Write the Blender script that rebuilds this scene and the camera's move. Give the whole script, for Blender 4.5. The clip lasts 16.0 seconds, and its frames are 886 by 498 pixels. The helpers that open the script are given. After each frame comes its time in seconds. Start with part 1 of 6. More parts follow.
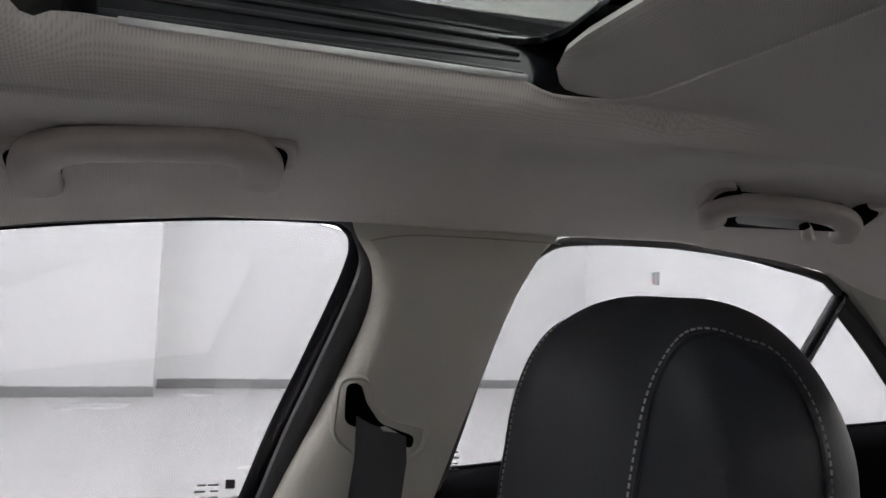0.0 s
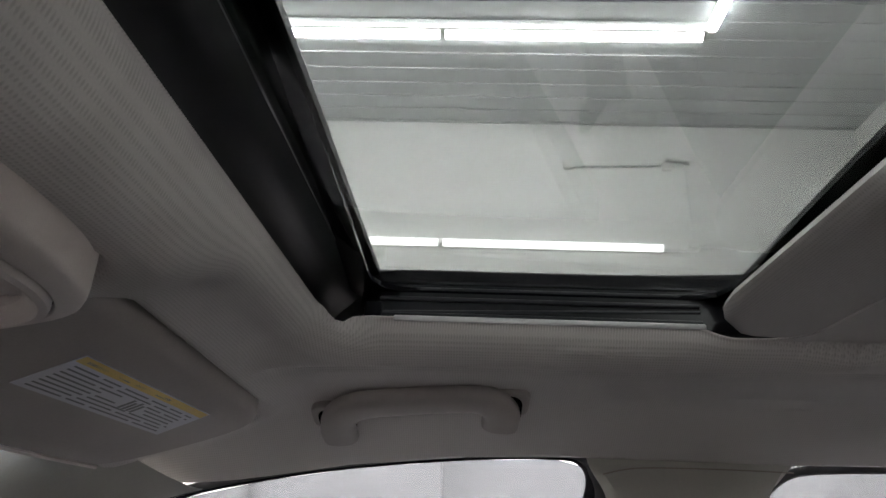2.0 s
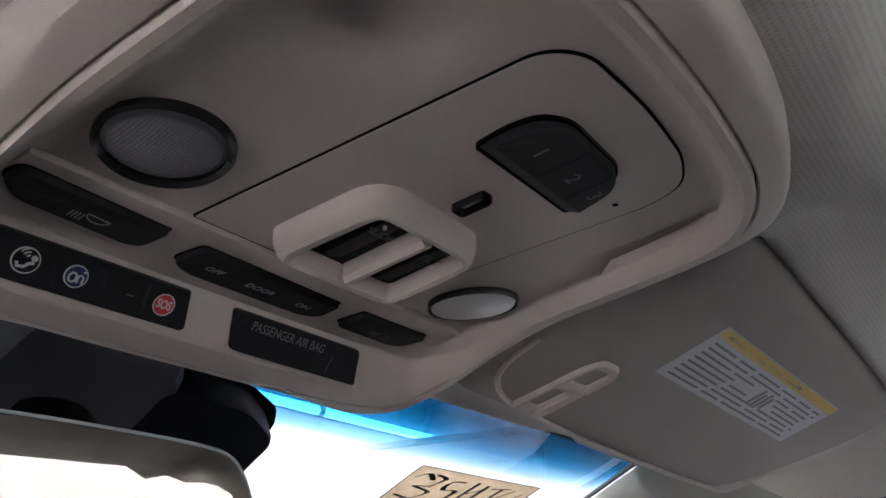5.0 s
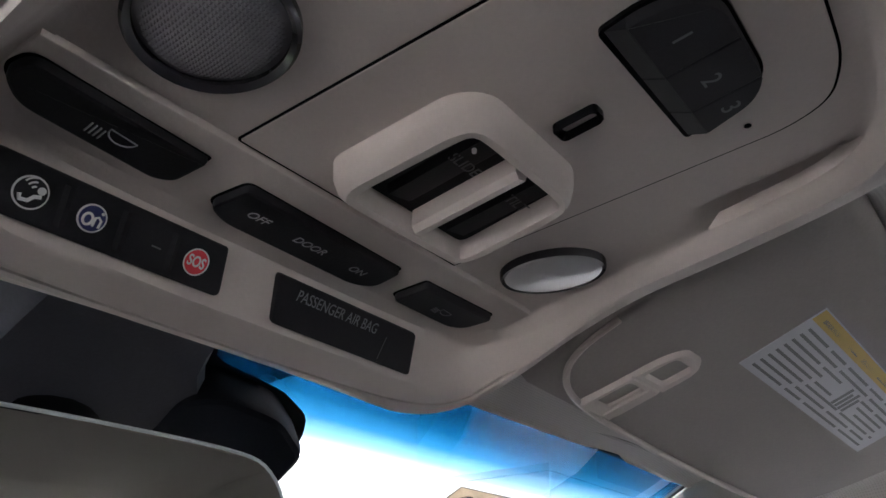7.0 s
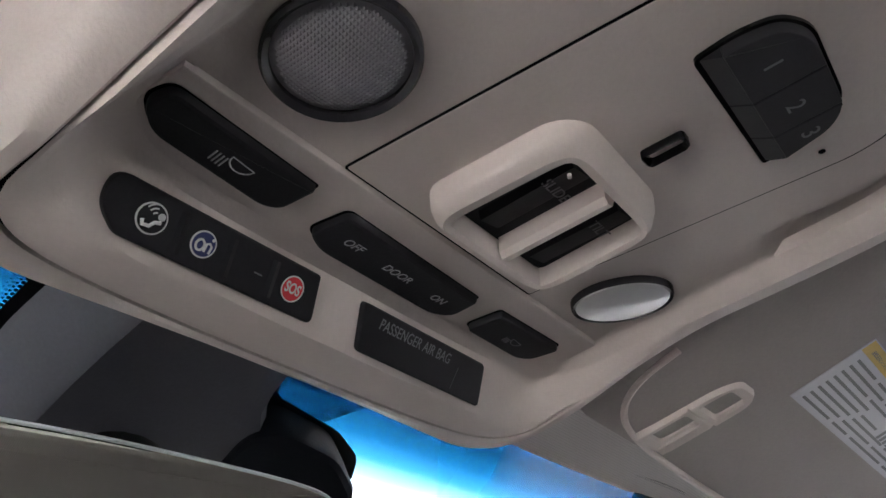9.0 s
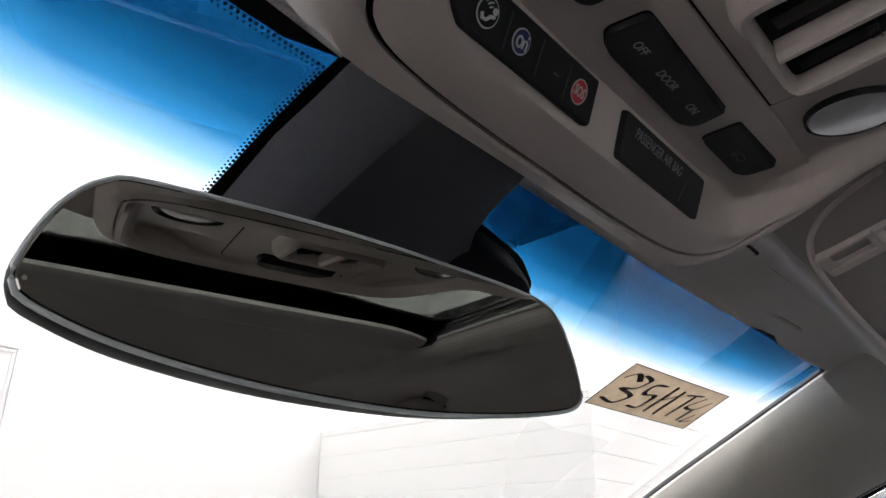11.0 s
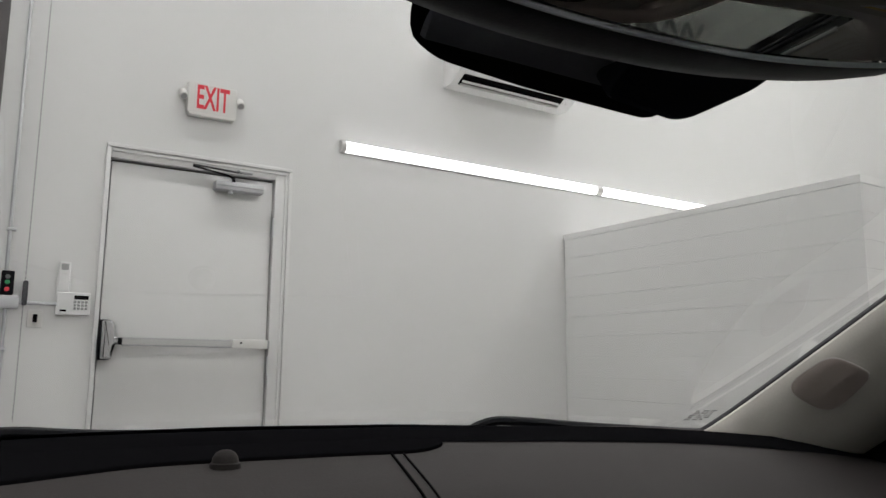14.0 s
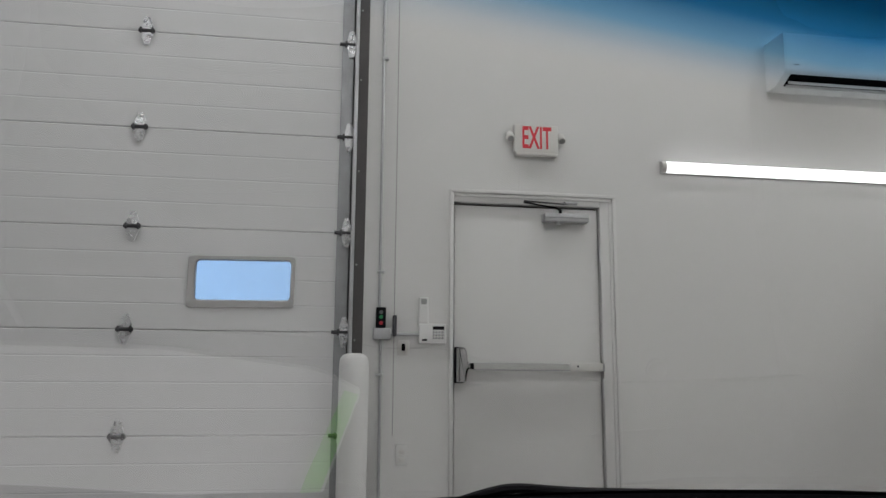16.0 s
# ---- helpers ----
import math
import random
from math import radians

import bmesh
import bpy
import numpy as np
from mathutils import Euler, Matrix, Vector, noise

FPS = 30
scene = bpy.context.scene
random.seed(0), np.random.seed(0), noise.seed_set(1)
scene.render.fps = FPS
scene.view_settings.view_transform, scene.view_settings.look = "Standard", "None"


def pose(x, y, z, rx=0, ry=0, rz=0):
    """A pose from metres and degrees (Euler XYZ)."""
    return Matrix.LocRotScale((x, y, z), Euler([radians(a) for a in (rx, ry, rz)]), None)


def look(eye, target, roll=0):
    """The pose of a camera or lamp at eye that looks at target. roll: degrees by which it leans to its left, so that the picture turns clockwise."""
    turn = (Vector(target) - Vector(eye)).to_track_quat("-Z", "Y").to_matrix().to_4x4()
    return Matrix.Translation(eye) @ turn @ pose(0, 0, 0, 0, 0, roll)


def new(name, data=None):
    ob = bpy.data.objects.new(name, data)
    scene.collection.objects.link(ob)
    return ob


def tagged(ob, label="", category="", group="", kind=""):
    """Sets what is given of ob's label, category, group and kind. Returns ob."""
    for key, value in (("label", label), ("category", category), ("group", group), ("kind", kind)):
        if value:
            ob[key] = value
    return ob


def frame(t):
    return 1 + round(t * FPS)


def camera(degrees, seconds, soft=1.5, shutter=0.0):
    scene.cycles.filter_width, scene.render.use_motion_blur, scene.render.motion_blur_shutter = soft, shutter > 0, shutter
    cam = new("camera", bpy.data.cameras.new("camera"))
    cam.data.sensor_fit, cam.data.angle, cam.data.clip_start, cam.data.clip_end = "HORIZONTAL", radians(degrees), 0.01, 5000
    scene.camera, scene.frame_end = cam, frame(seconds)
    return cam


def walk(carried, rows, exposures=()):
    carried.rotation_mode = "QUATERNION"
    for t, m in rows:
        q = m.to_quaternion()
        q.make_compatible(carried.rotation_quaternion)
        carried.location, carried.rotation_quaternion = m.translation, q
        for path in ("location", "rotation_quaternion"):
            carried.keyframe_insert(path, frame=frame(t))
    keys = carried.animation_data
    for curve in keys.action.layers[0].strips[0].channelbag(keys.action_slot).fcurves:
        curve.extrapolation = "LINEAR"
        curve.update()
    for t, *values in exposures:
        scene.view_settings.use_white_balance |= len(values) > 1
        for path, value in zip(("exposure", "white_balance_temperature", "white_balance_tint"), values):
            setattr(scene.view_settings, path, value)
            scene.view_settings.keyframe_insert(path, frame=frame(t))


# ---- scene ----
cam = camera(61.1, 16.0)

EXPOSE = [(0, 1.65, 6550, 14), (1, 1.7, 6550, 14), (2, 1.28, 6550, 14), (3, 1.4, 6450, 13), (4, 1.85, 6350, 13), (6.5, 2.1, 6350, 12), (7.5, 2.45, 6350, 12), (8, 2.75, 6400, 12), (10.5, 2.72, 6550, 13), (11, 1.48, 6500, 14), (11.5, 0.7, 6700, 15), (12, 0.4, 6800, 15), (12.5, 0.28, 6800, 15), (13, 0.26, 6800, 13), (14, 0.2, 6550, 11), (15, -0.2, 6500, 11), (15.5, -0.34, 6500, 11), (16, -0.32, 6500, 11)]
PATH = [
    (0, (0.08, 0.126, 1.252), (1.977, -0.5, 1.34), 2.7),
    (0.5, (0.036, 0.135, 1.254), (1.957, -0.331, 1.558), 2.5),
    (1, (0.005, 0.132, 1.251), (1.924, -0.172, 1.728), 2.5),
    (1.5, (-0.032, 0.121, 1.245), (1.878, 0.013, 1.83), 2.5),
    (2, (-0.053, 0.108, 1.239), (1.828, 0.204, 1.911), 2.5),
    (2.5, (-0.071, 0.144, 1.216), (1.771, 0.472, 1.922), 2.4),
    (3, (-0.06, 0.189, 1.208), (1.703, 0.794, 1.934), 2.1),
    (3.5, (-0.058, 0.197, 1.202), (1.585, 1.069, 1.936), 2.0),
    (4, (-0.046, 0.21, 1.2), (1.481, 1.266, 1.944), 2.1),
    (4.2, (-0.041, 0.212, 1.197), (1.444, 1.313, 1.958), 2.0),
    (6.3, (0.004, 0.246, 1.181), (1.401, 1.365, 2.073), 0.7),
    (6.5, (0.004, 0.253, 1.18), (1.399, 1.367, 2.08), 0.7),
    (7, (0.008, 0.278, 1.179), (1.4, 1.378, 2.103), 0.5),
    (7.5, (-0.002, 0.296, 1.184), (1.387, 1.372, 2.139), 0.2),
    (8, (-0.013, 0.297, 1.188), (1.366, 1.357, 2.176), 0.3),
    (8.2, (-0.011, 0.297, 1.187), (1.356, 1.353, 2.195), 0.3),
    (10.3, (-0.033, 0.344, 1.131), (1.289, 1.389, 2.208), -1.1),
    (10.5, (-0.046, 0.361, 1.133), (1.3, 1.441, 2.143), -0.3),
    (11, (-0.068, 0.366, 1.135), (1.347, 1.545, 1.915), 0.0),
    (11.5, (-0.082, 0.371, 1.127), (1.336, 1.614, 1.794), -0.1),
    (12, (-0.072, 0.412, 1.131), (1.318, 1.735, 1.697), -0.4),
    (12.5, (-0.063, 0.39, 1.128), (1.28, 1.801, 1.579), 0.0),
    (13, (-0.030, 0.363, 1.106), (1.235, 1.864, 1.489), 0.2),
    (13.5, (-0.023, 0.382, 1.094), (1.174, 1.949, 1.43), 0.3),
    (14, (-0.064, 0.408, 1.0872), (0.977, 2.07, 1.3852), 0.55),
    (14.5, (-0.120, 0.416, 1.0943), (0.675, 2.1995, 1.3786), 0.7),
    (15, (-0.180, 0.394, 1.1025), (0.369, 2.271, 1.3837), 1.0),
    (15.5, (-0.198, 0.363, 1.1170), (0.2, 2.274, 1.3992), 1.05),
    (16, (-0.225, 0.3141, 1.1457), (0.0571, 2.1675, 1.454), 0.4),
]
walk(cam, [(t, look(eye, target, roll)) for t, eye, target, roll in PATH], EXPOSE)

# ---- world and light ----
world = bpy.data.worlds.new("world")
scene.world = world
world.use_nodes = True
wn = world.node_tree
sky = wn.nodes.new("ShaderNodeTexSky")
sky.sky_type, sky.sun_disc, sky.sun_elevation, sky.sun_rotation = "NISHITA", False, radians(35), radians(200)
wn.nodes["Background"].inputs[1].default_value = 0.1
wn.links.new(sky.outputs[0], wn.nodes["Background"].inputs[0])

CX = 0.152          # middle of the car
FW = 4.597          # face of the front wall
HALL = (-6.2, 8.55, -4.6, FW)
HZ = 6.05           # ceiling of the hall
TUBE, TUBE_WALL = 75.0, 6.5   # glow of the ceiling and the wall tubes


# ---- materials ----
def ramp(nt, fac, stops):
    r = nt.nodes.new("ShaderNodeValToRGB")
    while len(r.color_ramp.elements) < len(stops):
        r.color_ramp.elements.new(0.5)
    for e, (p, c) in zip(r.color_ramp.elements, stops):
        e.position, e.color = p, (*c, 1)
    nt.links.new(fac, r.inputs[0])
    return r.outputs[0]


def noise_node(nt, scale, detail=4.0, coord="Object"):
    tc = nt.nodes.new("ShaderNodeTexCoord")
    n = nt.nodes.new("ShaderNodeTexNoise")
    n.inputs["Scale"].default_value, n.inputs["Detail"].default_value = scale, detail
    nt.links.new(tc.outputs[coord], n.inputs["Vector"])
    return n.outputs["Fac"]


def material(name, color, rough=0.6, metal=0.0, vary=0.12, big=3.0, fine=250.0, bump=0.1, rvary=0.1, spec=0.5, coat=0.0, dist=0.0006):
    """Two scales of tone (broad stains, fine grain), a grain in the relief and a varied gloss."""
    m = bpy.data.materials.new(name)
    m.use_nodes = True
    nt = m.node_tree
    b = nt.nodes["Principled BSDF"]
    b.inputs["Metallic"].default_value = metal
    b.inputs["Specular IOR Level"].default_value = spec
    b.inputs["Coat Weight"].default_value = coat
    n1, n2 = noise_node(nt, big, 5), noise_node(nt, fine, 3)
    mix = nt.nodes.new("ShaderNodeMath")
    mix.operation = "MULTIPLY_ADD"
    mix.inputs[1].default_value = 0.6
    nt.links.new(n1, mix.inputs[0])
    half = nt.nodes.new("ShaderNodeMath")
    half.operation = "MULTIPLY"
    half.inputs[1].default_value = 0.4
    nt.links.new(n2, half.inputs[0])
    nt.links.new(half.outputs[0], mix.inputs[2])
    lo, hi = [c * (1 - vary) for c in color], [min(1, c * (1 + vary)) for c in color]
    nt.links.new(ramp(nt, mix.outputs[0], [(0.3, lo), (0.7, hi)]), b.inputs["Base Color"])
    r = nt.nodes.new("ShaderNodeMapRange")
    r.inputs["To Min"].default_value, r.inputs["To Max"].default_value = max(0.0, rough - rvary), min(1, rough + rvary)
    nt.links.new(n1, r.inputs[0])
    nt.links.new(r.outputs[0], b.inputs["Roughness"])
    if bump:
        bp = nt.nodes.new("ShaderNodeBump")
        bp.inputs["Strength"].default_value, bp.inputs["Distance"].default_value = bump, dist
        nt.links.new(n2, bp.inputs["Height"])
        nt.links.new(bp.outputs[0], b.inputs["Normal"])
    return m


def knit(name, color, pitch=0.0031):
    """Knitted headliner cloth: rows of small loops."""
    m = material(name, color, 0.95, 0, 0.10, 2.5, 900, 0, 0.03, 0.15)
    nt = m.node_tree
    b = nt.nodes["Principled BSDF"]
    tc = nt.nodes.new("ShaderNodeTexCoord")
    sep = nt.nodes.new("ShaderNodeSeparateXYZ")
    nt.links.new(tc.outputs["Object"], sep.inputs[0])
    waves = []
    for a, c, p in ((1, 1, 1.0), (1, -1, 1.0)):
        s = nt.nodes.new("ShaderNodeMath")
        s.operation = "ADD" if c > 0 else "SUBTRACT"
        nt.links.new(sep.outputs[0], s.inputs[0])
        nt.links.new(sep.outputs[1], s.inputs[1])
        k = nt.nodes.new("ShaderNodeMath")
        k.operation = "MULTIPLY"
        k.inputs[1].default_value = 2 * math.pi / (pitch * 1.414)
        nt.links.new(s.outputs[0], k.inputs[0])
        w = nt.nodes.new("ShaderNodeMath")
        w.operation = "SINE"
        nt.links.new(k.outputs[0], w.inputs[0])
        waves.append(w.outputs[0])
    pr = nt.nodes.new("ShaderNodeMath")
    pr.operation = "MULTIPLY"
    nt.links.new(waves[0], pr.inputs[0])
    nt.links.new(waves[1], pr.inputs[1])
    bp = nt.nodes.new("ShaderNodeBump")
    bp.inputs["Strength"].default_value, bp.inputs["Distance"].default_value = 0.08, 0.0008
    nt.links.new(pr.outputs[0], bp.inputs["Height"])
    link = b.inputs["Base Color"].links[0]
    yarn = nt.nodes.new("ShaderNodeMix")
    yarn.data_type, yarn.blend_type = "RGBA", "MULTIPLY"
    yarn.inputs[0].default_value = 1.0
    nt.links.new(link.from_socket, yarn.inputs[6])
    nt.links.new(ramp(nt, pr.outputs[0], [(0.10, (1.0, 1.0, 1.0)), (0.80, (0.82, 0.815, 0.81))]), yarn.inputs[7])
    nt.links.new(yarn.outputs[2], b.inputs["Base Color"])
    nt.links.new(bp.outputs[0], b.inputs["Normal"])
    return m


def glow(name, color, strength):
    m = bpy.data.materials.new(name)
    m.use_nodes = True
    b = m.node_tree.nodes["Principled BSDF"]
    b.inputs["Base Color"].default_value = (*color, 1)
    b.inputs["Emission Color"].default_value = (*color, 1)
    b.inputs["Emission Strength"].default_value = strength
    return m


def pane(name, tint=(1, 1, 1), gloss=1.0, band=None):
    """A thin sheet of glass: clear, with a mirror gloss by angle; band: tint that deepens between two heights."""
    m = bpy.data.materials.new(name)
    m.use_nodes = True
    nt = m.node_tree
    nt.nodes.remove(nt.nodes["Principled BSDF"])
    out = nt.nodes["Material Output"]
    clear, gl, mix, lw = (nt.nodes.new("ShaderNode" + k) for k in ("BsdfTransparent", "BsdfGlossy", "MixShader", "LayerWeight"))
    clear.inputs[0].default_value = (*tint, 1)
    gl.inputs["Roughness"].default_value = 0.01
    lw.inputs[0].default_value = 0.5
    p5 = nt.nodes.new("ShaderNodeMath")
    p5.operation = "POWER"
    p5.inputs[1].default_value = 5.0
    nt.links.new(lw.outputs["Facing"], p5.inputs[0])
    k = nt.nodes.new("ShaderNodeMath")
    k.operation = "MULTIPLY_ADD"
    k.inputs[1].default_value, k.inputs[2].default_value = 0.9 * gloss, 0.04 * gloss
    nt.links.new(p5.outputs[0], k.inputs[0])
    nt.links.new(k.outputs[0], mix.inputs[0])
    if band:
        tc = nt.nodes.new("ShaderNodeTexCoord")
        sep = nt.nodes.new("ShaderNodeSeparateXYZ")
        nt.links.new(tc.outputs["Object"], sep.inputs[0])
        mr = nt.nodes.new("ShaderNodeMapRange")
        mr.inputs["From Min"].default_value, mr.inputs["From Max"].default_value = band[0], band[1]
        left = nt.nodes.new("ShaderNodeMath")     # the band climbs towards the driver's side
        left.operation = "MINIMUM"
        left.inputs[1].default_value = 0.0
        nt.links.new(sep.outputs[0], left.inputs[0])
        climb = nt.nodes.new("ShaderNodeMath")
        climb.operation = "MULTIPLY_ADD"
        climb.inputs[1].default_value = 0.05
        nt.links.new(left.outputs[0], climb.inputs[0])
        nt.links.new(sep.outputs[2], climb.inputs[2])
        nt.links.new(climb.outputs[0], mr.inputs[0])
        nt.links.new(ramp(nt, mr.outputs[0], band[2]), clear.inputs[0])
    nt.links.new(clear.outputs[0], mix.inputs[1])
    nt.links.new(gl.outputs[0], mix.inputs[2])
    nt.links.new(mix.outputs[0], out.inputs[0])
    return m


def paper(name, col):
    """Thin speckled paper that lets part of the light through."""
    m = material(name, col, 0.7, 0, 0.22, 60, 500, 0.1)
    nt = m.node_tree
    p = nt.nodes["Principled BSDF"]
    tr, mix = nt.nodes.new("ShaderNodeBsdfTranslucent"), nt.nodes.new("ShaderNodeMixShader")
    nt.links.new(p.inputs["Base Color"].links[0].from_socket, tr.inputs[0])
    mix.inputs[0].default_value = 0.22
    nt.links.new(p.outputs[0], mix.inputs[1])
    nt.links.new(tr.outputs[0], mix.inputs[2])
    nt.links.new(mix.outputs[0], nt.nodes["Material Output"].inputs[0])
    return m


M = dict(
    cloth=knit("headliner_cloth", (0.71, 0.68, 0.66)),
    trim=material("pillar_trim_plastic", (0.45, 0.44, 0.40), 0.62, 0, 0.06, 4, 420, 0.18, 0.08, 0.4),
    console=material("console_plastic", (0.70, 0.625, 0.59), 0.5, 0, 0.05, 9, 700, 0.22, 0.08, 0.45),
    handle=material("handle_plastic", (0.41, 0.375, 0.355), 0.42, 0, 0.05, 9, 600, 0.10, 0.08, 0.5),
    grille=material("grille_plastic", (0.30, 0.262, 0.238), 0.7, 0, 0.08, 9, 600, 0.15, 0.08, 0.3),
    visor=material("visor_vinyl", (0.43, 0.395, 0.375), 0.75, 0, 0.08, 7, 500, 0.25, 0.06, 0.3),
    black=material("black_plastic", (0.006, 0.006, 0.008), 0.55, 0, 0.2, 12, 600, 0.15, 0.1, 0.08),
    button=material("button_black", (0.020, 0.020, 0.024), 0.5, 0, 0.2, 20, 900, 0.1, 0.08, 0.22),
    gloss=material("gloss_black", (0.006, 0.006, 0.008), 0.2, 0, 0.2, 12, 300, 0.0, 0.06, 0.16),
    frit=material("black_ceramic", (0.006, 0.006, 0.007), 0.5, 0, 0.2, 12, 300, 0.0, 0.06, 0.04),
    rail=material("black_rail", (0.010, 0.010, 0.014), 0.32, 0, 0.08, 12, 400, 0.0, 0.03, 0.45),
    channel=material("satin_black_moulding", (0.006, 0.006, 0.009), 0.30, 0, 0.05, 4, 300, 0.0, 0.02, 0.32),
    # lighter copy of the rail's black: window highlights on its ridges
    ridge=material("rail_plastic_lit", (0.030, 0.030, 0.037), 0.34, 0, 0.06, 12, 400, 0.0, 0.03, 0.55),
    rubber=material("seal_rubber", (0.045, 0.045, 0.050), 0.5, 0, 0.15, 8, 300, 0.1, 0.1, 0.35),
    cover=material("cover_plastic", (0.085, 0.090, 0.108), 0.55, 0, 0.15, 10, 600, 0.15, 0.08, 0.4),
    pod=material("pod_plastic", (0.016, 0.018, 0.024), 0.8, 0, 0.15, 10, 600, 0.15, 0.08, 0.05),
    leather=material("black_leather", (0.013, 0.0138, 0.0195), 0.52, 0, 0.15, 6, 420, 0.35, 0.08, 0.4),
    thread=material("grey_thread", (0.30, 0.30, 0.30), 0.8, 0, 0.1, 30, 900, 0.2),
    dash=material("dash_vinyl", (0.014, 0.0122, 0.0118), 0.75, 0, 0.12, 5, 520, 0.3, 0.08, 0.12),
    dashdark=material("dash_dark", (0.0035, 0.0035, 0.004), 0.8, 0, 0.15, 6, 520, 0.25, 0.08, 0.0),
    belt=material("belt_webbing", (0.045, 0.045, 0.05), 0.75, 0, 0.15, 30, 1200, 0.4),
    carpet=material("carpet", (0.03, 0.03, 0.032), 0.95, 0, 0.2, 12, 900, 0.5),
    paint=material("car_paint", (0.35, 0.35, 0.36), 0.25, 0.3, 0.05, 4, 60, 0.0, 0.05, coat=0.6),
    alu=material("bare_aluminium", (0.75, 0.75, 0.76), 0.5, 0.9, 0.06, 12, 300, 0.05),
    steel=material("galvanised_steel", (0.52, 0.53, 0.54), 0.38, 0.5, 0.14, 14, 160, 0.08, 0.12),
    stile=material("worn_galvanised", (0.36, 0.37, 0.38), 0.42, 0.5, 0.20, 9, 120, 0.08, 0.12),
    bar=material("bar_enamel", (0.58, 0.575, 0.56), 0.4, 0.2, 0.04, 8, 300, 0.03),
    zinc=material("bright_zinc", (0.66, 0.67, 0.68), 0.28, 0.75, 0.22, 40, 160, 0.08, 0.12),
    edge_glint=material("pale_edge_glint", (0.60, 0.66, 0.68), 0.3, 0, 0.05, 12, 200, 0.0, 0.06),
    chrome=material("satin_chrome", (0.72, 0.72, 0.72), 0.22, 1.0, 0.05, 12, 200, 0.0, 0.06),
    wall=material("white_wall_paint", (0.74, 0.735, 0.725), 0.65, 0, 0.02, 0.6, 60, 0.12, 0.08, 0.3),
    board=material("white_board_paint", (0.80, 0.80, 0.785), 0.5, 0, 0.025, 0.9, 60, 0.1, 0.08, 0.4),
    door=material("white_door_paint", (0.72, 0.715, 0.705), 0.42, 0, 0.03, 0.8, 80, 0.06, 0.08, 0.45),
    sect=material("sectional_door_paint", (0.74, 0.74, 0.745), 0.5, 0, 0.03, 0.8, 90, 0.14, 0.08, 0.4),
    jamb=material("jamb_grey", (0.10, 0.095, 0.092), 0.7, 0, 0.1, 1.5, 50, 0.1),
    floor=material("sealed_concrete", (0.44, 0.425, 0.42), 0.25, 0, 0.10, 0.7, 22, 0.05, 0.1, 0.5),
    base=material("grey_baseboard", (0.27, 0.265, 0.26), 0.55, 0, 0.08, 1.5, 60, 0.06),
    deck=material("ceiling_deck", (0.60, 0.61, 0.62), 0.45, 0.1, 0.05, 0.7, 30, 0.05),
    white=material("white_plastic", (0.78, 0.78, 0.77), 0.4, 0, 0.02, 8, 300, 0.03),
    ivory=material("ivory_plastic", (0.70, 0.69, 0.66), 0.45, 0, 0.02, 8, 300, 0.03),
    grey=material("grey_plastic", (0.35, 0.35, 0.35), 0.5, 0, 0.05, 8, 300, 0.05),
    red=material("red_print", (0.75, 0.04, 0.06), 0.5, 0, 0.06, 20, 300, 0),
    green=material("green_key", (0.03, 0.32, 0.12), 0.5, 0, 0.06, 20, 300, 0),
    lime=material("lime_print", (0.22, 0.85, 0.04), 0.5, 0, 0.06, 20, 300, 0),
    blue=material("navy_print", (0.03, 0.04, 0.16), 0.5, 0, 0.06, 20, 300, 0),
    print_white=material("white_print", (0.72, 0.72, 0.72), 0.5, 0, 0.04, 20, 300, 0),
    frame_grey=material("window_frame_grey", (0.48, 0.475, 0.465), 0.5, 0, 0.04, 3, 120, 0.05),
    latch=material("satin_steel", (0.50, 0.50, 0.50), 0.24, 0.9, 0.06, 12, 200, 0.0, 0.06),
    print_dim=material("soft_print", (0.36, 0.36, 0.37), 0.5, 0, 0.04, 20, 300, 0),
    print_soft=material("faint_print", (0.24, 0.24, 0.26), 0.5, 0, 0.04, 20, 300, 0),
    print_grey=material("dim_print", (0.16, 0.16, 0.17), 0.5, 0, 0.04, 20, 300, 0),
    print_black=material("black_print", (0.05, 0.05, 0.055), 0.6, 0, 0.1, 20, 300, 0),
    label=material("paper_label", (0.62, 0.62, 0.66), 0.55, 0, 0.04, 14, 300, 0.03),
    yellow=material("yellow_print", (0.70, 0.50, 0.12), 0.55, 0, 0.06, 14, 300, 0.03),
    tan=paper("tan_decal", (0.46, 0.365, 0.26)),
    decal_ink=material("decal_ink", (0.03, 0.027, 0.025), 0.7, 0, 0.15, 60, 500, 0),
    lens=material("smoked_lens", (0.30, 0.292, 0.315), 0.22, 0, 0.12, 40, 350, 0.0, 0.06, 0.7, 0.6),
    lens_ring=material("smoked_ring", (0.035, 0.034, 0.040), 0.24, 0, 0.1, 40, 350, 0.0, 0.05, 0.45, 0.1),
    lens_clear=material("frosted_lens", (0.80, 0.80, 0.81), 0.25, 0.45, 0.03, 30, 350, 0.0, 0.04, 0.6, 0.6),
    mirror=material("mirror_glass", (0.42, 0.415, 0.39), 0.0, 1.0, 0.0, 5, 50, 0.0, 0.0),
    door_mirror=material("door_mirror_glass", (0.88, 0.89, 0.89), 0.0, 1.0, 0.0, 5, 50, 0.0, 0.0),
    tube=glow("tube_diffuser", (1.0, 0.985, 0.97), TUBE),
    tube_wall=glow("wall_tube_diffuser", (1.0, 0.985, 0.97), TUBE_WALL),
    skyglow=glow("daylight_backdrop", (0.56, 0.77, 1.0), 7.6),
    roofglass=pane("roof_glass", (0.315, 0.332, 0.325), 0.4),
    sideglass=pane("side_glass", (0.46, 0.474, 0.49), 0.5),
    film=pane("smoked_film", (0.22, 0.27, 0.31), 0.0),
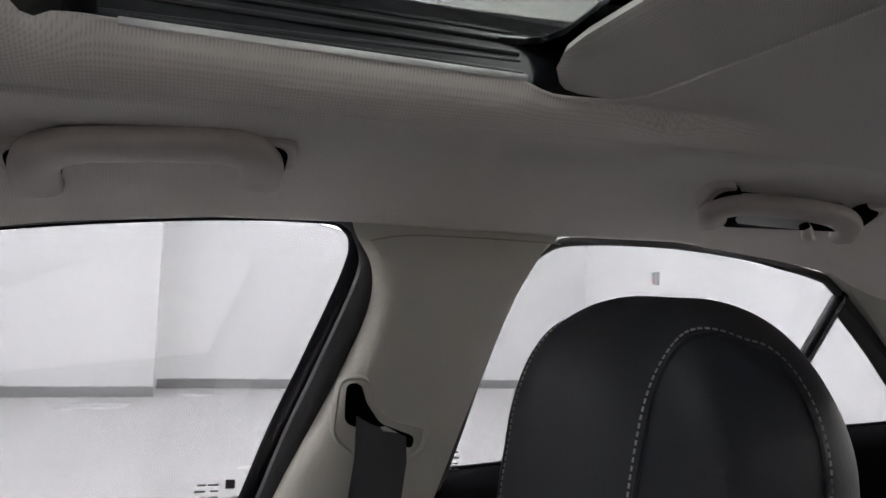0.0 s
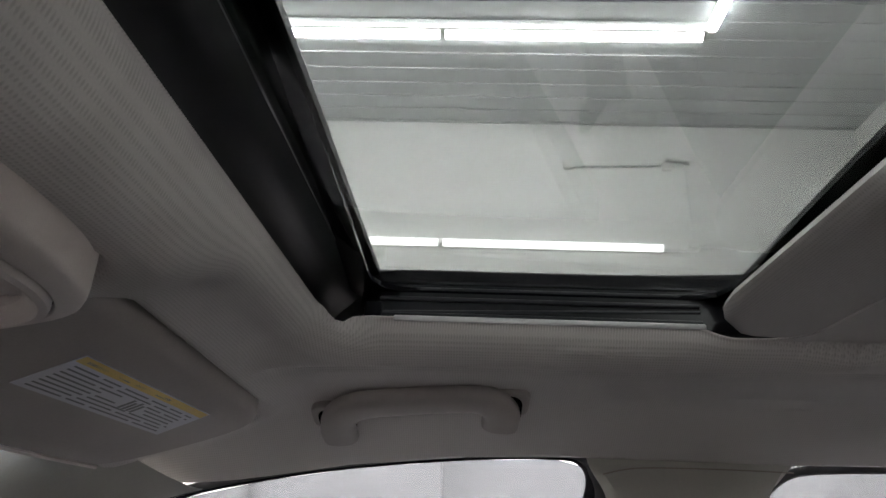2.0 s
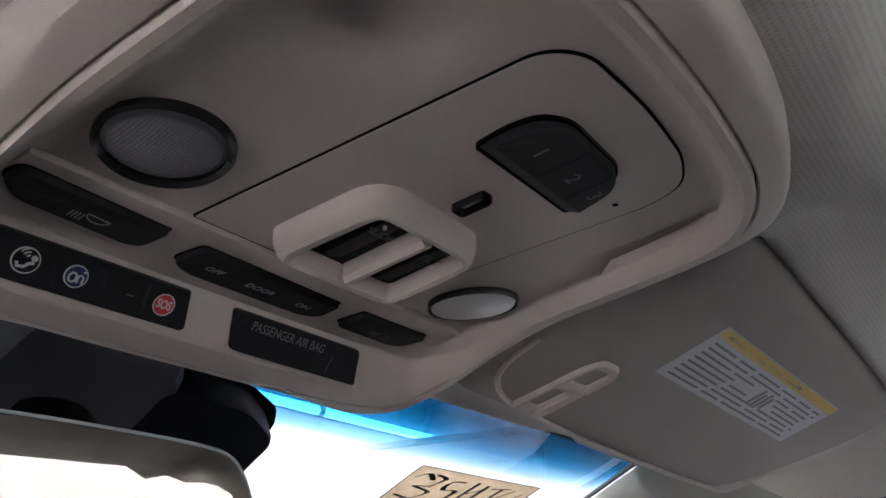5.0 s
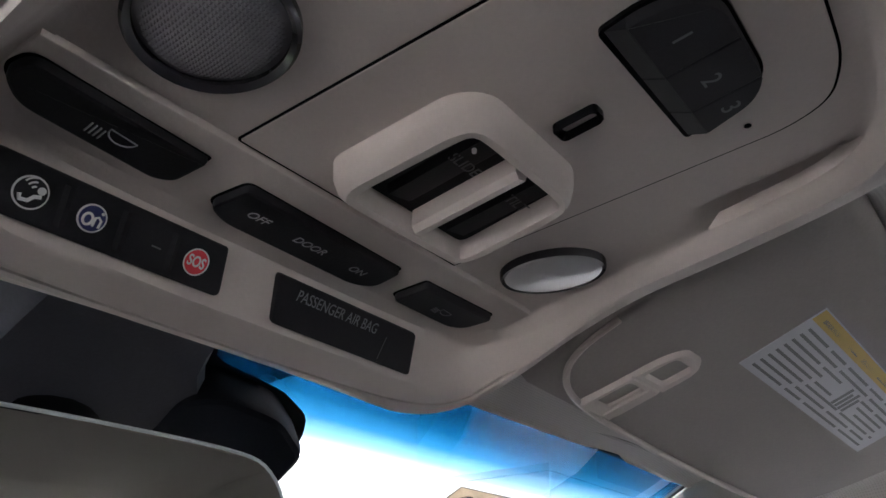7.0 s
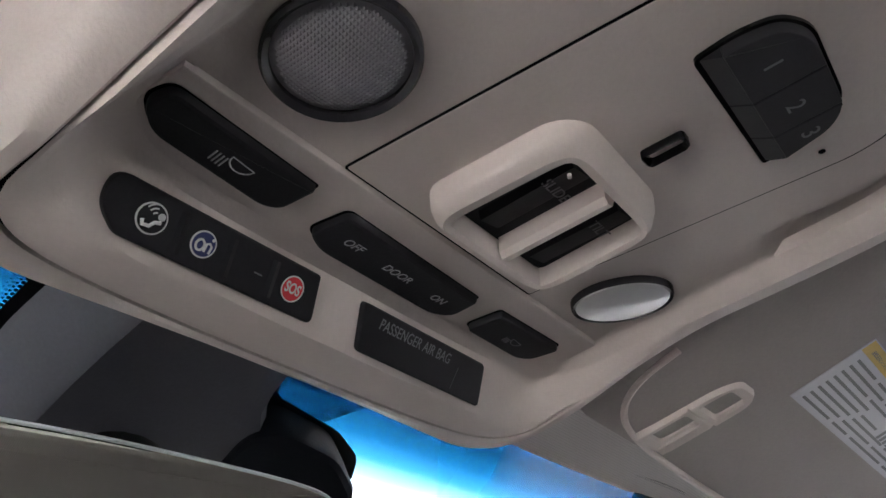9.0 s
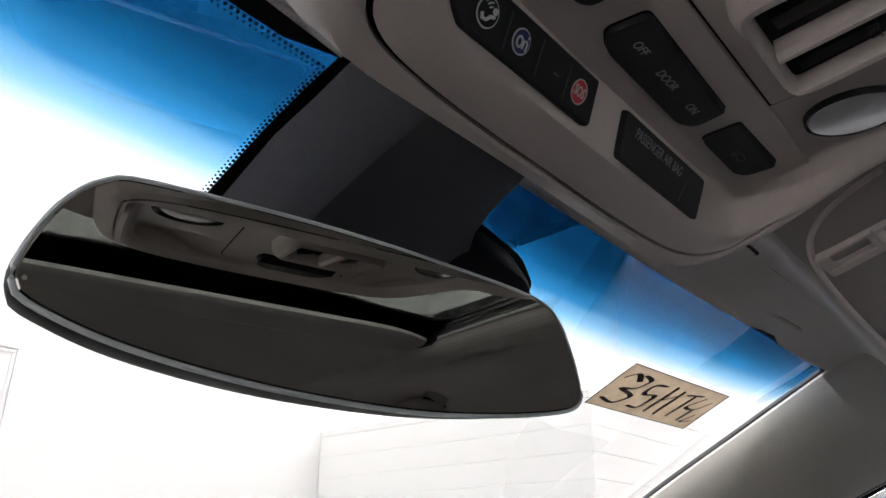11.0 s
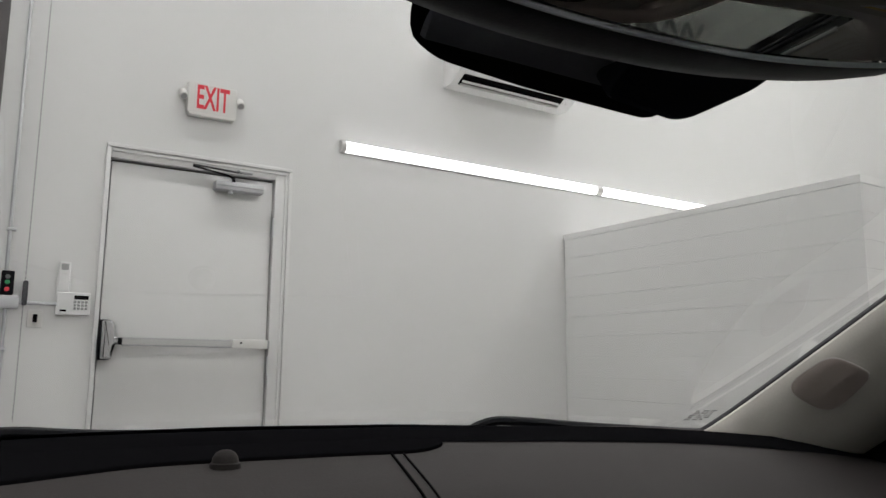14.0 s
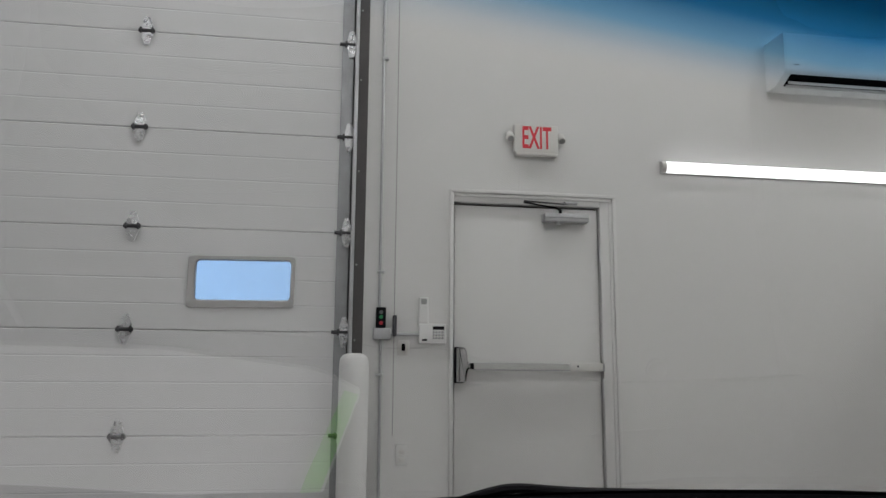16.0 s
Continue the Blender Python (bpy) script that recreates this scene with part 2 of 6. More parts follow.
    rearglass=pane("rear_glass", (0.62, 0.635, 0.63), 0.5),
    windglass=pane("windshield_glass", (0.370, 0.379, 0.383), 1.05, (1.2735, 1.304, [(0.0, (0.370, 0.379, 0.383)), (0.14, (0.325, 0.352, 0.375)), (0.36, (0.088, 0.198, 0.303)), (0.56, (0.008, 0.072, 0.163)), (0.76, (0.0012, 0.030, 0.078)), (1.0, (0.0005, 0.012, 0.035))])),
)


# ---- mesh helpers ----
def mesh_from(bm, name, mat, smooth=True, sharp=38):
    bmesh.ops.recalc_face_normals(bm, faces=bm.faces)
    me = bpy.data.meshes.new(name)
    bm.to_mesh(me)
    bm.free()
    me.materials.append(mat)
    if smooth:
        me.shade_smooth()
        me.set_sharp_from_angle(angle=radians(sharp))
        for f in me.polygons:      # flat ends stay flat
            if f.material_index == 1:
                f.use_smooth = False
                for li in f.loop_indices:
                    me.edges[me.loops[li].edge_index].use_edge_sharp = True
    for f in me.polygons:
        f.material_index = 0
    return me


def part(name, bm, mat, parent=None, label="", smooth=True, sharp=38):
    ob = new(name, mesh_from(bm, name, mat, smooth, sharp))
    if parent is not None:
        ob.parent = parent
    if label:
        tagged(ob, label)
    return ob


def thing(name, label, category, group="", kind="", at=(0, 0, 0)):
    ob = new(name)
    ob.empty_display_size = 0.05
    ob.location = at
    return tagged(ob, label, category, group, kind)


def box(x0, x1, y0, y1, z0, z1, bevel=0.0, seg=2, bm=None):
    b = bm or bmesh.new()
    r = bmesh.ops.create_cube(b, size=1.0)
    for v in r["verts"]:
        v.co = ((x0 + x1) / 2 + v.co.x * (x1 - x0), (y0 + y1) / 2 + v.co.y * (y1 - y0), (z0 + z1) / 2 + v.co.z * (z1 - z0))
    if bevel:
        es = list({e for v in r["verts"] for e in v.link_edges})
        bmesh.ops.bevel(b, geom=es, offset=bevel, segments=seg, profile=0.5, affect="EDGES")
    return b


def rounded(pts, r, n=5):
    """A closed outline with its corners rounded by r (or one r a corner)."""
    out = []
    k = len(pts)
    for i, p in enumerate(pts):
        rr = r[i] if isinstance(r, (list, tuple)) else r
        p = Vector(p)
        a, c = Vector(pts[i - 1]), Vector(pts[(i + 1) % k])
        d1, d2 = a - p, c - p
        rr = min(rr, d1.length * 0.48, d2.length * 0.48)
        if rr < 1e-5:
            out.append(tuple(p))
            continue
        s, e = p + d1.normalized() * rr, p + d2.normalized() * rr
        for j in range(n + 1):
            t = j / n
            q = s * (1 - t) ** 2 + p * 2 * t * (1 - t) + e * t * t
            out.append(tuple(q))
    return out


def resample(pts, n, closed=True):
    P = [Vector(p) for p in pts]
    if closed:
        P.append(P[0])
    L = [0]
    for a, b in zip(P, P[1:]):
        L.append(L[-1] + (b - a).length)
    out, j = [], 0
    for i in range(n):
        d = L[-1] * i / (n if closed else n - 1)
        while j < len(L) - 2 and L[j + 1] < d:
            j += 1
        f = (d - L[j]) / max(1e-9, L[j + 1] - L[j])
        out.append(P[j].lerp(P[j + 1], min(1, f)))
    return out


def inset(pts, d):
    """Shrinks a closed plane outline by d."""
    P = [Vector(p) for p in pts]
    area = sum(a.x * b.y - b.x * a.y for a, b in zip(P, P[1:] + P[:1]))
    s = 1 if area > 0 else -1
    out = []
    for i, p in enumerate(P):
        t = (P[(i + 1) % len(P)] - P[i - 1]).normalized()
        out.append(p + Vector((-t.y, t.x)) * d * s)
    return out


def bridge(bm, rings, closed=True):
    """Skins rows of vertices."""
    for a, b in zip(rings, rings[1:]):
        n = len(a)
        for i in range(n if closed else n - 1):
            j = (i + 1) % n
            bm.faces.new((a[i], a[j], b[j], b[i]))


def loft(rows, closed=False, caps=False, bm=None):
    b = bm or bmesh.new()
    rings = [[b.verts.new(p) for p in row] for row in rows]
    bridge(b, rings, closed)
    if caps:
        for ring in (rings[0], rings[-1][::-1]):
            b.faces.new(ring).material_index = 1
    return b


def plate(outline, place, h0, h1, edge=0.0, bm=None):
    """A flat piece with the plane outline, between two heights of place(x, y, h); edge: the rounding of its h1 side."""
    b = bm or bmesh.new()
    rows = [[place(x, y, h0) for x, y in outline]]
    if edge:
        s = 1 if h1 > h0 else -1
        rows.append([place(x, y, h1 - s * edge) for x, y in outline])
        rows.append([place(x, y, h1 - s * edge * 0.3) for x, y in inset(outline, edge * 0.3)])
        rows.append([place(x, y, h1) for x, y in inset(outline, edge)])
    else:
        rows.append([place(x, y, h1) for x, y in outline])
    return loft(rows, True, True, b)


def ring_plate(outer, inner, place, prof, bm=None):
    """A frame: from outer to inner outline (resampled alike) with a profile of (fraction, height)."""
    b = bm or bmesh.new()
    rows = [[place(*(o.lerp(i, f)), h) for o, i in zip(outer, inner)] for f, h in prof]
    return loft(rows, True, False, b)


def sweep(path, rx, rz=None, sides=12, closed=False, up=(0, 0, 1), bm=None, caps=True, power=2.0, scale=None):
    """A bar along a path with an oval (or squarish) section, rx across and rz along up."""
    b = bm or bmesh.new()
    rz = rz or rx
    P = [Vector(p) for p in path]
    n = len(P)
    rings = []
    for i, p in enumerate(P):
        t = (P[(i + 1) % n] - P[i - 1]) if closed else (P[min(n - 1, i + 1)] - P[max(0, i - 1)])
        t.normalize()
        side = t.cross(Vector(up))
        if side.length < 1e-4:
            side = t.cross(Vector((0.3, 1, 0.2)))
        side.normalize()
        upv = side.cross(t)
        k = scale[i] if scale else 1
        ring = []
        for j in range(sides):
            a = 2 * math.pi * j / sides
            c, s = math.cos(a), math.sin(a)
            e = 2.0 / power
            ring.append(b.verts.new(p + side * (rx * k * math.copysign(abs(c) ** e, c)) + upv * (rz * k * math.copysign(abs(s) ** e, s))))
        rings.append(ring)
    if closed:
        rings.append(rings[0])
    bridge(b, rings, True)
    if caps and not closed:
        b.faces.new(rings[0])
        b.faces.new(rings[-1][::-1])
    return b


def smooth_path(pts, n=6):
    """A curve through the points."""
    P = [Vector(p) for p in pts]
    out = []
    for i in range(len(P) - 1):
        p0, p1, p2, p3 = P[max(0, i - 1)], P[i], P[i + 1], P[min(len(P) - 1, i + 2)]
        for j in range(n):
            t = j / n
            out.append(0.5 * ((2 * p1) + (p2 - p0) * t + (2 * p0 - 5 * p1 + 4 * p2 - p3) * t * t + (3 * p1 - p0 - 3 * p2 + p3) * t ** 3))
    out.append(P[-1])
    return out


def disc(center, normal, r, depth, n=24, edge=0.0, bm=None, oval=1.0, along=(1, 0, 0)):
    """A short cylinder that stands depth proud along normal."""
    nz = Vector(normal).normalized()
    ax = (Vector(along) - nz * Vector(along).dot(nz)).normalized()
    ay = nz.cross(ax)
    c = Vector(center)
    out = [(r * math.cos(2 * math.pi * i / n), r * oval * math.sin(2 * math.pi * i / n)) for i in range(n)]
    return plate([Vector(p) for p in out], lambda x, y, h: c + ax * x + ay * y + nz * h, 0, depth, edge, bm)


def lerp_list(keys, v):
    """Linear reading of a small table of (place, value)."""
    if v <= keys[0][0]:
        return keys[0][1]
    for (a, fa), (b, fb) in zip(keys, keys[1:]):
        if v <= b:
            return fa + (fb - fa) * (v - a) / (b - a)
    return keys[-1][1]


def smooth_step(a, b, v):
    t = min(1, max(0, (v - a) / (b - a)))
    return t * t * (3 - 2 * t)


def letters(text, size, m, mat, parent, name="lettering", depth=0.0004, align="CENTER", bold=0.0):
    """Words in the built-in font as a mesh, laid in the plane of m."""
    cu = bpy.data.curves.new(name, "FONT")
    cu.body, cu.size, cu.extrude, cu.align_x, cu.align_y = text, size, depth, align, "CENTER"
    cu.offset = bold
    tmp = bpy.data.objects.new(name, cu)
    scene.collection.objects.link(tmp)
    me = bpy.data.meshes.new_from_object(tmp.evaluated_get(bpy.context.evaluated_depsgraph_get()))
    bpy.data.objects.remove(tmp)
    me.transform(m)
    me.materials.clear()
    me.materials.append(mat)
    ob = new(name, me)
    if parent is not None:
        ob.parent = parent
    return ob


def frame_of(origin, right, up):
    r, u = Vector(right).normalized(), Vector(up).normalized()
    n = r.cross(u).normalized()
    u = n.cross(r)
    m = Matrix((r, u, n)).transposed().to_4x4()
    m.translation = origin
    return m


# ---- the hall ----
def wall_part(name, bm, mat, label):
    return tagged(part(name, bm, mat, None, "", False), label, "wall", "", "structure")


X0, X1, Y0, Y1 = HALL
GX0, GX1, GTOP = -3.76, -0.03, 4.24     # opening of the sectional door
DX0, DX1, DTOP = 0.497, 1.379, 2.136    # leaf of the exit door
tagged(part("floor", box(X0 - 0.3, X1 + 0.3, Y0 - 0.3, Y1 + 0.3, -0.25, 0), M["floor"], None, "", False), "sealed pale grey concrete hall floor with a soft sheen", "floor", "", "structure")

# front wall in pieces round its two openings
fw = bmesh.new()
T = 0.25
for x0, x1, z0, z1 in ((X0 - 0.3, GX0, 0, HZ), (GX0, GX1, GTOP, HZ), (GX1, DX0 - 0.03, 0, HZ), (DX0 - 0.03, DX1 + 0.03, DTOP + 0.03, HZ), (DX1 + 0.03, X1 + 0.3, 0, HZ)):
    box(x0, x1, FW, FW + T, z0, z1, bm=fw)
wall_part("wall_north", fw, M["wall"], "smooth white painted front wall of the hall")
wall_part("wall_south", box(X0 - 0.3, X1 + 0.3, Y0 - T, Y0, 0, HZ), M["wall"], "plain white painted rear wall of the hall")
wall_part("wall_west", box(X0 - T, X0, Y0, Y1, 0, HZ), M["wall"], "plain white painted side wall of the hall")
wall_part("wall_east", box(X1, X1 + T, Y0, Y1, 0, HZ), M["wall"], "white painted side wall with tube lights high up")
wall_part("wall_east_bay", box(7.98, X1, 0.44, 2.42, 0, 3.2), M["wall"], "white boxed-out part of the side wall")

# ceiling: a ribbed deck in one mesh
cb = box(X0 - 0.3, X1 + 0.3, Y0 - 0.3, Y1 + 0.3, HZ + 0.012, HZ + 0.2)
x = X0
while x < X1:
    box(x, x + 0.17, Y0, Y1, HZ, HZ + 0.012, bm=cb)
    x += 0.30
tagged(part("ceiling_hall", cb, M["deck"], None, "", False), "pale grey ribbed metal deck ceiling of the hall", "ceiling", "", "structure")
bb = bmesh.new()
for x0, x1, y0, y1 in ((7.966, 7.98, 0.43, 2.42), (X1 - 0.014, X1, Y0, 0.426), (X0, X1, Y0, Y0 + 0.014)):
    box(x0, x1, y0, y1, 0.0, 0.10, 0.003, 1, bm=bb)
tagged(part("baseboard", bb, M["base"], None, "", False), "low dark grey baseboard along the white walls", "baseboard", "", "structure")

# boarded partition
PX, PY, PZ = 3.62, 2.39, 2.03
prt = tagged(part("wall_partition", box(PX + 0.016, 7.9, PY + 0.016, FW, 0, PZ - 0.012), M["board"], None, "", False), "white partition clad in horizontal boards, lower than the wall", "wall", "", "structure")
pitch = 0.1425
long_board = mesh_from(box(0, 0.016, 0, FW - PY - 0.007, 0.0002, pitch - 0.0010, 0.0006, 1), "board", M["board"], False)
short_board = mesh_from(box(0, 7.9 - PX - 0.016, 0, 0.016, 0.0002, pitch - 0.0010, 0.0006, 1), "board", M["board"], False)
for i in range(14):
    for me, xx in ((long_board, PX), (short_board, PX + 0.016)):
        o = new("board", me)
        o.location = (xx, PY, i * pitch)
        o.parent = prt
part("cap", box(PX - 0.001, 7.9, PY - 0.001, FW, PZ - 0.0335, PZ + 0.008, 0.001, 1), M["board"], prt, "", False)

# exit door
door = thing("door_exit", "white steel exit door with a push bar, closed", "door", kind="structure")
fr = bmesh.new()
for a, b, z0, z1 in ((0.465, DX0 - 0.008, 0, 2.22), (DX1 + 0.008, 1.486, 0, 2.22), (DX0 - 0.008, DX1 + 0.008, DTOP + 0.008, 2.22)):
    box(a, b, FW - 0.010, FW + 0.06, z0, z1, 0.003, 2, bm=fr)
for a, b, z0, z1 in ((0.465 + 0.02, DX0 + 0.012, 0, 2.2), (DX1 - 0.012, 1.486 - 0.02, 0, 2.2), (DX0, DX1, DTOP - 0.012, 2.2)):
    box(a, b, FW + 0.062, FW + 0.16, z0, z1, 0.003, 1, bm=fr)
for g0, g1, y0 in ((0.0, 0.022, 0.022), (0.030, 0.044, 0.018)):
    for a, b, z0, z1 in ((0.465 + g0, 0.465 + min(g1, 0.024 + g0 * 0.1), 0, 2.22 - g1), (1.486 - g1, 1.486 - g0, 0, 2.22 - g1), (0.465 + g0, 1.486 - g0, 2.22 - g1, 2.22 - g0)):
        if b > a + 0.002:
            box(a, b, FW - y0, FW - 0.008, z0, z1, 0.003, 2, bm=fr)
part("gasket", box(DX0 - 0.008, DX1 + 0.008, FW + 0.054, FW + 0.0615, 0.01, DTOP + 0.008), M["rubber"], door, "dark gap round the leaf", False)
part("frame", fr, M["door"], door, "painted steel door frame")
part("leaf", box(DX0 + 0.001, DX1 + 0.001, FW + 0.020, FW + 0.0545, 0.012, DTOP - 0.006, 0.003, 2), M["door"], door, "flat white steel leaf")
part("threshold", box(DX0, DX1, FW - 0.01, FW + 0.1, 0, 0.012, 0.003, 1), M["alu"], door)
bar = part("push_bar", box(0.60, 1.362, FW - 0.065, FW - 0.02, 1.160, 1.202, 0.004, 2), M["bar"], door, "pale grey push bar across the door")
part("end_cap", box(1.163, 1.360, FW - 0.068, FW - 0.016, 1.157, 1.206, 0.004, 2), M["ivory"], bar)
part("end_stop", box(1.360, 1.376, FW - 0.060, FW + 0.0205, 1.155, 1.204, 0.003, 1), M["grey"], bar, "grey end of the bar")
# grey strip for the shading along the bar's underside
part("bar_tone_line", box(0.60, 1.163, FW - 0.070, FW - 0.062, 1.158, 1.166, 0.002, 1), M["grey"], bar)
# bright strip for the highlight along the bar's top
part("bar_tone_line", box(0.60, 1.163, FW - 0.068, FW - 0.062, 1.196, 1.200, 0.001, 1), M["steel"], bar)
part("keyhole", disc((1.21, FW - 0.068, 1.186), (0, -1, 0), 0.006, 0.002, 10), M["dashdark"], bar)
part("mount", box(1.33, 1.358, FW - 0.03, FW + 0.0205, 1.163, 1.203, 0.003, 1), M["steel"], bar)
part("latch_back", box(0.499, 0.548, FW - 0.030, FW + 0.0205, 1.086, 1.290, 0.003, 1), M["black"], door)
lc = [Vector(p) for p in rounded([(0.503, 1.092), (0.503, 1.284), (0.545, 1.289), (0.560, 1.262), (0.563, 1.205), (0.580, 1.196), (0.580, 1.168), (0.560, 1.158), (0.555, 1.092)], [0.006, 0.006, 0.020, 0.014, 0.010, 0.006, 0.006, 0.010, 0.008], 4)]
part("latch_case", plate(lc, lambda x, z, h: (x, FW - h, z), 0.026, 0.078, 0.012), M["latch"], door, "rounded satin chrome latch case")
part("latch_neck", box(0.57, 0.605, FW - 0.06, FW - 0.02, 1.165, 1.2, 0.005, 2), M["black"], door)
cl = part("closer_body", box(1.03, 1.305, FW - 0.052, FW + 0.0205, 2.04, 2.088, 0.004, 2), M["steel"], door, "grey door closer")
part("closer_arm", sweep([(1.135, FW - 0.025, 2.085), (1.135, FW - 0.025, 2.112), (1.10, FW - 0.05, 2.120), (0.885, FW - 0.13, 2.128)], 0.011, 0.005, 8), M["black"], cl, "dark folding arm")
part("closer_forearm", sweep([(0.885, FW - 0.13, 2.136), (1.17, FW - 0.05, 2.144)], 0.010, 0.005, 8), M["print_black"], cl)
part("closer_rib", box(1.034, 1.301, FW - 0.0545, FW - 0.050, 2.060, 2.066, 0.001, 1), M["grey"], cl)
part("closer_link", sweep([(1.15, FW - 0.055, 2.148), (1.235, FW - 0.02, 2.158)], 0.018, 0.010, 10), M["steel"], cl)
part("spindle", disc((1.12, FW - 0.025, 2.022), (0, 0, 1), 0.016, 0.03, 14, 0.003), M["steel"], cl)
hg = bmesh.new()
for z in (0.35, 1.06, 1.86):
    sweep([(DX1 + 0.004, FW - 0.004, z - 0.055), (DX1 + 0.004, FW - 0.004, z + 0.055)], 0.006, None, 8, bm=hg)
    o = part("hinge", hg, M["steel"], door)
    hg = bmesh.new()
hg.free()

# sectional door
gate = thing("door_sectional", "white sectional overhead door with one window, closed", "garage door", kind="structure")
GY = FW + 0.035
edges = [0.0, 0.223, 0.797, 1.366, 1.937, 2.510, 3.090, 3.665, 4.24]
for z0, z1 in zip(edges, edges[1:]):
    win = 1.3 < z0 < 1.4
    rows = []
    n = 4
    prof = [(0, 0.0)]
    for k in range(n):
        a, b = z0 + (z1 - z0) * k / n, z0 + (z1 - z0) * (k + 1) / n
        prof += [(a + 0.005 - z0, -0.0028), (b - 0.005 - z0, -0.0028), (b - z0, -0.0010 if k < n - 1 else 0.0)]
    sec = bmesh.new()
    spans = [(GX0, GX1 - 0.09)] if not win else [(GX0, -0.985), (-0.425, GX1 - 0.09)]
    for a, b in spans:
        pr = [(GY + d, z0 + 0.0015 + z * (z1 - z0 - 0.003) / (z1 - z0)) for z, d in prof]
        ring = [(GY + 0.045, z0 + 0.0015)] + pr + [(GY + 0.045, z1 - 0.0015)]
        loft([[(a, y, z) for y, z in ring], [(b, y, z) for y, z in ring]], True, True, sec)
    if win:
        for a, b in ((z0 + 0.0015, 1.507), (1.775, z1 - 0.0015)):
            box(-0.985, -0.425, GY - 0.004, GY + 0.045, a, b, bm=sec)
    s = part("section", sec, M["sect"], gate, "", False)
    if win:
        ow = [Vector(p) for p in rounded([(-1.006, 1.488), (-0.418, 1.496), (-0.418, 1.79), (-1.006, 1.782)], 0.012)]
        iw = [Vector(p) for p in rounded([(-0.964, 1.535), (-0.443, 1.54), (-0.443, 1.765), (-0.964, 1.76)], 0.022)]
        ow, iw = resample(ow, 64), resample(iw, 64)
        fm = ring_plate(ow, iw, lambda x, z, h: (x, GY - h, z), [(0, -0.004), (0, 0.010), (0.1, 0.014), (0.85, 0.014), (1, 0.008), (1, -0.03)])
        f = part("window_frame", fm, M["frame_grey"], s, "screwed pale grey window frame")
        sc = bmesh.new()
        for k in range(14):
            p = Vector(resample([o.lerp(i, 0.45) for o, i in zip(ow, iw)], 14)[k])
            disc((p.x, GY - 0.014, p.y), (0, -1, 0), 0.006, 0.003, 8, 0.001, sc)
        part("screws", sc, M["steel"], s)
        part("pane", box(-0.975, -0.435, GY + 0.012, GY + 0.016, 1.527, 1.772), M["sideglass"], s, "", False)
# unseen strips added to keep the backdrop's glow out of the joints
for z in edges[1:-1]:
    part("joint_light_block", box(GX0, GX1 - 0.10, GY + 0.046, GY + 0.050, z - 0.02, z + 0.02), M["jamb"], gate, "", False)
for i, z in enumerate(edges[2:-1]):
    for xx in (-1.315, -0.135):
        h = bmesh.new()
        big = xx < -1
        for sgn in (1, -1):
            w = 0.036 if big else 0.028
            out = [(-w, 0.008), (w, 0.008), (w, 0.022), (0.013, 0.086), (-0.013, 0.086), (-w, 0.022)]
            out = rounded([(a, b * sgn) for a, b in out], 0.006, 3)
            gy = GY if big else GY - 0.007
            plate([Vector(p) for p in out], lambda a, b, hh, xx=xx, z=z, gy=gy: (xx + a, gy - 0.009 - hh - 0.05 * (0.08 - abs(b)), z + b), -0.004, 0.005, 0.001, h)
            for bx, bz in ((-0.011, 0.03), (0.011, 0.03), (0, 0.062)):
                disc((xx + bx, gy - 0.0145, z + sgn * bz), (0, -1, 0), 0.006, 0.007, 8, 0.001, h)
        ob = part("hinge", h, M["zinc"], gate, "galvanised leaf hinge" if big else "galvanised edge hinge with a roller")
        part("pin", sweep([(xx - (0.045 if big else 0.07), GY - 0.018, z), (xx + 0.045, GY - 0.018, z)], 0.011, None, 10), M["print_black"], ob, "dark hinge pin")
        for e in (-0.032, 0.032):
            part("knuckle", box(xx + e - 0.006, xx + e + 0.006, GY - 0.030, GY - 0.004, z - 0.018, z + 0.018, 0.003, 1), M["print_black"], ob)
# end stile, track and seal of the sectional door
# unseen strip added to block the glow at the door's edge
part("edge_light_block", box(GX1 - 0.10, GX1 - 0.02, GY + 0.051, GY + 0.065, 0.0, 4.24), M["jamb"], gate, "", False)
part("end_stile", box(GX1 - 0.16, GX1 - 0.09, GY - 0.010, GY + 0.05, 0.0, 4.24, 0.002, 1), M["stile"], gate, "galvanised end stile")
part("track", box(GX1 - 0.082, GX1 - 0.060, FW - 0.05, FW + 0.03, 0.3, 4.6, 0.004, 2), M["steel"], gate, "galvanised vertical track")
part("seal", box(GX1 - 0.06, GX1, FW - 0.012, FW + 0.06, 0.0, 4.4, 0.003, 1), M["jamb"], gate, "dark grey jamb strip")
bolts = bmesh.new()
for z in (0.9, 1.32, 1.75, 2.3, 2.86, 3.3):
    disc((GX1 - 0.045, FW - 0.012, z), (0, -1, 0), 0.006, 0.005, 8, 0.001, bolts)
part("bolts", bolts, M["grey"], gate)
rv2 = bmesh.new()
for k in range(26):
    disc((GX1 - 0.125 + 0.02 * (k % 2), GY - 0.010, 0.35 + 0.15 * k), (0, -1, 0), 0.006, 0.004, 8, 0.001, rv2)
part("rivets", rv2, M["grey"], gate)
tagged(part("backdrop", box(GX0, GX1, FW + 0.9, FW + 0.92, 0, 4), M["skyglow"], None, "", False), "clear blue daylight sky outside the door window", "sky", "", "structure")

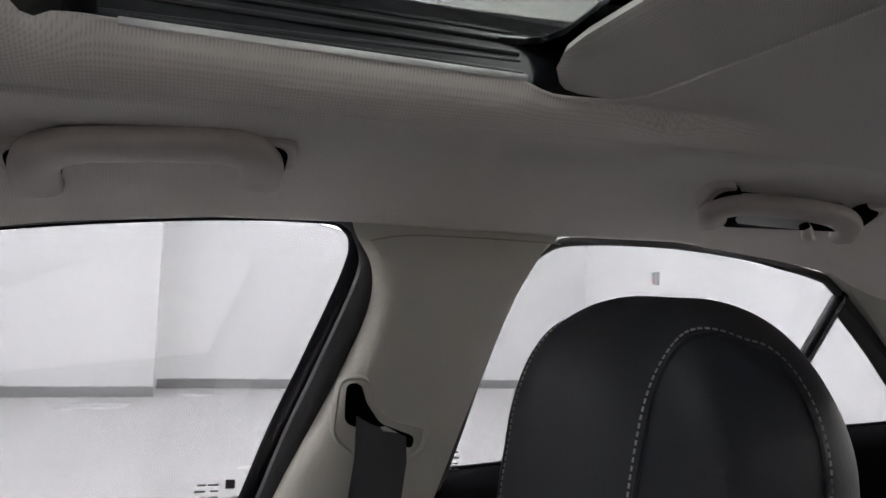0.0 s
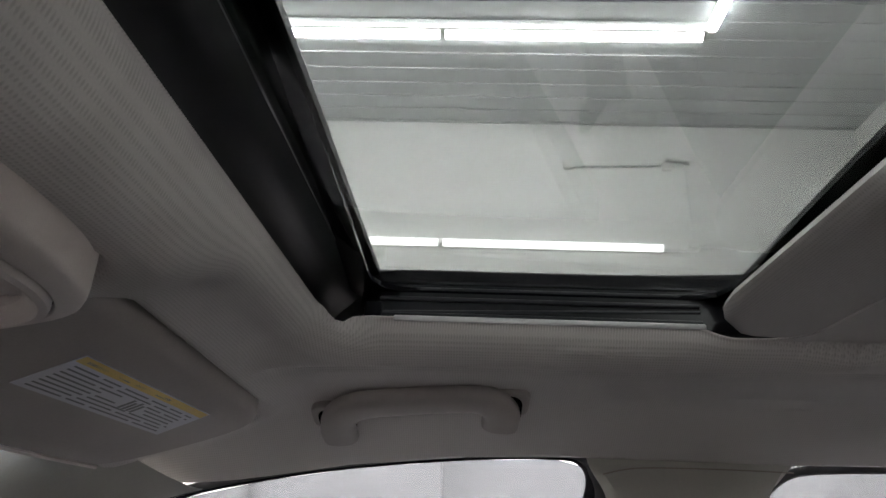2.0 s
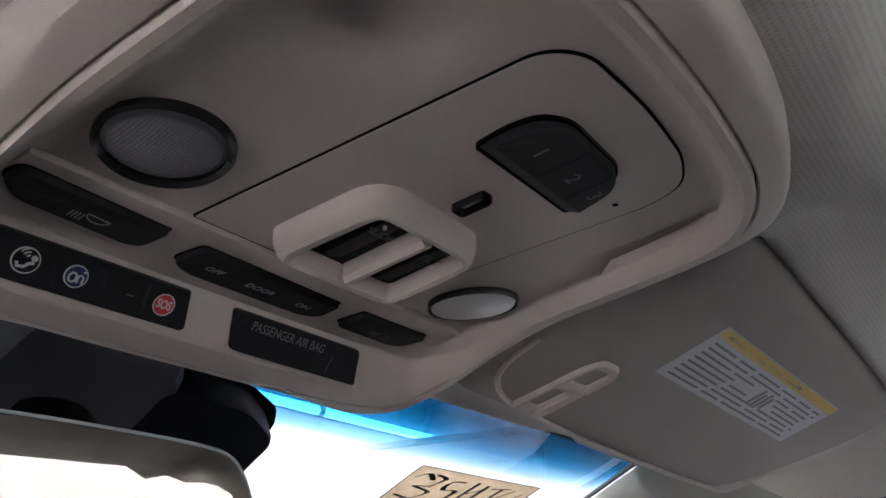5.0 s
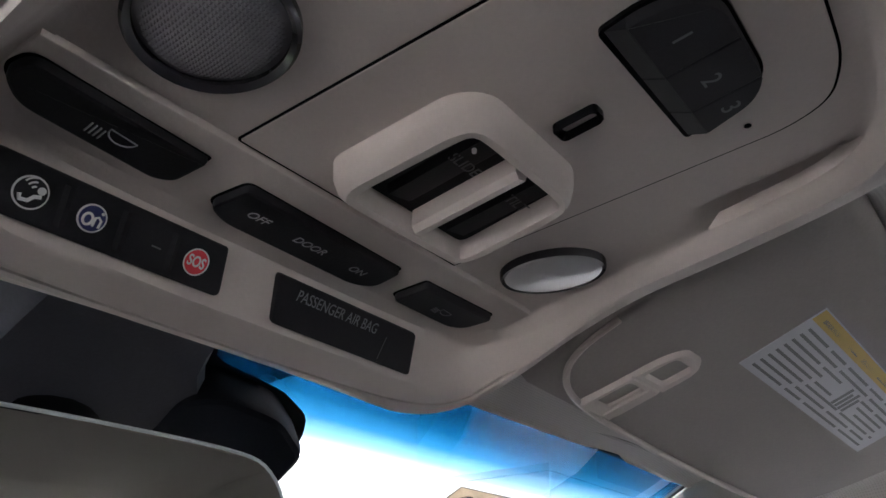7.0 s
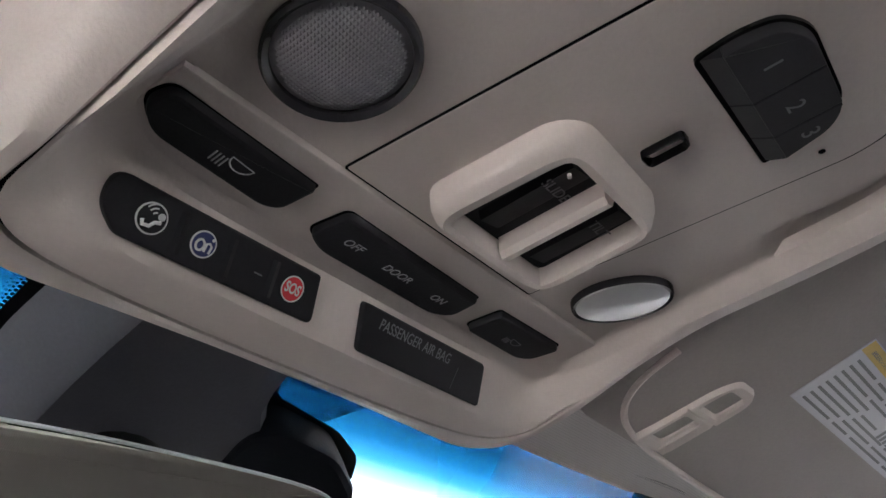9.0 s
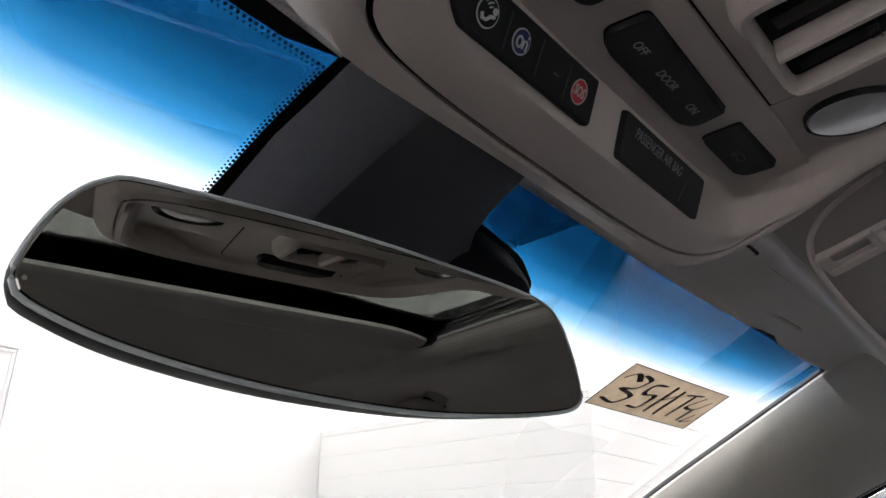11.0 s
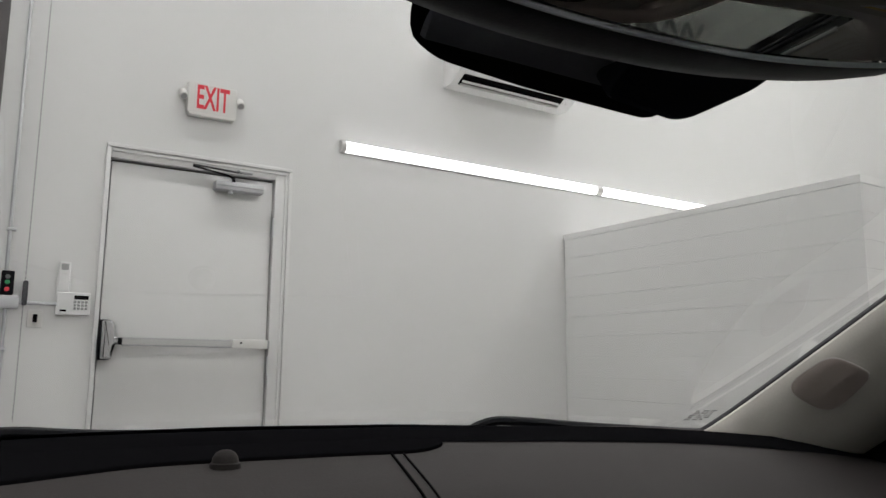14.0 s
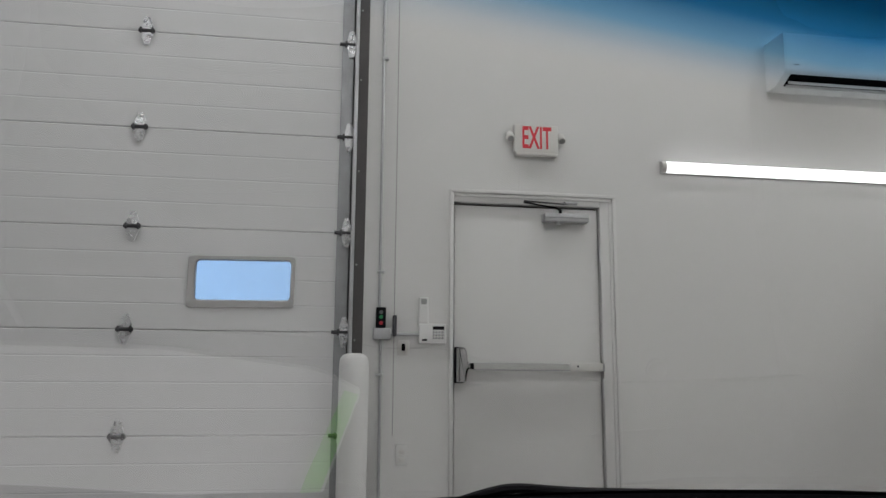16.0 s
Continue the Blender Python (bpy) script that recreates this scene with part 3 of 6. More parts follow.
# tube lights
def tube_light(a, b, out, name="tube_light", r=0.036, glow_mat="tube"):
    """A tube batten between two points, standing off its surface along out."""
    a, b, out = Vector(a), Vector(b), Vector(out).normalized()
    t = (b - a).normalized()
    side = t.cross(out)
    th = thing(name, "long white tube light batten, switched on", "tube light", "tube lights in the hall")
    sec = [(math.cos(k * math.pi / 10), math.sin(k * math.pi / 10)) for k in range(11)]
    rows = [[p + side * (r * c) + out * (0.012 + r * 1.0 * s) for c, s in sec] for p in (a + t * 0.03, b - t * 0.03)]
    part("diffuser", loft(rows, True, True), M[glow_mat], th, "glowing white diffuser")
    base = bmesh.new()
    w = r * 1.12
    loft([[p + side * sx + out * so for sx, so in ((-w, 0), (w, 0), (w, 0.012), (-w, 0.012))] for p in (a, b)], True, True, base)
    part("base", base, M["steel"], th, "thin metal base")
    for p, q in ((a, a + t * 0.03), (b - t * 0.03, b)):
        rows = [[v + side * (r * 1.03 * c) + out * (0.011 + r * 1.03 * s) for c, s in sec] for v in (p, q)]
        part("end_cap", loft(rows, True, True), M["ivory"], th)
    return th


for i in range(2):
    tube_light((1.79 + 2.17 * i, FW, 2.416), (3.96 + 1.50 * i, FW, 2.416), (0, -1, 0), glow_mat="tube_wall")
for i in range(2):
    tube_light((X1, -2.13 + 2.71 * i, 4.39), (X1, 0.58 + 1.42 * i, 4.39), (-1, 0, 0), r=0.05, glow_mat="tube_wall")
for i in range(2):
    tube_light((6.62, -2.17 + 2.72 * i, HZ), (6.62, 0.55 + 2.72 * i, HZ), (0, 0, -1), r=0.06)
for i in range(4):
    for yy in (-2.2, 3.3):
        tube_light((6.5 - 2.72 * i, yy, HZ), (6.5 - 2.72 * (i + 1), yy, HZ), (0, 0, -1), r=0.06)

# exit sign
ex = thing("exit_sign", "white exit sign box with red letters and two lamp heads", "exit sign")
part("housing", box(0.85, 1.125, FW - 0.045, FW, 2.456, 2.632, 0.008, 3), M["ivory"], ex)
letters("EXIT", 0.150, frame_of((0.988, FW - 0.0455, 2.543), (1, 0, 0), (0, 0, 1)) @ Matrix.Diagonal((0.60, 1.28, 1, 1)), M["red"], ex, bold=0.0032)
for xx in (0.828, 1.148):
    hd = part("lamp_head", disc((xx, FW - 0.012, 2.571), (0, -0.7, -0.7), 0.024, 0.048, 20, 0.006), M["ivory"], ex, "small round emergency lamp")
    part("lamp_lens", disc((xx, FW - 0.0455, 2.5375), (0, -0.7, -0.7), 0.018, 0.003, 18, 0.001), M["grey"], hd)
part("tray", box(0.86, 1.115, FW - 0.05, FW, 2.441, 2.458, 0.004, 2), M["ivory"], ex)

# wall air conditioner
ac = thing("air_conditioner", "white wall-mounted split air conditioner with an open louvre", "air conditioner")
AX0, AX1 = 2.55, 3.585
prof = [(0, 2.958), (-0.09, 2.958), (-0.195, 3.013), (-0.206, 3.023), (-0.210, 3.038), (-0.212, 3.263), (-0.205, 3.276), (0, 3.278)]
part("case", loft([[(xx, FW + y, z) for y, z in prof] for xx in (AX0, AX0 + 0.015, AX1 - 0.015, AX1)], True, True), M["white"], ac)
part("outlet", loft([[(xx, FW + y, z) for y, z in ((-0.105, 2.962), (-0.190, 3.0065), (-0.190, 3.014), (-0.105, 2.97))] for xx in (AX0 + 0.05, AX1 - 0.11)], True, True), M["dashdark"], ac, "dark air outlet")
for k in range(2):
    f = 0.12 + 0.3 * k
    part("louvre", box(AX0 + 0.06, AX1 - 0.12, FW - 0.109 - 0.085 * f, FW - 0.105 - 0.085 * f, 2.945 + 0.045 * f, 2.965 + 0.045 * f, 0.001, 1), M["ivory"], ac)
for k in range(2):
    part("indicator", disc((AX1 - 0.06 - 0.04 * k, FW - 0.148, 2.9885), (0, -0.5, -0.85), 0.007, 0.002, 10, 0), M["grey"], ac)
part("badge", box(AX0 + 0.06, AX0 + 0.10, FW - 0.2135, FW - 0.2095, 3.063, 3.071), M["grey"], ac)

# controls on the wall beside the door
cs = thing("door_control", "black three-button door control on a grey box", "switch")
part("station", box(0.043, 0.098, FW - 0.045, FW, 1.392, 1.508, 0.005, 2), M["black"], cs)
part("back_box", box(0.028, 0.125, FW - 0.05, FW, 1.325, 1.388, 0.004, 2), M["steel"], cs, "grey steel junction box")
for z, mm in ((1.478, "print_grey"), (1.452, "green"), (1.418, "red")):
    part("push_button", disc((0.07, FW - 0.045, z), (0, -1, 0), 0.011, 0.008, 14, 0.002), M[mm], cs)
kp = thing("alarm_keypad", "white alarm keypad with grey keys", "keypad")
part("case", box(0.288, 0.443, FW - 0.032, FW, 1.305, 1.42, 0.008, 3), M["white"], kp)
part("display", box(0.366, 0.432, FW - 0.034, FW - 0.03, 1.385, 1.405, 0.002, 1), M["gloss"], kp)
for r in range(3):
    for c in range(4):
        part("key", box(0.366 + 0.017 * c, 0.378 + 0.017 * c, FW - 0.036, FW - 0.031, 1.333 + 0.0165 * r, 1.345 + 0.0165 * r, 0.002, 1), M["grey"], kp)
part("badge", box(0.305, 0.335, FW - 0.033, FW - 0.031, 1.322, 1.332), M["dashdark"], kp)
rm = thing("remote_control", "slim white remote control in a wall holder", "remote control")
part("body", box(0.288, 0.342, FW - 0.026, FW - 0.006, 1.42, 1.572, 0.008, 3), M["white"], rm)
part("holder", box(0.284, 0.346, FW - 0.02, FW, 1.416, 1.49, 0.004, 2), M["white"], rm)
part("screen", box(0.298, 0.332, FW - 0.028, FW - 0.025, 1.53, 1.562, 0.002, 1), M["grey"], rm)
for k in range(3):
    part("key", box(0.3 + 0.011 * k, 0.308 + 0.011 * k, FW - 0.028, FW - 0.025, 1.508, 1.518, 0.002, 1), M["ivory"], rm)
ks = thing("key_switch", "white plate with a small key switch", "switch")
part("plate", box(0.168, 0.236, FW - 0.008, FW, 1.24, 1.325, 0.003, 2), M["ivory"], ks)
part("lever", box(0.192, 0.212, FW - 0.022, FW - 0.006, 1.265, 1.305, 0.004, 2), M["dashdark"], ks)
so = thing("wall_socket", "white double wall socket low on the wall", "socket")
part("plate", box(0.17, 0.232, FW - 0.008, FW, 0.635, 0.745, 0.003, 2), M["white"], so)
for z in (0.665, 0.71):
    part("outlet", box(0.185, 0.217, FW - 0.011, FW - 0.007, z - 0.014, z + 0.014, 0.004, 2), M["ivory"], so)
pc = thing("conduit_pipe", "grey steel conduit pipes down the wall", "pipe")
part("pipe", sweep([(0.05, FW - 0.02, 5.9), (0.062, FW - 0.02, 1.51)], 0.009, None, 10), M["steel"], pc)
part("pipe", sweep([(0.072, FW - 0.02, 1.33), (0.077, FW - 0.02, 0.0)], 0.009, None, 10), M["steel"], pc)
part("pipe", sweep([(0.125, FW - 0.022, 1.357), (0.29, FW - 0.022, 1.357)], 0.009, None, 10), M["steel"], pc)
for z in (3.0, 1.712, 1.13):
    part("strap", box(0.046, 0.088, FW - 0.032, FW, z - 0.008, z + 0.008, 0.004, 2), M["steel"], pc)
part("anchor", box(0.138, 0.160, FW - 0.04, FW, 1.345, 1.465, 0.006, 2), M["print_black"], pc, "dark grey chain keeper")
ch = bmesh.new()
for k in range(320):
    z = 0.80 + k * 0.0138
    disc((0.145, FW - 0.03, z), (0, -1, 0) if k % 2 else (1, 0, 0), 0.0038, 0.0025, 6, 0, ch, 2.2, (1, 0, 0) if k % 2 else (0, 1, 0))
tagged(part("hoist_chain", ch, M["grey"], None, "", False), "thin steel hand chain hanging beside the door", "chain")
bo = thing("bollard", "white domed steel guard post in front of the wall", "bollard")
part("post", sweep([(-0.078, 4.45, 0.0), (-0.078, 4.45, 1.18), (-0.078, 4.45, 1.215), (-0.078, 4.45, 1.235), (-0.078, 4.45, 1.245)], 0.08, None, 28, scale=[1, 1, 0.95, 0.78, 0.4], up=(0, 1, 0)), M["white"], bo)
part("foot", disc((-0.078, 4.45, 0), (0, 0, 1), 0.1, 0.012, 28, 0.003), M["steel"], bo)

# fittings on the side and rear walls
cd = thing("wall_conduit", "thin grey conduit with junction boxes high on the wall", "conduit")
part("pipe", sweep([(X1 - 0.03, -1.05, 5.45), (X1 - 0.03, -2.4, 5.5)], 0.018, None, 8), M["steel"], cd)
part("pipe", sweep([(X1 - 0.03, -2.42, 5.55), (X1 - 0.03, -2.47, 4.46)], 0.014, None, 8), M["steel"], cd)
for y, z in ((-0.98, 5.46), (-2.2, 5.46), (-2.47, 4.44)):
    part("junction_box", box(X1 - 0.07, X1, y - 0.06, y + 0.06, z - 0.05, z + 0.05, 0.01, 2), M["ivory"], cd)
part("bracket", sweep([(X1 - 0.05, -2.2, 5.57), (X1 - 0.05, -2.48, 5.52)], 0.03, None, 8), M["grey"], cd)

# banner and small boxes on the rear and side walls
bn = thing("wall_lettering", "black web address lettered high on the white rear wall", "lettering")
letters("WWW", 0.30, frame_of((2.86, Y0 + 0.004, 3.40), (-1, 0, 0), (0, 0, 1)), M["print_black"], bn, depth=0.002, bold=0.004)
for k in range(2):
    part("print_block", box(2.30 - 0.22 * k, 2.44 - 0.22 * k, Y0 + 0.002, Y0 + 0.006, 3.29, 3.46 + 0.04 * (k % 3 == 1)), M["print_black"], bn, "", False)
for x, y, z, wx, wy in ((7.0, Y0, 1.40, 0.03, 0.06), (X1 - 0.06, -3.38, 1.32, 0.06, 0.015)):
    bx = thing("wall_switch_box", "small grey control box on the white wall", "switch box")
    b0 = part("case", box(x - wx if wx < 0.06 else x, x + wx, y if wx < 0.06 else y - wy, y + wy, z - 0.07, z + 0.07, 0.008, 2), M["grey"], bx)
    fc = (x, y + wy, 0) if wx < 0.06 else (x, y, 0)
    nd = (0, 1, 0) if wx < 0.06 else (-1, 0, 0)
    part("push_button", disc((fc[0], fc[1], z + 0.035), nd, 0.4 * min(wx, wy), 0.004, 16, 0.001), M["green"], b0, "green button")
    part("push_button", disc((fc[0], fc[1], z - 0.035), nd, 0.4 * min(wx, wy), 0.004, 16, 0.001), M["red"], b0, "red button")


# ---- the car: headliner and roof opening ----
def crown(y):
    return lerp_list([(-1.2, 1.315), (-0.9, 1.350), (-0.5, 1.366), (-0.2, 1.366), (-0.135, 1.365), (-0.05, 1.361), (0.0, 1.360), (0.16, 1.360), (0.22, 1.3585), (0.262, 1.3565), (0.305, 1.353), (0.36, 1.3465), (0.40, 1.340), (0.47, 1.327), (0.56, 1.306)], y)


def rail(y):
    return lerp_list([(-1.2, 1.10), (-0.75, 1.19), (-0.574, 1.266), (-0.549, 1.280), (-0.493, 1.291), (-0.347, 1.305), (-0.2, 1.302), (0.0, 1.302), (0.113, 1.298), (0.234, 1.286), (0.331, 1.269), (0.416, 1.249), (0.52, 1.215), (0.6, 1.18)], y)


def roof_z(x, y):
    u = abs(x - CX)
    g = lerp_list([(0, 0), (0.33, 0.0), (0.36, 0.13), (0.374, 0.175), (0.382, 0.15), (0.390, 0.02), (0.399, 0.0), (0.412, 0.13), (0.425, 0.155), (0.44, 0.155), (0.46, 0.155), (0.48, 0.165), (0.50, 0.21), (0.52, 0.30), (0.56, 0.71), (0.588, 1.0), (0.7, 1.6)], u)
    gf = lerp_list([(0, 0), (0.40, 0.03), (0.47, 0.08), (0.514, 0.16), (0.555, 0.5), (0.59, 1.0)], u)
    k = smooth_step(0.30, 0.50, y)
    g = g * (1 - k) + gf * k
    # the cloth comes down to meet the overhead console
    dc = math.hypot(max(abs(x - 0.153) - 0.088, 0), max(abs(y - 0.38) - 0.092, 0)) - 0.028
    drop = smooth_step(0.080, 0.014, dc) * smooth_step(0.47, 0.41, y) * smooth_step(0.215, 0.235, y)
    # moulded lip behind the opening
    qx, qy = u - 0.318, max(y - 0.175, -0.115 - y)
    s = math.hypot(max(qx, 0), max(qy, 0)) + min(max(qx, qy), 0) - 0.055
    lip = 0.021 * smooth_step(-0.020, 0.016, s) * (1 - smooth_step(0.018, 0.052, s)) * smooth_step(-0.06, -0.11, y) * smooth_step(0.385, 0.33, u)
    z = crown(y) - g * (crown(y) - rail(y)) - lip
    # the sun visor lies in a shallow nest
    face = 1.336 - 0.06 * (x - 0.341) - 0.36 * (y - 0.305)
    vx, vy = abs(x - 0.480) - 0.168, abs(y - 0.381) - 0.058
    sd = math.hypot(max(vx, 0), max(vy, 0)) + min(max(vx, vy), 0) - 0.020
    near = smooth_step(0.055, 0.008, sd) * smooth_step(0.29, 0.32, x) * smooth_step(0.50, 0.45, y)
    z += min(0, face + 0.006 + 0.012 * smooth_step(0.006, -0.004, sd) - z) * near
    z += (1.315 + 0.024 * smooth_step(-0.004, -0.020, dc) - 0.13 * (y - 0.423) - z) * drop
    # the cloth rolls up into the opening
    off = math.hypot(max(u - 0.308, 0), max(y - 0.18, 0)) - 0.045
    roll = lerp_list([(0.0, 1.0), (0.0006, 0.76), (0.003, 0.50), (0.008, 0.26), (0.016, 0.09), (0.026, 0.0), (1.0, 0.0)], off)
    return z + max(1.3720 + 0.0085 * smooth_step(-0.085, -0.050, y) - z, 0) * roll * smooth_step(-0.34, -0.20, y)


half = [(CX, 0.548), (0.40, 0.546), (0.56, 0.541), (0.64, 0.536), (0.672, 0.522), (0.702, 0.47), (0.732, 0.416), (0.741, 0.33), (0.741, 0.10), (0.741, -0.30), (0.741, -0.50), (0.735, -0.60), (0.71, -0.85), (0.62, -1.06), (0.45, -1.12), (CX, -1.14)]
outer = resample([Vector(p) for p in half + [(2 * CX - x, y - 0.019 * smooth_step(0.535, 0.541, y)) for x, y in half[-2:0:-1]]], 220)
OX, OY0, OY1 = 0.353, -0.135, 0.225
hole = rounded([(CX, OY1), (CX + OX, OY1), (CX + OX, OY0), (CX - OX, OY0), (CX - OX, OY1)], [0, 0.045, 0.045, 0.045, 0.045], 8)
hole = [Vector(p) for p in hole]


def match(outline, guide, mid):
    """Points of the outline seen from mid in the directions of the guide's points."""
    out = []
    n = len(outline)
    for g in guide:
        d = (g - mid).normalized()
        best = None
        for i in range(n):
            a, b = outline[i] - mid, outline[(i + 1) % n] - mid
            den = d.x * (b.y - a.y) - d.y * (b.x - a.x)
            if abs(den) < 1e-12:
                continue
            t = (a.x * (b.y - a.y) - a.y * (b.x - a.x)) / den
            s = (a.x * d.y - a.y * d.x) / den
            if t > 0 and -1e-6 <= s <= 1 + 1e-6 and (best is None or t > best):
                best = t
        out.append(mid + d * best)
    return out


mid = Vector((CX, 0.04))
hole_d = resample(hole, 260)
outer_d = match(outer, hole_d, mid)
steps = [0, 0.0015, 0.004, 0.008, 0.0125, 0.018, 0.025, 0.032, 0.04, 0.05, 0.06, 0.07, 0.08, 0.09] + [0.0125 * k for k in range(8, 80)] + [1.0]
rows = [[(p.x, p.y, roof_z(p.x, p.y) + 0.002) for p in inset(hole_d, 0.0002)],
        [(p.x, p.y, roof_z(p.x, p.y) + 0.0008) for p in inset(hole_d, 0.0016)]]
for f in steps:
    rows.append([(p.x, p.y, roof_z(p.x, p.y)) for p in (h.lerp(o, f) for h, o in zip(hole_d, outer_d))])
rows.append([(p.x, p.y, roof_z(p.x, p.y) + 0.012) for p in outer_d])
head = tagged(part("ceiling_headliner", loft(rows, True), M["cloth"], sharp=120), "grey-beige knitted headliner with a roof opening", "headliner", "", "structure")
rows = [[(p.x, p.y, crown(p.y) + 0.056) for p in match([Vector(q) for q in rounded([(CX, 0.206), (CX + 0.40, 0.206), (CX + 0.40, -0.70), (CX - 0.40, -0.70), (CX - 0.40, 0.206)], 0.03, 4)], hole_d, mid)]]
for f in (0.15, 0.4, 0.7, 0.9, 1.0):
    rows.append([(p.x, p.y, min(roof_z(p.x, p.y), crown(p.y)) + 0.075 - 0.045 * f ** 2) for p in (h.lerp(o, f) for h, o in zip(hole_d, [mid + (o - mid) * 1.03 for o in outer_d]))])
part("roof_skin", loft(rows, True), M["paint"], head, "painted steel roof above the headliner")

# sunroof
sr = thing("sunroof", "tilted-shut glass sunroof with black rails and a slid-back shade", "sunroof")
gz = 1.432
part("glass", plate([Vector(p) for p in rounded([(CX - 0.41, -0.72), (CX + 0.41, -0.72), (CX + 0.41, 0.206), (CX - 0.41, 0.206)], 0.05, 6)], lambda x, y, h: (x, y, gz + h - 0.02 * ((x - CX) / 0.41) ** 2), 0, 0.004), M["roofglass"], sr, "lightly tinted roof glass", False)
band_o = resample(rounded([(CX - 0.405, -0.71), (CX + 0.405, -0.71), (CX + 0.405, 0.212), (CX - 0.405, 0.212)], 0.05, 6), 200)
band_i = match([Vector(p) for p in rounded([(CX - 0.372, -0.086), (CX + 0.372, -0.086), (CX + 0.372, 0.192), (CX - 0.372, 0.192)], 0.035, 6)], band_o, Vector((CX, 0.05)))
part("glass_border", ring_plate(band_o, band_i, lambda x, y, h: (x, y, gz - 0.004 - 0.02 * ((x - CX) / 0.41) ** 2 + h), [(0, 0), (1, 0), (1, -0.004), (0, -0.004), (0, 0)]), M["gloss"], sr, "black printed border of the glass")
# front cross frame: a deep rounded channel
prof = [(0.2295, 1.384), (0.2285, 1.388), (0.2262, 1.392), (0.2232, 1.3955), (0.2195, 1.399), (0.2155, 1.402), (0.2120, 1.4055), (0.2095, 1.4095), (0.2075, 1.414), (0.2050, 1.4185), (0.2015, 1.4222), (0.1965, 1.4248), (0.190, 1.4262), (0.1895, 1.431), (0.236, 1.433), (0.238, 1.384)]
part("front_channel", loft([[(x, y, z) for y, z in prof] for x in (CX - 0.40, CX - 0.2, CX, CX + 0.2, CX + 0.40)], True, True), M["channel"], sr, "black front channel with a soft sheen")
for sgn in (1, -1):
    s0 = CX + sgn * 0.352
    pr = [(0.012, 1.376), (0.0065, 1.380), (0.009, 1.388), (0.014, 1.397), (0.019, 1.406), (0.025, 1.415), (0.034, 1.421), (0.034, 1.43), (0.05, 1.43), (0.05, 1.376)]
    sr_ = part("side_rail", loft([[(s0 + sgn * dx, y, z) for dx, z in pr] for y in (0.20, 0.17, -0.08, -0.4, -0.68)], True, True), M["rail"], sr, "black slide rail with long ridges")
    # ridges in the lighter black, which holds their highlight
    for dx, z0, z1, r in ((0.0085, 1.3865, 1.3865, 0.0016), (0.0095, 1.3875, 1.3955, 0.0018), (0.0155, 1.4010, 1.4010, 0.0019), (0.0215, 1.4105, 1.4105, 0.0019), (0.0285, 1.4180, 1.4180, 0.0016)):
        part("ridge", sweep([(s0 + sgn * (dx + (z - z0) * 0.55), y, z) for y, z in ((0.185, z0), (0.06, (z0 + z1) / 2), (-0.064, z1))], r, None, 8), M["ridge"], sr_)
    part("rail_strip", box(s0 - 0.001 if sgn > 0 else s0 - 0.007, s0 + 0.007 if sgn > 0 else s0 + 0.001, -0.064, 0.172, 1.3790, 1.3835, 0.0012, 2), M["alu"], sr, "bare aluminium strip along the rail")
    part("end_block", box(s0 + (0.003 if sgn > 0 else -0.022), s0 + (0.022 if sgn > 0 else -0.003), 0.182, 0.196, 1.381, 1.396, 0.003, 2), M["black"], sr)
# shade: padded panel with a rolled front edge
pf = [(-0.066, 1.3725), (-0.057, 1.3745), (-0.053, 1.3785), (-0.055, 1.383), (-0.063, 1.386), (-0.68, 1.388), (-0.68, 1.384), (-0.25, 1.380), (-0.14, 1.3735), (-0.10, 1.3715)]
rows = []
for k in range(25):
    f = -1 + 2 * k / 24
    d = 1 - 0.10 * max(0, abs(f) - 0.8) / 0.2
    rows.append([(CX + f * 0.346, y - 0.03 * max(0, abs(f) - 0.75) ** 2 * 16 * (1 if y > -0.3 else 0), 1.388 + (z - 1.388) * d) for y, z in pf])
part("shade", loft(rows, True, True), M["cloth"], sr, "cloth-covered sliding shade, pushed back")

# ---- overhead console ----
CON = 0.153


def K(x, y, h):
    """A point of the console: h below its sloping face."""
    return (x, y, 1.296 - 0.13 * (y - 0.423) - h)


con = thing("overhead_console", "beige plastic overhead console with lamps, switches and a roof control", "overhead console")
outer_half = [(0, 0.2570), (0.05, 0.2600), (0.078, 0.2660), (0.099, 0.2755), (0.112, 0.292), (0.120, 0.33), (0.1245, 0.39), (0.129, 0.45), (0.131, 0.485), (0.128, 0.505), (0.108, 0.516), (0.05, 0.520), (0, 0.521)]
line_half = [(0, 0.2700), (0.05, 0.2722), (0.074, 0.2770), (0.091, 0.2850), (0.1025, 0.298), (0.1070, 0.33), (0.112, 0.40), (0.116, 0.452), (0.117, 0.474), (0.108, 0.487), (0.085, 0.493), (0.04, 0.495), (0, 0.495)]
inner_half = [(0, 0.2815), (0.05, 0.2840), (0.075, 0.2905), (0.090, 0.304), (0.0955, 0.335), (0.100, 0.41), (0.103, 0.440), (0.100, 0.452), (0.085, 0.457), (0.05, 0.458), (0.02, 0.458), (0, 0.458)]


def both(h, c=CON):
    """The whole outline from its right half."""
    return [Vector((c + x, y)) for x, y in h] + [Vector((c - x, y)) for x, y in h[-2:0:-1]]


def curve_closed(pts, n):
    P = pts
    out = []
    k = len(P)
    for i in range(k):
        p0, p1, p2, p3 = P[i - 1], P[i], P[(i + 1) % k], P[(i + 2) % k]
        for j in range(4):
            t = j / 4
            out.append(0.5 * ((2 * p1) + (p2 - p0) * t + (2 * p0 - 5 * p1 + 4 * p2 - p3) * t * t + (3 * p1 - p0 - 3 * p2 + p3) * t ** 3))
    return resample(out, n)


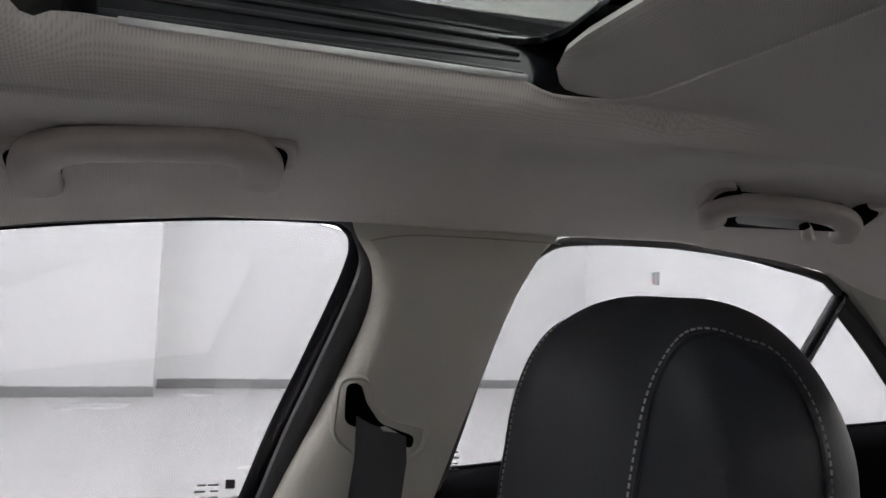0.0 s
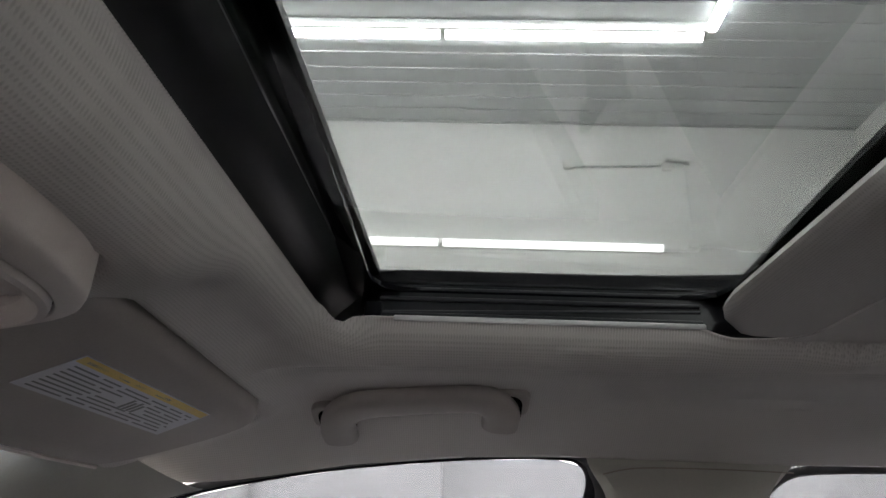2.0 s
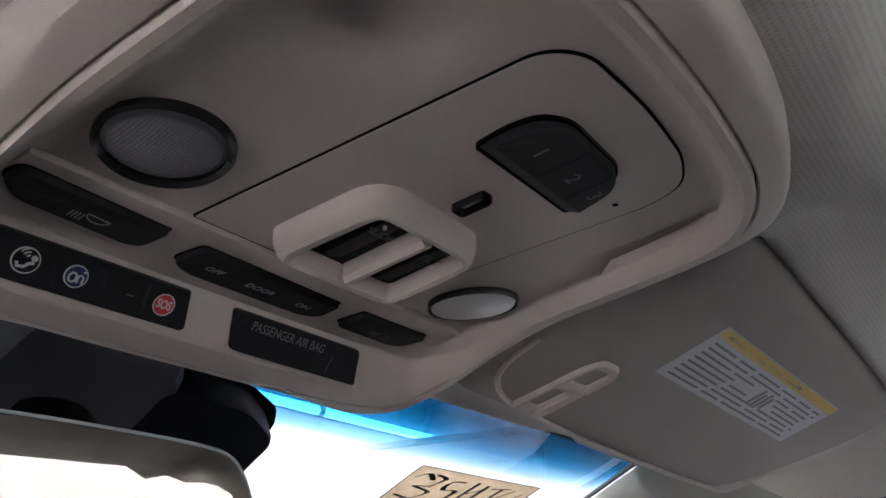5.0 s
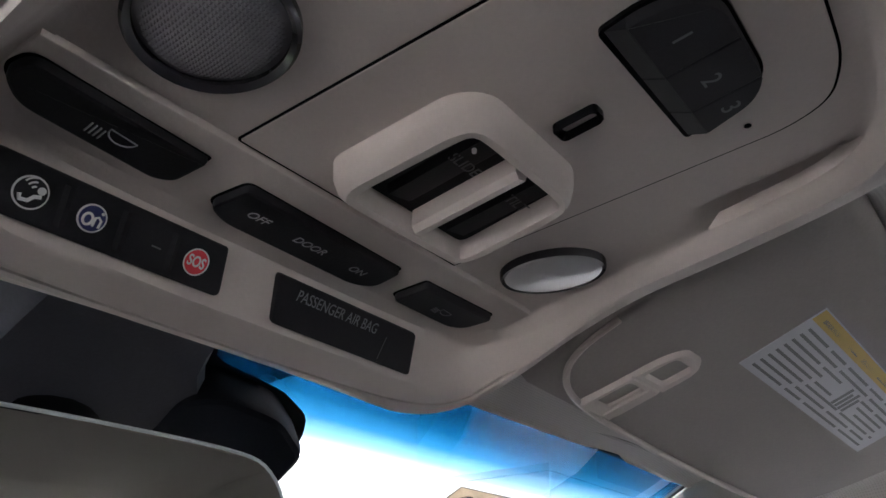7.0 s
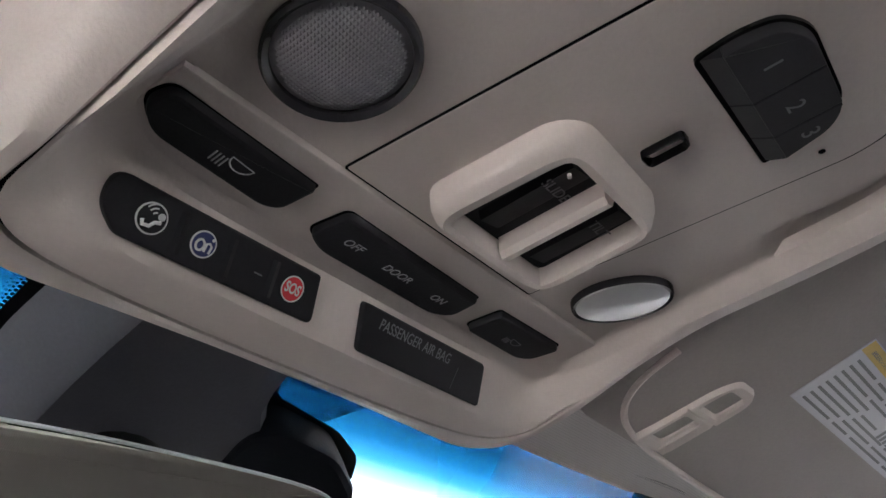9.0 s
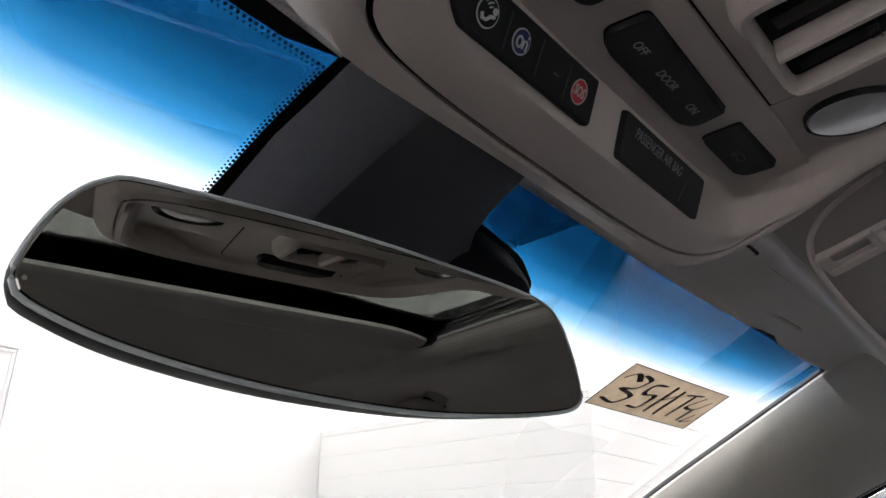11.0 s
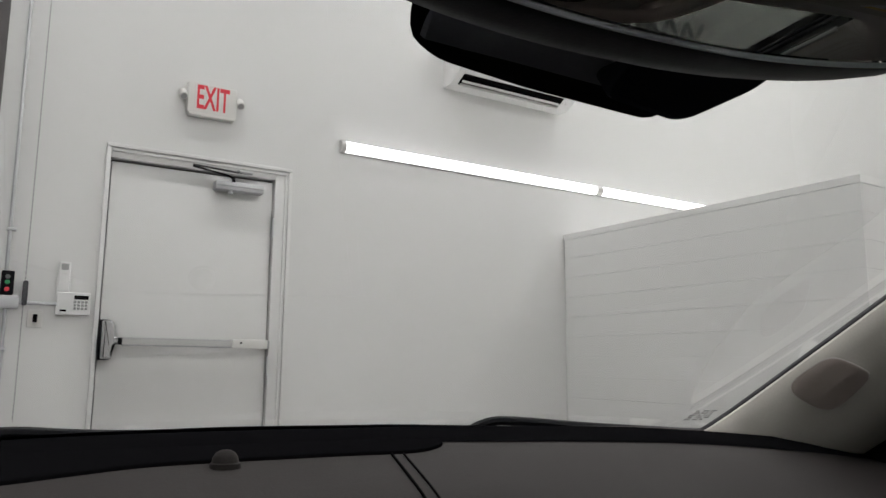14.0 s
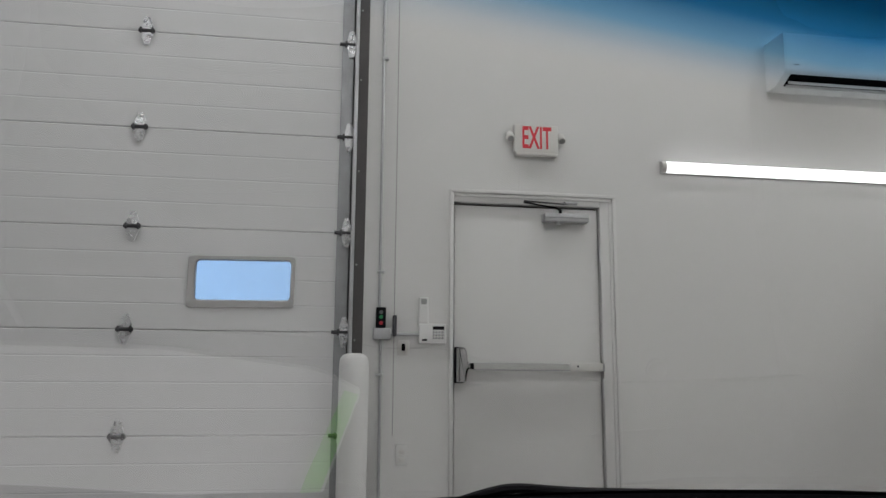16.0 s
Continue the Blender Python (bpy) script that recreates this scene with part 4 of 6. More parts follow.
cm = Vector((CON, 0.39))
o_d = curve_closed(both(outer_half), 160)
l_d = match(curve_closed(both(line_half), 160), o_d, cm)
i_d = match(curve_closed(both(inner_half), 160), o_d, cm)


def nose(y):
    """Extra drop of the console's front part."""
    return 0.0175 * min(1, max(0, (y - 0.4635) / 0.011)) - 0.03 * smooth_step(0.500, 0.522, y)


def nose_side(y):
    """The same drop, begun far back: the bezel's flanks fall gently."""
    return 0.0175 * smooth_step(0.375, 0.482, y) - 0.03 * smooth_step(0.500, 0.522, y)


rows = []
for f, h in ((-0.10, -0.045), (-0.06, -0.020), (-0.02, -0.0085), (0.03, -0.0046), (0.12, -0.0020), (0.3, -0.0008), (0.6, 0.0), (0.93, 0.0006), (0.99, 0.0), (1.0, -0.0060)):
    rows.append([K(p.x, p.y, h - (0.0006 + 0.0008 * smooth_step(0.2, 0.93, f)) * smooth_step(0.44, 0.475, p.y) + nose_side(p.y) * min(1, max(0, 0.45 + f))) for p in (o.lerp(l, f) for o, l in zip(o_d, l_d))])
part("bezel", loft(rows, True), M["console"], con, "outer beige bezel")
def pocket(x, y):
    """Extra depth of the dish and of the finger ledge in the rear corners of the tray."""
    dish = 0.0095 * smooth_step(0.054, 0.066, x) * smooth_step(0.111, 0.080, x) * smooth_step(0.346, 0.330, y)
    ledge = 0.0042 * smooth_step(0.2345, 0.2385, x) * smooth_step(0.348, 0.344, y)
    return dish + ledge


rows = []
rim_h = [(0.045, -0.003), (0.05, 0.0005), (0.13, 0.0026), (0.40, 0.0030), (0.65, 0.0005), (0.85, -0.003), (1.0, -0.004)]
for f in (0.045, 0.05, 0.13, 0.25, 0.40, 0.50, 0.555, 0.65, 0.75, 0.85, 0.93, 1.0):
    rows.append([K(p.x, p.y, lerp_list(rim_h, f) * (1 - smooth_step(0.43, 0.455, p.y)) - 0.0012 * smooth_step(0.43, 0.455, p.y) + nose_side(p.y) + (nose(p.y) - nose_side(p.y)) * smooth_step(0.1, 0.6, f)) for p in (o.lerp(l, f) for o, l in zip(l_d, i_d))])
rows = rows[:-1] + [[K(p.x, p.y, (-0.004 - pocket(p.x, p.y)) * (1 - smooth_step(0.43, 0.455, p.y)) - 0.0012 * smooth_step(0.43, 0.455, p.y) + nose(p.y)) for p in i_d]]
rows.append([K(p.x, p.y, -0.004 - pocket(p.x, p.y) + 0.0026 * smooth_step(0.43, 0.455, p.y)) for p in (i.lerp(cm, 0.03) for i in i_d)])
b = loft(rows, True)
part("rim", b, M["console"], con, "inner rim of the console")
gap = ring_plate(l_d, i_d, lambda x, y, h: K(x, y, h + nose_side(y)), [(-0.03, -0.0030), (0.10, -0.0030), (0.10, -0.010), (-0.03, -0.010), (-0.03, -0.0030)])
part("gap", gap, M["dashdark"], con, "dark joint between bezel and rim")

# face plate of the tray in three fields with fine joints
inn = [p for p in i_d]


def clip_poly(pts, axis, val, keep):
    """The part of an outline on one side of a line."""
    out = []
    for a, b in zip(pts, pts[1:] + pts[:1]):
        ka, kb = (a[axis] - val) * keep >= 0, (b[axis] - val) * keep >= 0
        if ka:
            out.append(a)
        if ka != kb:
            out.append(a.lerp(b, (val - a[axis]) / (b[axis] - a[axis])))
    return out


TRAP = [Vector(p) for p in rounded([(0.1052, 0.4258), (0.1190, 0.2985), (0.1290, 0.2900), (0.1620, 0.2880), (0.1930, 0.2900), (0.2085, 0.2965), (0.2125, 0.3100), (0.2020, 0.4258)], [0.001, 0.010, 0.010, 0.012, 0.012, 0.010, 0.010, 0.001], 5)]
back = clip_poly(inn, 1, 0.4262, -1)
bk = resample(back, 150)
bc = Vector((CON, 0.385))
part("tray_face", loft([[K(p.x, p.y, -0.0045 - pocket(p.x, p.y)) for p in (q.lerp(bc, f) for q in bk)] for f in [-0.02] + [0.03 * k for k in range(1, 33)]], True, False), M["console"], con, "recessed rear face of the console")
front = clip_poly(inn, 1, 0.4268, 1)
part("front_face", plate(front, lambda x, y, h: K(x, y, h), -0.012, -0.0022, 0.0004), M["console"], con, "switch field of the console")
part("joint", plate([p + (p - Vector((0.16, 0.36))).normalized() * 0.0008 for p in TRAP], K, -0.010, -0.0039), M["dashdark"], con, "fine joint round the panel")
part("centre_panel", plate(TRAP, K, -0.009, -0.0036, 0.0004), M["console"], con, "removable centre panel")
# lamps: the passenger's lens is an oval that turns a little away
RLA, RLB, RLX, RLY = 0.0200, 0.0142, 0.799, 0.602
for cx, cy, ra, rb, mm, lab in ((0.0763, 0.3993, 0.0200, 0.0200, "lens", "smoked ribbed lamp lens"), (0.2322, 0.4025, RLA, RLB, "lens_clear", "pale frosted lamp lens")):
    o = resample([Vector((cx + RLX * rb * math.cos(a) - RLY * ra * math.sin(a), cy + RLY * rb * math.cos(a) + RLX * ra * math.sin(a))) for a in [i * math.pi / 30 for i in range(60)]], 60)
    i = [p.lerp(Vector((cx, cy)), 0.12 if mm == "lens" else 0.055) for p in o]
    rg = part("lamp_ring", ring_plate(o, i, K, [(0, -0.006), (0, -0.0024), (0.4, -0.0014), (1, -0.0028), (1, -0.008)]), M["lens_ring"], con, "thin ring round the lamp")
    lb = bmesh.new()
    rows = [[K(cx + (p.x - cx) * f, cy + (p.y - cy) * f, h) for p in i] for f, h in (((1, -0.0042), (0.8, -0.0024), (0.5, -0.0012), (0.2, -0.0007), (0.01, -0.0006)) if mm == "lens" else ((1.0, -0.0030), (0.96, -0.0016), (0.6, -0.0011), (0.01, -0.0010)))]
    loft(rows, True, False, lb)
    part("lamp_lens", lb, M[mm], rg, lab)
    dots = bmesh.new()
    for r in range(-14, 15):
        for c in range(-14, 15):
            x, y = r * 0.00115, c * 0.00115
            q = (x * x + y * y) ** 0.5
            if q < 0.0158:
                hh = lerp_list([(0, -0.0006), (0.0035, -0.0007), (0.0088, -0.0012), (0.0141, -0.0024), (0.0176, -0.0042)], q)
                v = [dots.verts.new(K(cx + x + dx, cy + y + dy, hh - 0.0001)) for dx, dy in ((-0.00053, -0.00053), (0.00053, -0.00053), (0.00053, 0.00053), (-0.00053, 0.00053))]
                top = dots.verts.new(K(cx + x, cy + y, hh + 0.00038))
                for k in range(4):
                    dots.faces.new((v[k], v[(k + 1) % 4], top))
    if mm == "lens":
        tagged(part("lens_grain", dots, M[mm], rg, "", False), kind="stuff")

UPT = Vector((0, -1, 0.13)).normalized()


def tex_at(text, x, y, h, size, mat, parent, sx=1.0, lean=0.0):
    m = frame_of(K(x, y, h), (1, 0, 0), UPT)
    letters(text, size, m @ Matrix(((1, lean, 0, 0), (0, 1, 0, 0), (0, 0, 1, 0), (0, 0, 0, 1))) @ Matrix.Diagonal((sx, 1, 1, 1)), M[mat], parent, depth=0.00008)


def switch(name, pts, r, label, h=0.0008):
    o = [Vector(p) for p in rounded(pts, r, 5)]
    part(name + "_well", plate([p + (p - sum(o, Vector((0, 0))) / len(o)).normalized() * 0.0009 for p in o], K, -0.008, -0.00195), M["dashdark"], con)
    return part(name, plate(o, K, -0.006, h, 0.0012), M["button"], con, label)


s1 = switch("lamp_switch", [(0.0505, 0.4408), (0.0527, 0.4325), (0.1030, 0.4352), (0.1012, 0.4480), (0.0960, 0.4508), (0.0570, 0.4480)], [0.003, 0.004, 0.0012, 0.004, 0.004, 0.006], "black reading lamp switch")
s2 = switch("lamp_switch", [(0.1988, 0.4530), (0.2012, 0.4378), (0.2424, 0.4370), (0.2395, 0.4496), (0.2330, 0.4530)], [0.003, 0.0015, 0.003, 0.004, 0.004], "black reading lamp switch")
s3 = switch("dimmer_switch", [(0.1150, 0.4508), (0.1182, 0.4365), (0.1868, 0.4384), (0.1872, 0.4510), (0.1790, 0.4550), (0.1230, 0.4548)], [0.003, 0.003, 0.0015, 0.005, 0.004, 0.005], "black three-way courtesy light switch")
tex_at("OFF", 0.1290, 0.4452, 0.0009, 0.0045, "print_dim", s3, 1.0, 0.2)
tex_at("DOOR", 0.1510, 0.4460, 0.0009, 0.0045, "print_dim", s3, 1.0, 0.2)
tex_at("ON", 0.1735, 0.4466, 0.0009, 0.0045, "print_dim", s3, 1.0, 0.2)


KK = K


def lamp_icon(x, y, parent, mat, k=1.0):
    g = bmesh.new()
    cr, sr = math.cos(0.12), math.sin(0.12)
    def K(u, v, h):
        return KK(x + (u - x) * cr - (v - y) * sr, y + (u - x) * sr + (v - y) * cr, h)
    pts = [K(x + k * (0.002 + 0.0038 * math.cos(a)), y + k * (0.0034 * math.sin(a) - 0.001), 0.0009) for a in [math.pi * j / 8 for j in range(9)]]
    sweep(pts + [pts[0]], 0.00025 * k, None, 4, bm=g)
    for j in range(4):
        sweep([K(x - k * (0.0022 + 0.0012 * j), y + k * 0.0005, 0.0009), K(x - k * (0.0018 + 0.0012 * j), y + k * 0.0042, 0.0009)], 0.00025 * k, None, 4, bm=g)
    part("lamp_symbol", g, M[mat], parent, "", False)


lamp_icon(0.0790, 0.4412, s1, "print_dim", 1.05)
lamp_icon(0.2200, 0.4450, s2, "print_grey", 0.8)


def NF(x, d, h):
    """A point of the console's down-facing front step: d along it, h proud of it."""
    a = Vector((0, 0.0105, -0.0175)).normalized()
    n = Vector((0, -0.0175, -0.0105)).normalized()
    return tuple(Vector((x, 0.4640, 1.2905)) + a * d + n * (h + 0.0012))


FU = Vector((0, -0.0105, 0.0175)).normalized()
oc = part("call_buttons", plate([Vector(p) for p in rounded([(0.0580, 0.0005), (0.1320, 0.0005), (0.1365, 0.0165), (0.0655, 0.0168), (0.0580, 0.011)], [0.006, 0.001, 0.003, 0.002, 0.006], 5)], NF, -0.002, 0.0012, 0.0008), M["button"], con, "black strip of call buttons")
for xx in (0.0815, 0.0985, 0.1150):
    part("button_ridge", loft([[NF(xx - 0.0022, 0.003, 0.0012), NF(xx - 0.0008, 0.003, 0.0019), NF(xx + 0.0008, 0.003, 0.0012)], [NF(xx - 0.0004, 0.0145, 0.0012), NF(xx + 0.001, 0.0145, 0.0019), NF(xx + 0.0026, 0.0145, 0.0012)]]), M["button"], oc)
for xx, mm, t in ((0.0725, "print_white", ""), (0.0895, "print_white", ""), (0.1235, "red", "SOS")):
    c = Vector(NF(xx, 0.0087, 0.0012))
    nrm = Vector((0, -0.0175, -0.0105))
    br = 0.0046 if xx < 0.08 else 0.0041
    dd = part("badge", disc(c, nrm, br, 0.0003, 28, 0), M[mm], oc, {"": "round white badge", "SOS": "round red emergency badge"}[t])
    if t:
        part("badge_ring", sweep([c + nrm.normalized() * 0.0004 + Vector((1, 0, 0)) * br * math.cos(a) + FU * br * math.sin(a) for a in [k * math.pi / 14 for k in range(28)]], 0.00025, None, 5, True, nrm), M["print_white"], dd)
        letters(t, 0.0044, frame_of(c + nrm.normalized() * 0.0005, (1, 0, 0), FU) @ Matrix.Diagonal((0.78, 1.1, 1, 1)), M["print_white"], dd, depth=0.00006, bold=0.0001)
    else:
        part("badge_field", disc(c, nrm, br - 0.0005, 0.0005, 28, 0), M["blue" if xx > 0.08 else "button"], dd)
    if xx == 0.0725:
        g = bmesh.new()
        cc = c + nrm.normalized() * 0.0007
        sweep([cc + Vector((1, 0, 0)) * a + FU * b for a, b in ((-0.0026, -0.0011), (-0.0020, -0.0025), (0.0, -0.0022), (0.0011, -0.0007), (0.0027, -0.0002))], 0.0006, None, 5, bm=g)
        for r in (0.0014, 0.0026, 0.0038):
            sweep([cc + Vector((1, 0, 0)) * (0.0008 - r * math.cos(a)) + FU * (0.0006 + r * math.sin(a)) for a in (0.5, 0.8, 1.1, 1.4)], 0.00028, None, 4, bm=g)
        disc(cc + Vector((1, 0, 0)) * 0.0022 + FU * 0.0014, nrm, 0.0011, 0.0002, 12, 0, g)
        part("call_symbol", g, M["print_white"], dd, "", False)
    if xx == 0.0895:
        g = bmesh.new()
        cc = c + nrm.normalized() * 0.0007
        sweep([cc + Vector((1, 0, 0)) * (-0.0012 + 0.0013 * math.cos(a)) + FU * (-0.0005 + 0.0016 * math.sin(a)) for a in [k * math.pi / 8 for k in range(16)]], 0.0004, None, 5, True, nrm, bm=g)
        sweep([cc + Vector((1, 0, 0)) * a + FU * b for a, b in ((0.0007, -0.0020), (0.0007, 0.0005), (0.0016, 0.0009), (0.0024, 0.0002), (0.0024, -0.0020))], 0.0004, None, 5, bm=g)
        disc(cc + Vector((1, 0, 0)) * 0.0021 + FU * 0.0022, nrm, 0.0005, 0.0002, 8, 0, g)
        part("ring_symbol", g, M["print_white"], dd, "", False)
part("blank_mark", box(0.1085, 0.1115, 0, 0.0002, 0, 0.0005), M["print_grey"], oc, "", False).matrix_local = frame_of(NF(0, 0.0095, 0.0013), (1, 0, 0), (0, 0.0175, 0.0105))
ab = part("airbag_display", plate([Vector(p) for p in rounded([(0.1530, 0.0010), (0.2250, 0.0010), (0.2310, 0.0178), (0.1590, 0.0178)], 0.0022, 4)], NF, -0.002, 0.0010, 0.0006), M["button"], con, "black passenger air bag indicator")
letters("PASSENGER AIR BAG", 0.0055, frame_of(NF(0.1840, 0.0058, 0.0012), (1, 0, 0), FU) @ Matrix.Diagonal((0.80, 1.05, 1, 1)), M["print_soft"], ab, depth=0.00006)
part("display_line", box(-0.0001, 0.0001, -0.0045, 0.0045, 0, 0.0002), M["print_grey"], ab, "", False).matrix_local = frame_of(NF(0.2105, 0.0115, 0.0010), (1, 0, 0), FU)

# roof switch: raised frame with two finger wells
RF = [Vector(p) for p in rounded([(0.1280, 0.4140), (0.1308, 0.3725), (0.1385, 0.3650), (0.1845, 0.3655), (0.1925, 0.3735), (0.1940, 0.4095), (0.1865, 0.4180), (0.1350, 0.4190)], 0.006, 5)]
RFr = resample(RF, 96)
RI = match([Vector(p) for p in rounded([(0.1385, 0.4135), (0.1410, 0.3732), (0.1866, 0.3732), (0.1886, 0.4130)], 0.003, 4)], RFr, Vector((0.1645, 0.393)))
rf = part("roof_switch", ring_plate(RFr, RI, K, [(0, -0.004), (0.04, 0.001), (0.2, 0.0042), (0.5, 0.0060), (0.85, 0.0052), (1, 0.003), (1, -0.0026)]), M["console"], con, "raised frame round the roof switches")
part("well_floor", plate(RI, K, -0.004, -0.0018), M["button"], rf, "black floor of the switch wells")
part("finger_bar", loft([[K(0.1625, y, -0.003), K(0.1623, y, 0.004), K(0.1640, y, 0.0060), K(0.1672, y, 0.0052), K(0.1690, y, 0.002), K(0.1688, y, -0.003)] for y in (0.3737, 0.385, 0.40, 0.4125)], True, True), M["console"], rf, "beige bar between the wells")
for xx in (0.1465, 0.1745):
    part("rocker", loft([[K(xx + dx, y, h) for dx, h in ((0, -0.002), (0.001, 0.0012), (0.010, -0.0006), (0.012, -0.002))] for y in (0.3755, 0.382, 0.40, 0.409)], True, True), M["button"], rf, "black rocker key")
tex_at("SLIDE", 0.1530, 0.385, 0.0010, 0.0052, "print_grey", rf)
tex_at("TILT", 0.1800, 0.385, 0.0010, 0.0052, "print_grey", rf)
part("frame_nick", disc(K(0.1460, 0.3765, 0.004), (0, 0, -1), 0.0007, 0.0012, 8), M["white"], rf)

# microphone slot and garage keys
so_ = resample([Vector(p) for p in rounded([(0.1608, 0.3606), (0.1613, 0.3468), (0.1674, 0.3468), (0.1672, 0.3604)], 0.0016, 4)], 40)
si_ = [p.lerp(Vector((0.1642, 0.3537)), 0.22) for p in so_]
ms = part("slot_frame", ring_plate(so_, si_, K, [(0, -0.004), (0, -0.0012), (0.4, -0.0006), (1, -0.0022), (1, -0.008)]), M["gloss"], con, "small black slot")
part("slot_floor", plate(si_, K, -0.009, -0.007), M["dashdark"], ms)
GK = [(0.1393, 0.3338), (0.1385, 0.3225), (0.1408, 0.3125), (0.1490, 0.3068), (0.1800, 0.3072), (0.1870, 0.3125), (0.1921, 0.3334)]
gko = [Vector(p) for p in rounded(GK, [0.002, 0.004, 0.004, 0.006, 0.006, 0.005, 0.002], 4)]
gk = part("garage_keys", plate([p + (p - Vector((0.163, 0.321))).normalized() * 0.0011 for p in gko], K, -0.008, -0.0022), M["gloss"], con, "black panel of three remote keys")
for j, (a, b) in enumerate(((0.1335, 0.1608), (0.1613, 0.1783), (0.1788, 0.1945))):
    o = clip_poly(clip_poly(gko, 0, a, 1), 0, b, -1)
    flat, lip = clip_poly(o, 1, 0.3268, -1), clip_poly(o, 1, 0.3269, 1)
    kb = plate(flat, K, -0.004, 0.0016, 0.0004)
    loft([[K(p.x, p.y, -0.004) for p in lip], [K(p.x, p.y, 0.0014 - 0.62 * (p.y - 0.3269)) for p in lip]], True, True, kb)
    kk = part("remote_key", kb, M["button"], gk, "black key with a chamfered front")
    tex_at("123"[j], (max(a, 0.140) + min(b, 0.189)) / 2, 0.3180, 0.0018, 0.0075, "print_grey", kk)
part("pin_hole", disc(K(0.2010, 0.3182, -0.0025), (0, 0, -1), 0.0011, 0.0002, 12), M["dashdark"], con)

# ---- sun visor ----
def V(x, y, h):
    return (x, y, 1.344 - 0.06 * (x - 0.341) - 0.36 * (y - 0.305) - 0.008 - h)


vis = thing("sun_visor", "grey-beige padded sun visor folded up, with a warning label", "sun visor")
vo = resample(rounded([(0.290, 0.306), (0.625, 0.303), (0.662, 0.314), (0.668, 0.35), (0.656, 0.41), (0.634, 0.447), (0.47, 0.455), (0.285, 0.459)], [0.01, 0.05, 0.02, 0.02, 0.03, 0.02, 0.05, 0.012], 8), 120)
vc = Vector((0.47, 0.38))
rows = [[V(p.x, p.y, h) for p in (inset(vo, d) if d else vo)] for d, h in ((0.004, -0.020), (0, -0.015), (0, -0.006), (0.0025, -0.0015), (0.006, 0.0))]
rows.append([V(p.x, p.y, 0.0008) for p in (q.lerp(vc, 0.3) for q in vo)])
part("pad", loft(rows, True, True), M["visor"], vis, "padded vinyl visor body")
lb = part("warning_label", plate([Vector(p) for p in ((0.380, 0.3385), (0.5785, 0.3300), (0.5875, 0.3755), (0.384, 0.3845))], V, 0.0004, 0.0013), M["label"], vis, "white warning label with a yellow head and unreadable print")


def LV(a, b, h):
    """A point of the label: a along it, b from its yellow head down."""
    p = Vector((0.380, 0.3385)).lerp(Vector((0.5785, 0.3300)), a).lerp(Vector((0.384, 0.3845)).lerp(Vector((0.5875, 0.3755)), a), b)
    return V(p.x, p.y, h)


def label_bar(a0, a1, b0, b1, mat, h=0.00135):
    bmx = bmesh.new()
    bmx.faces.new([bmx.verts.new(LV(*q, h)) for q in ((a0, b0), (a1, b0), (a1, b1), (a0, b1))])
    return bmx


part("yellow_head", label_bar(0.004, 0.996, 0.01, 0.17, 0), M["yellow"], lb, "yellow head of the label", False)
random.seed(4)
for r in range(8):
    a = 0.04
    b0 = 0.24 + 0.093 * r
    while a < 0.94:
        w = random.uniform(0.1, 0.3)
        e = min(0.95, a + w)
        if not (0.38 < b0 < 0.78 and 0.48 < (a + e) / 2 < 0.66):
            part("print_line", label_bar(a, e, b0, b0 + 0.035, 0), M["print_grey"], lb, "", False)
        a = e + 0.03
for k in range(4):
    part("print_block", label_bar(0.51 + 0.03 * k, 0.53 + 0.03 * k, 0.40 + 0.05 * (k % 2), 0.70, 0), M["print_grey"], lb, "", False)
for k in range(5):
    part("print_line", label_bar(0.05 + 0.16 * k, 0.17 + 0.16 * k, 0.07, 0.12, 0), M["print_grey"], lb, "", False)
PIPE = [(0.292, 0.405), (0.295, 0.425), (0.306, 0.440), (0.328, 0.449), (0.37, 0.4525), (0.45, 0.4525), (0.55, 0.449), (0.63, 0.444)]
# slotted clip: a flat frame with a deep and a shallow window
CLX = lambda a, b: (0.3335 + 0.030 * a + 0.004 * b, 0.4500 - 0.054 * b - 0.002 * a)


def C(a, b, h):
    """A point of the clip: a across it, b along it from the visor's front edge."""
    x, y = CLX(a, b)
    return V(x, y, h)


cl_o = resample(rounded([(0.0, 0.0), (0.04, 0.80), (0.22, 1.0), (0.78, 1.0), (1.0, 0.86), (1.02, 0.04), (0.9, 0.0)], [0.05, 0.16, 0.14, 0.14, 0.12, 0.05, 0.05], 5), 100)
cp = None
for (a0, a1, b0, b1), hh, mm in (((0.16, 0.60, 0.10, 0.46), -0.006, "dashdark"), ((0.22, 0.80, 0.60, 0.88), -0.0005, "visor")):
    lo, hi = (0.0, 0.53) if b1 < 0.5 else (0.53, 1.02)
    half_o = resample(clip_poly(clip_poly(cl_o, 1, lo, 1), 1, hi, -1), 100)
    mid_c = Vector(((a0 + a1) / 2, (b0 + b1) / 2))
    wi_ = match([Vector(p) for p in rounded([(a0, b0), (a0, b1), (a1, b1), (a1, b0)], 0.06, 4)], half_o, mid_c)
    fr_ = part("pivot_clip" if cp is None else "clip_half", ring_plate(half_o, wi_, C, [(0, -0.004), (0.02, 0.0022), (0.15, 0.0036), (0.8, 0.0034), (1, 0.002), (1, -0.004)]), M["console"], vis if cp is None else cp, "slotted plastic retaining clip" if cp is None else "")
    cp = cp or fr_
    part("clip_floor", plate(wi_, C, -0.008, hh), M[mm], cp)
part("clip_tongue", loft([[C(0.62, b, 0.001), C(0.66, b, 0.0042), C(0.86, b, 0.0046), C(0.97, b, 0.002)] for b in (0.03, 0.15, 0.40, 0.50)], False), M["console"], cp, "rounded tongue of the clip")
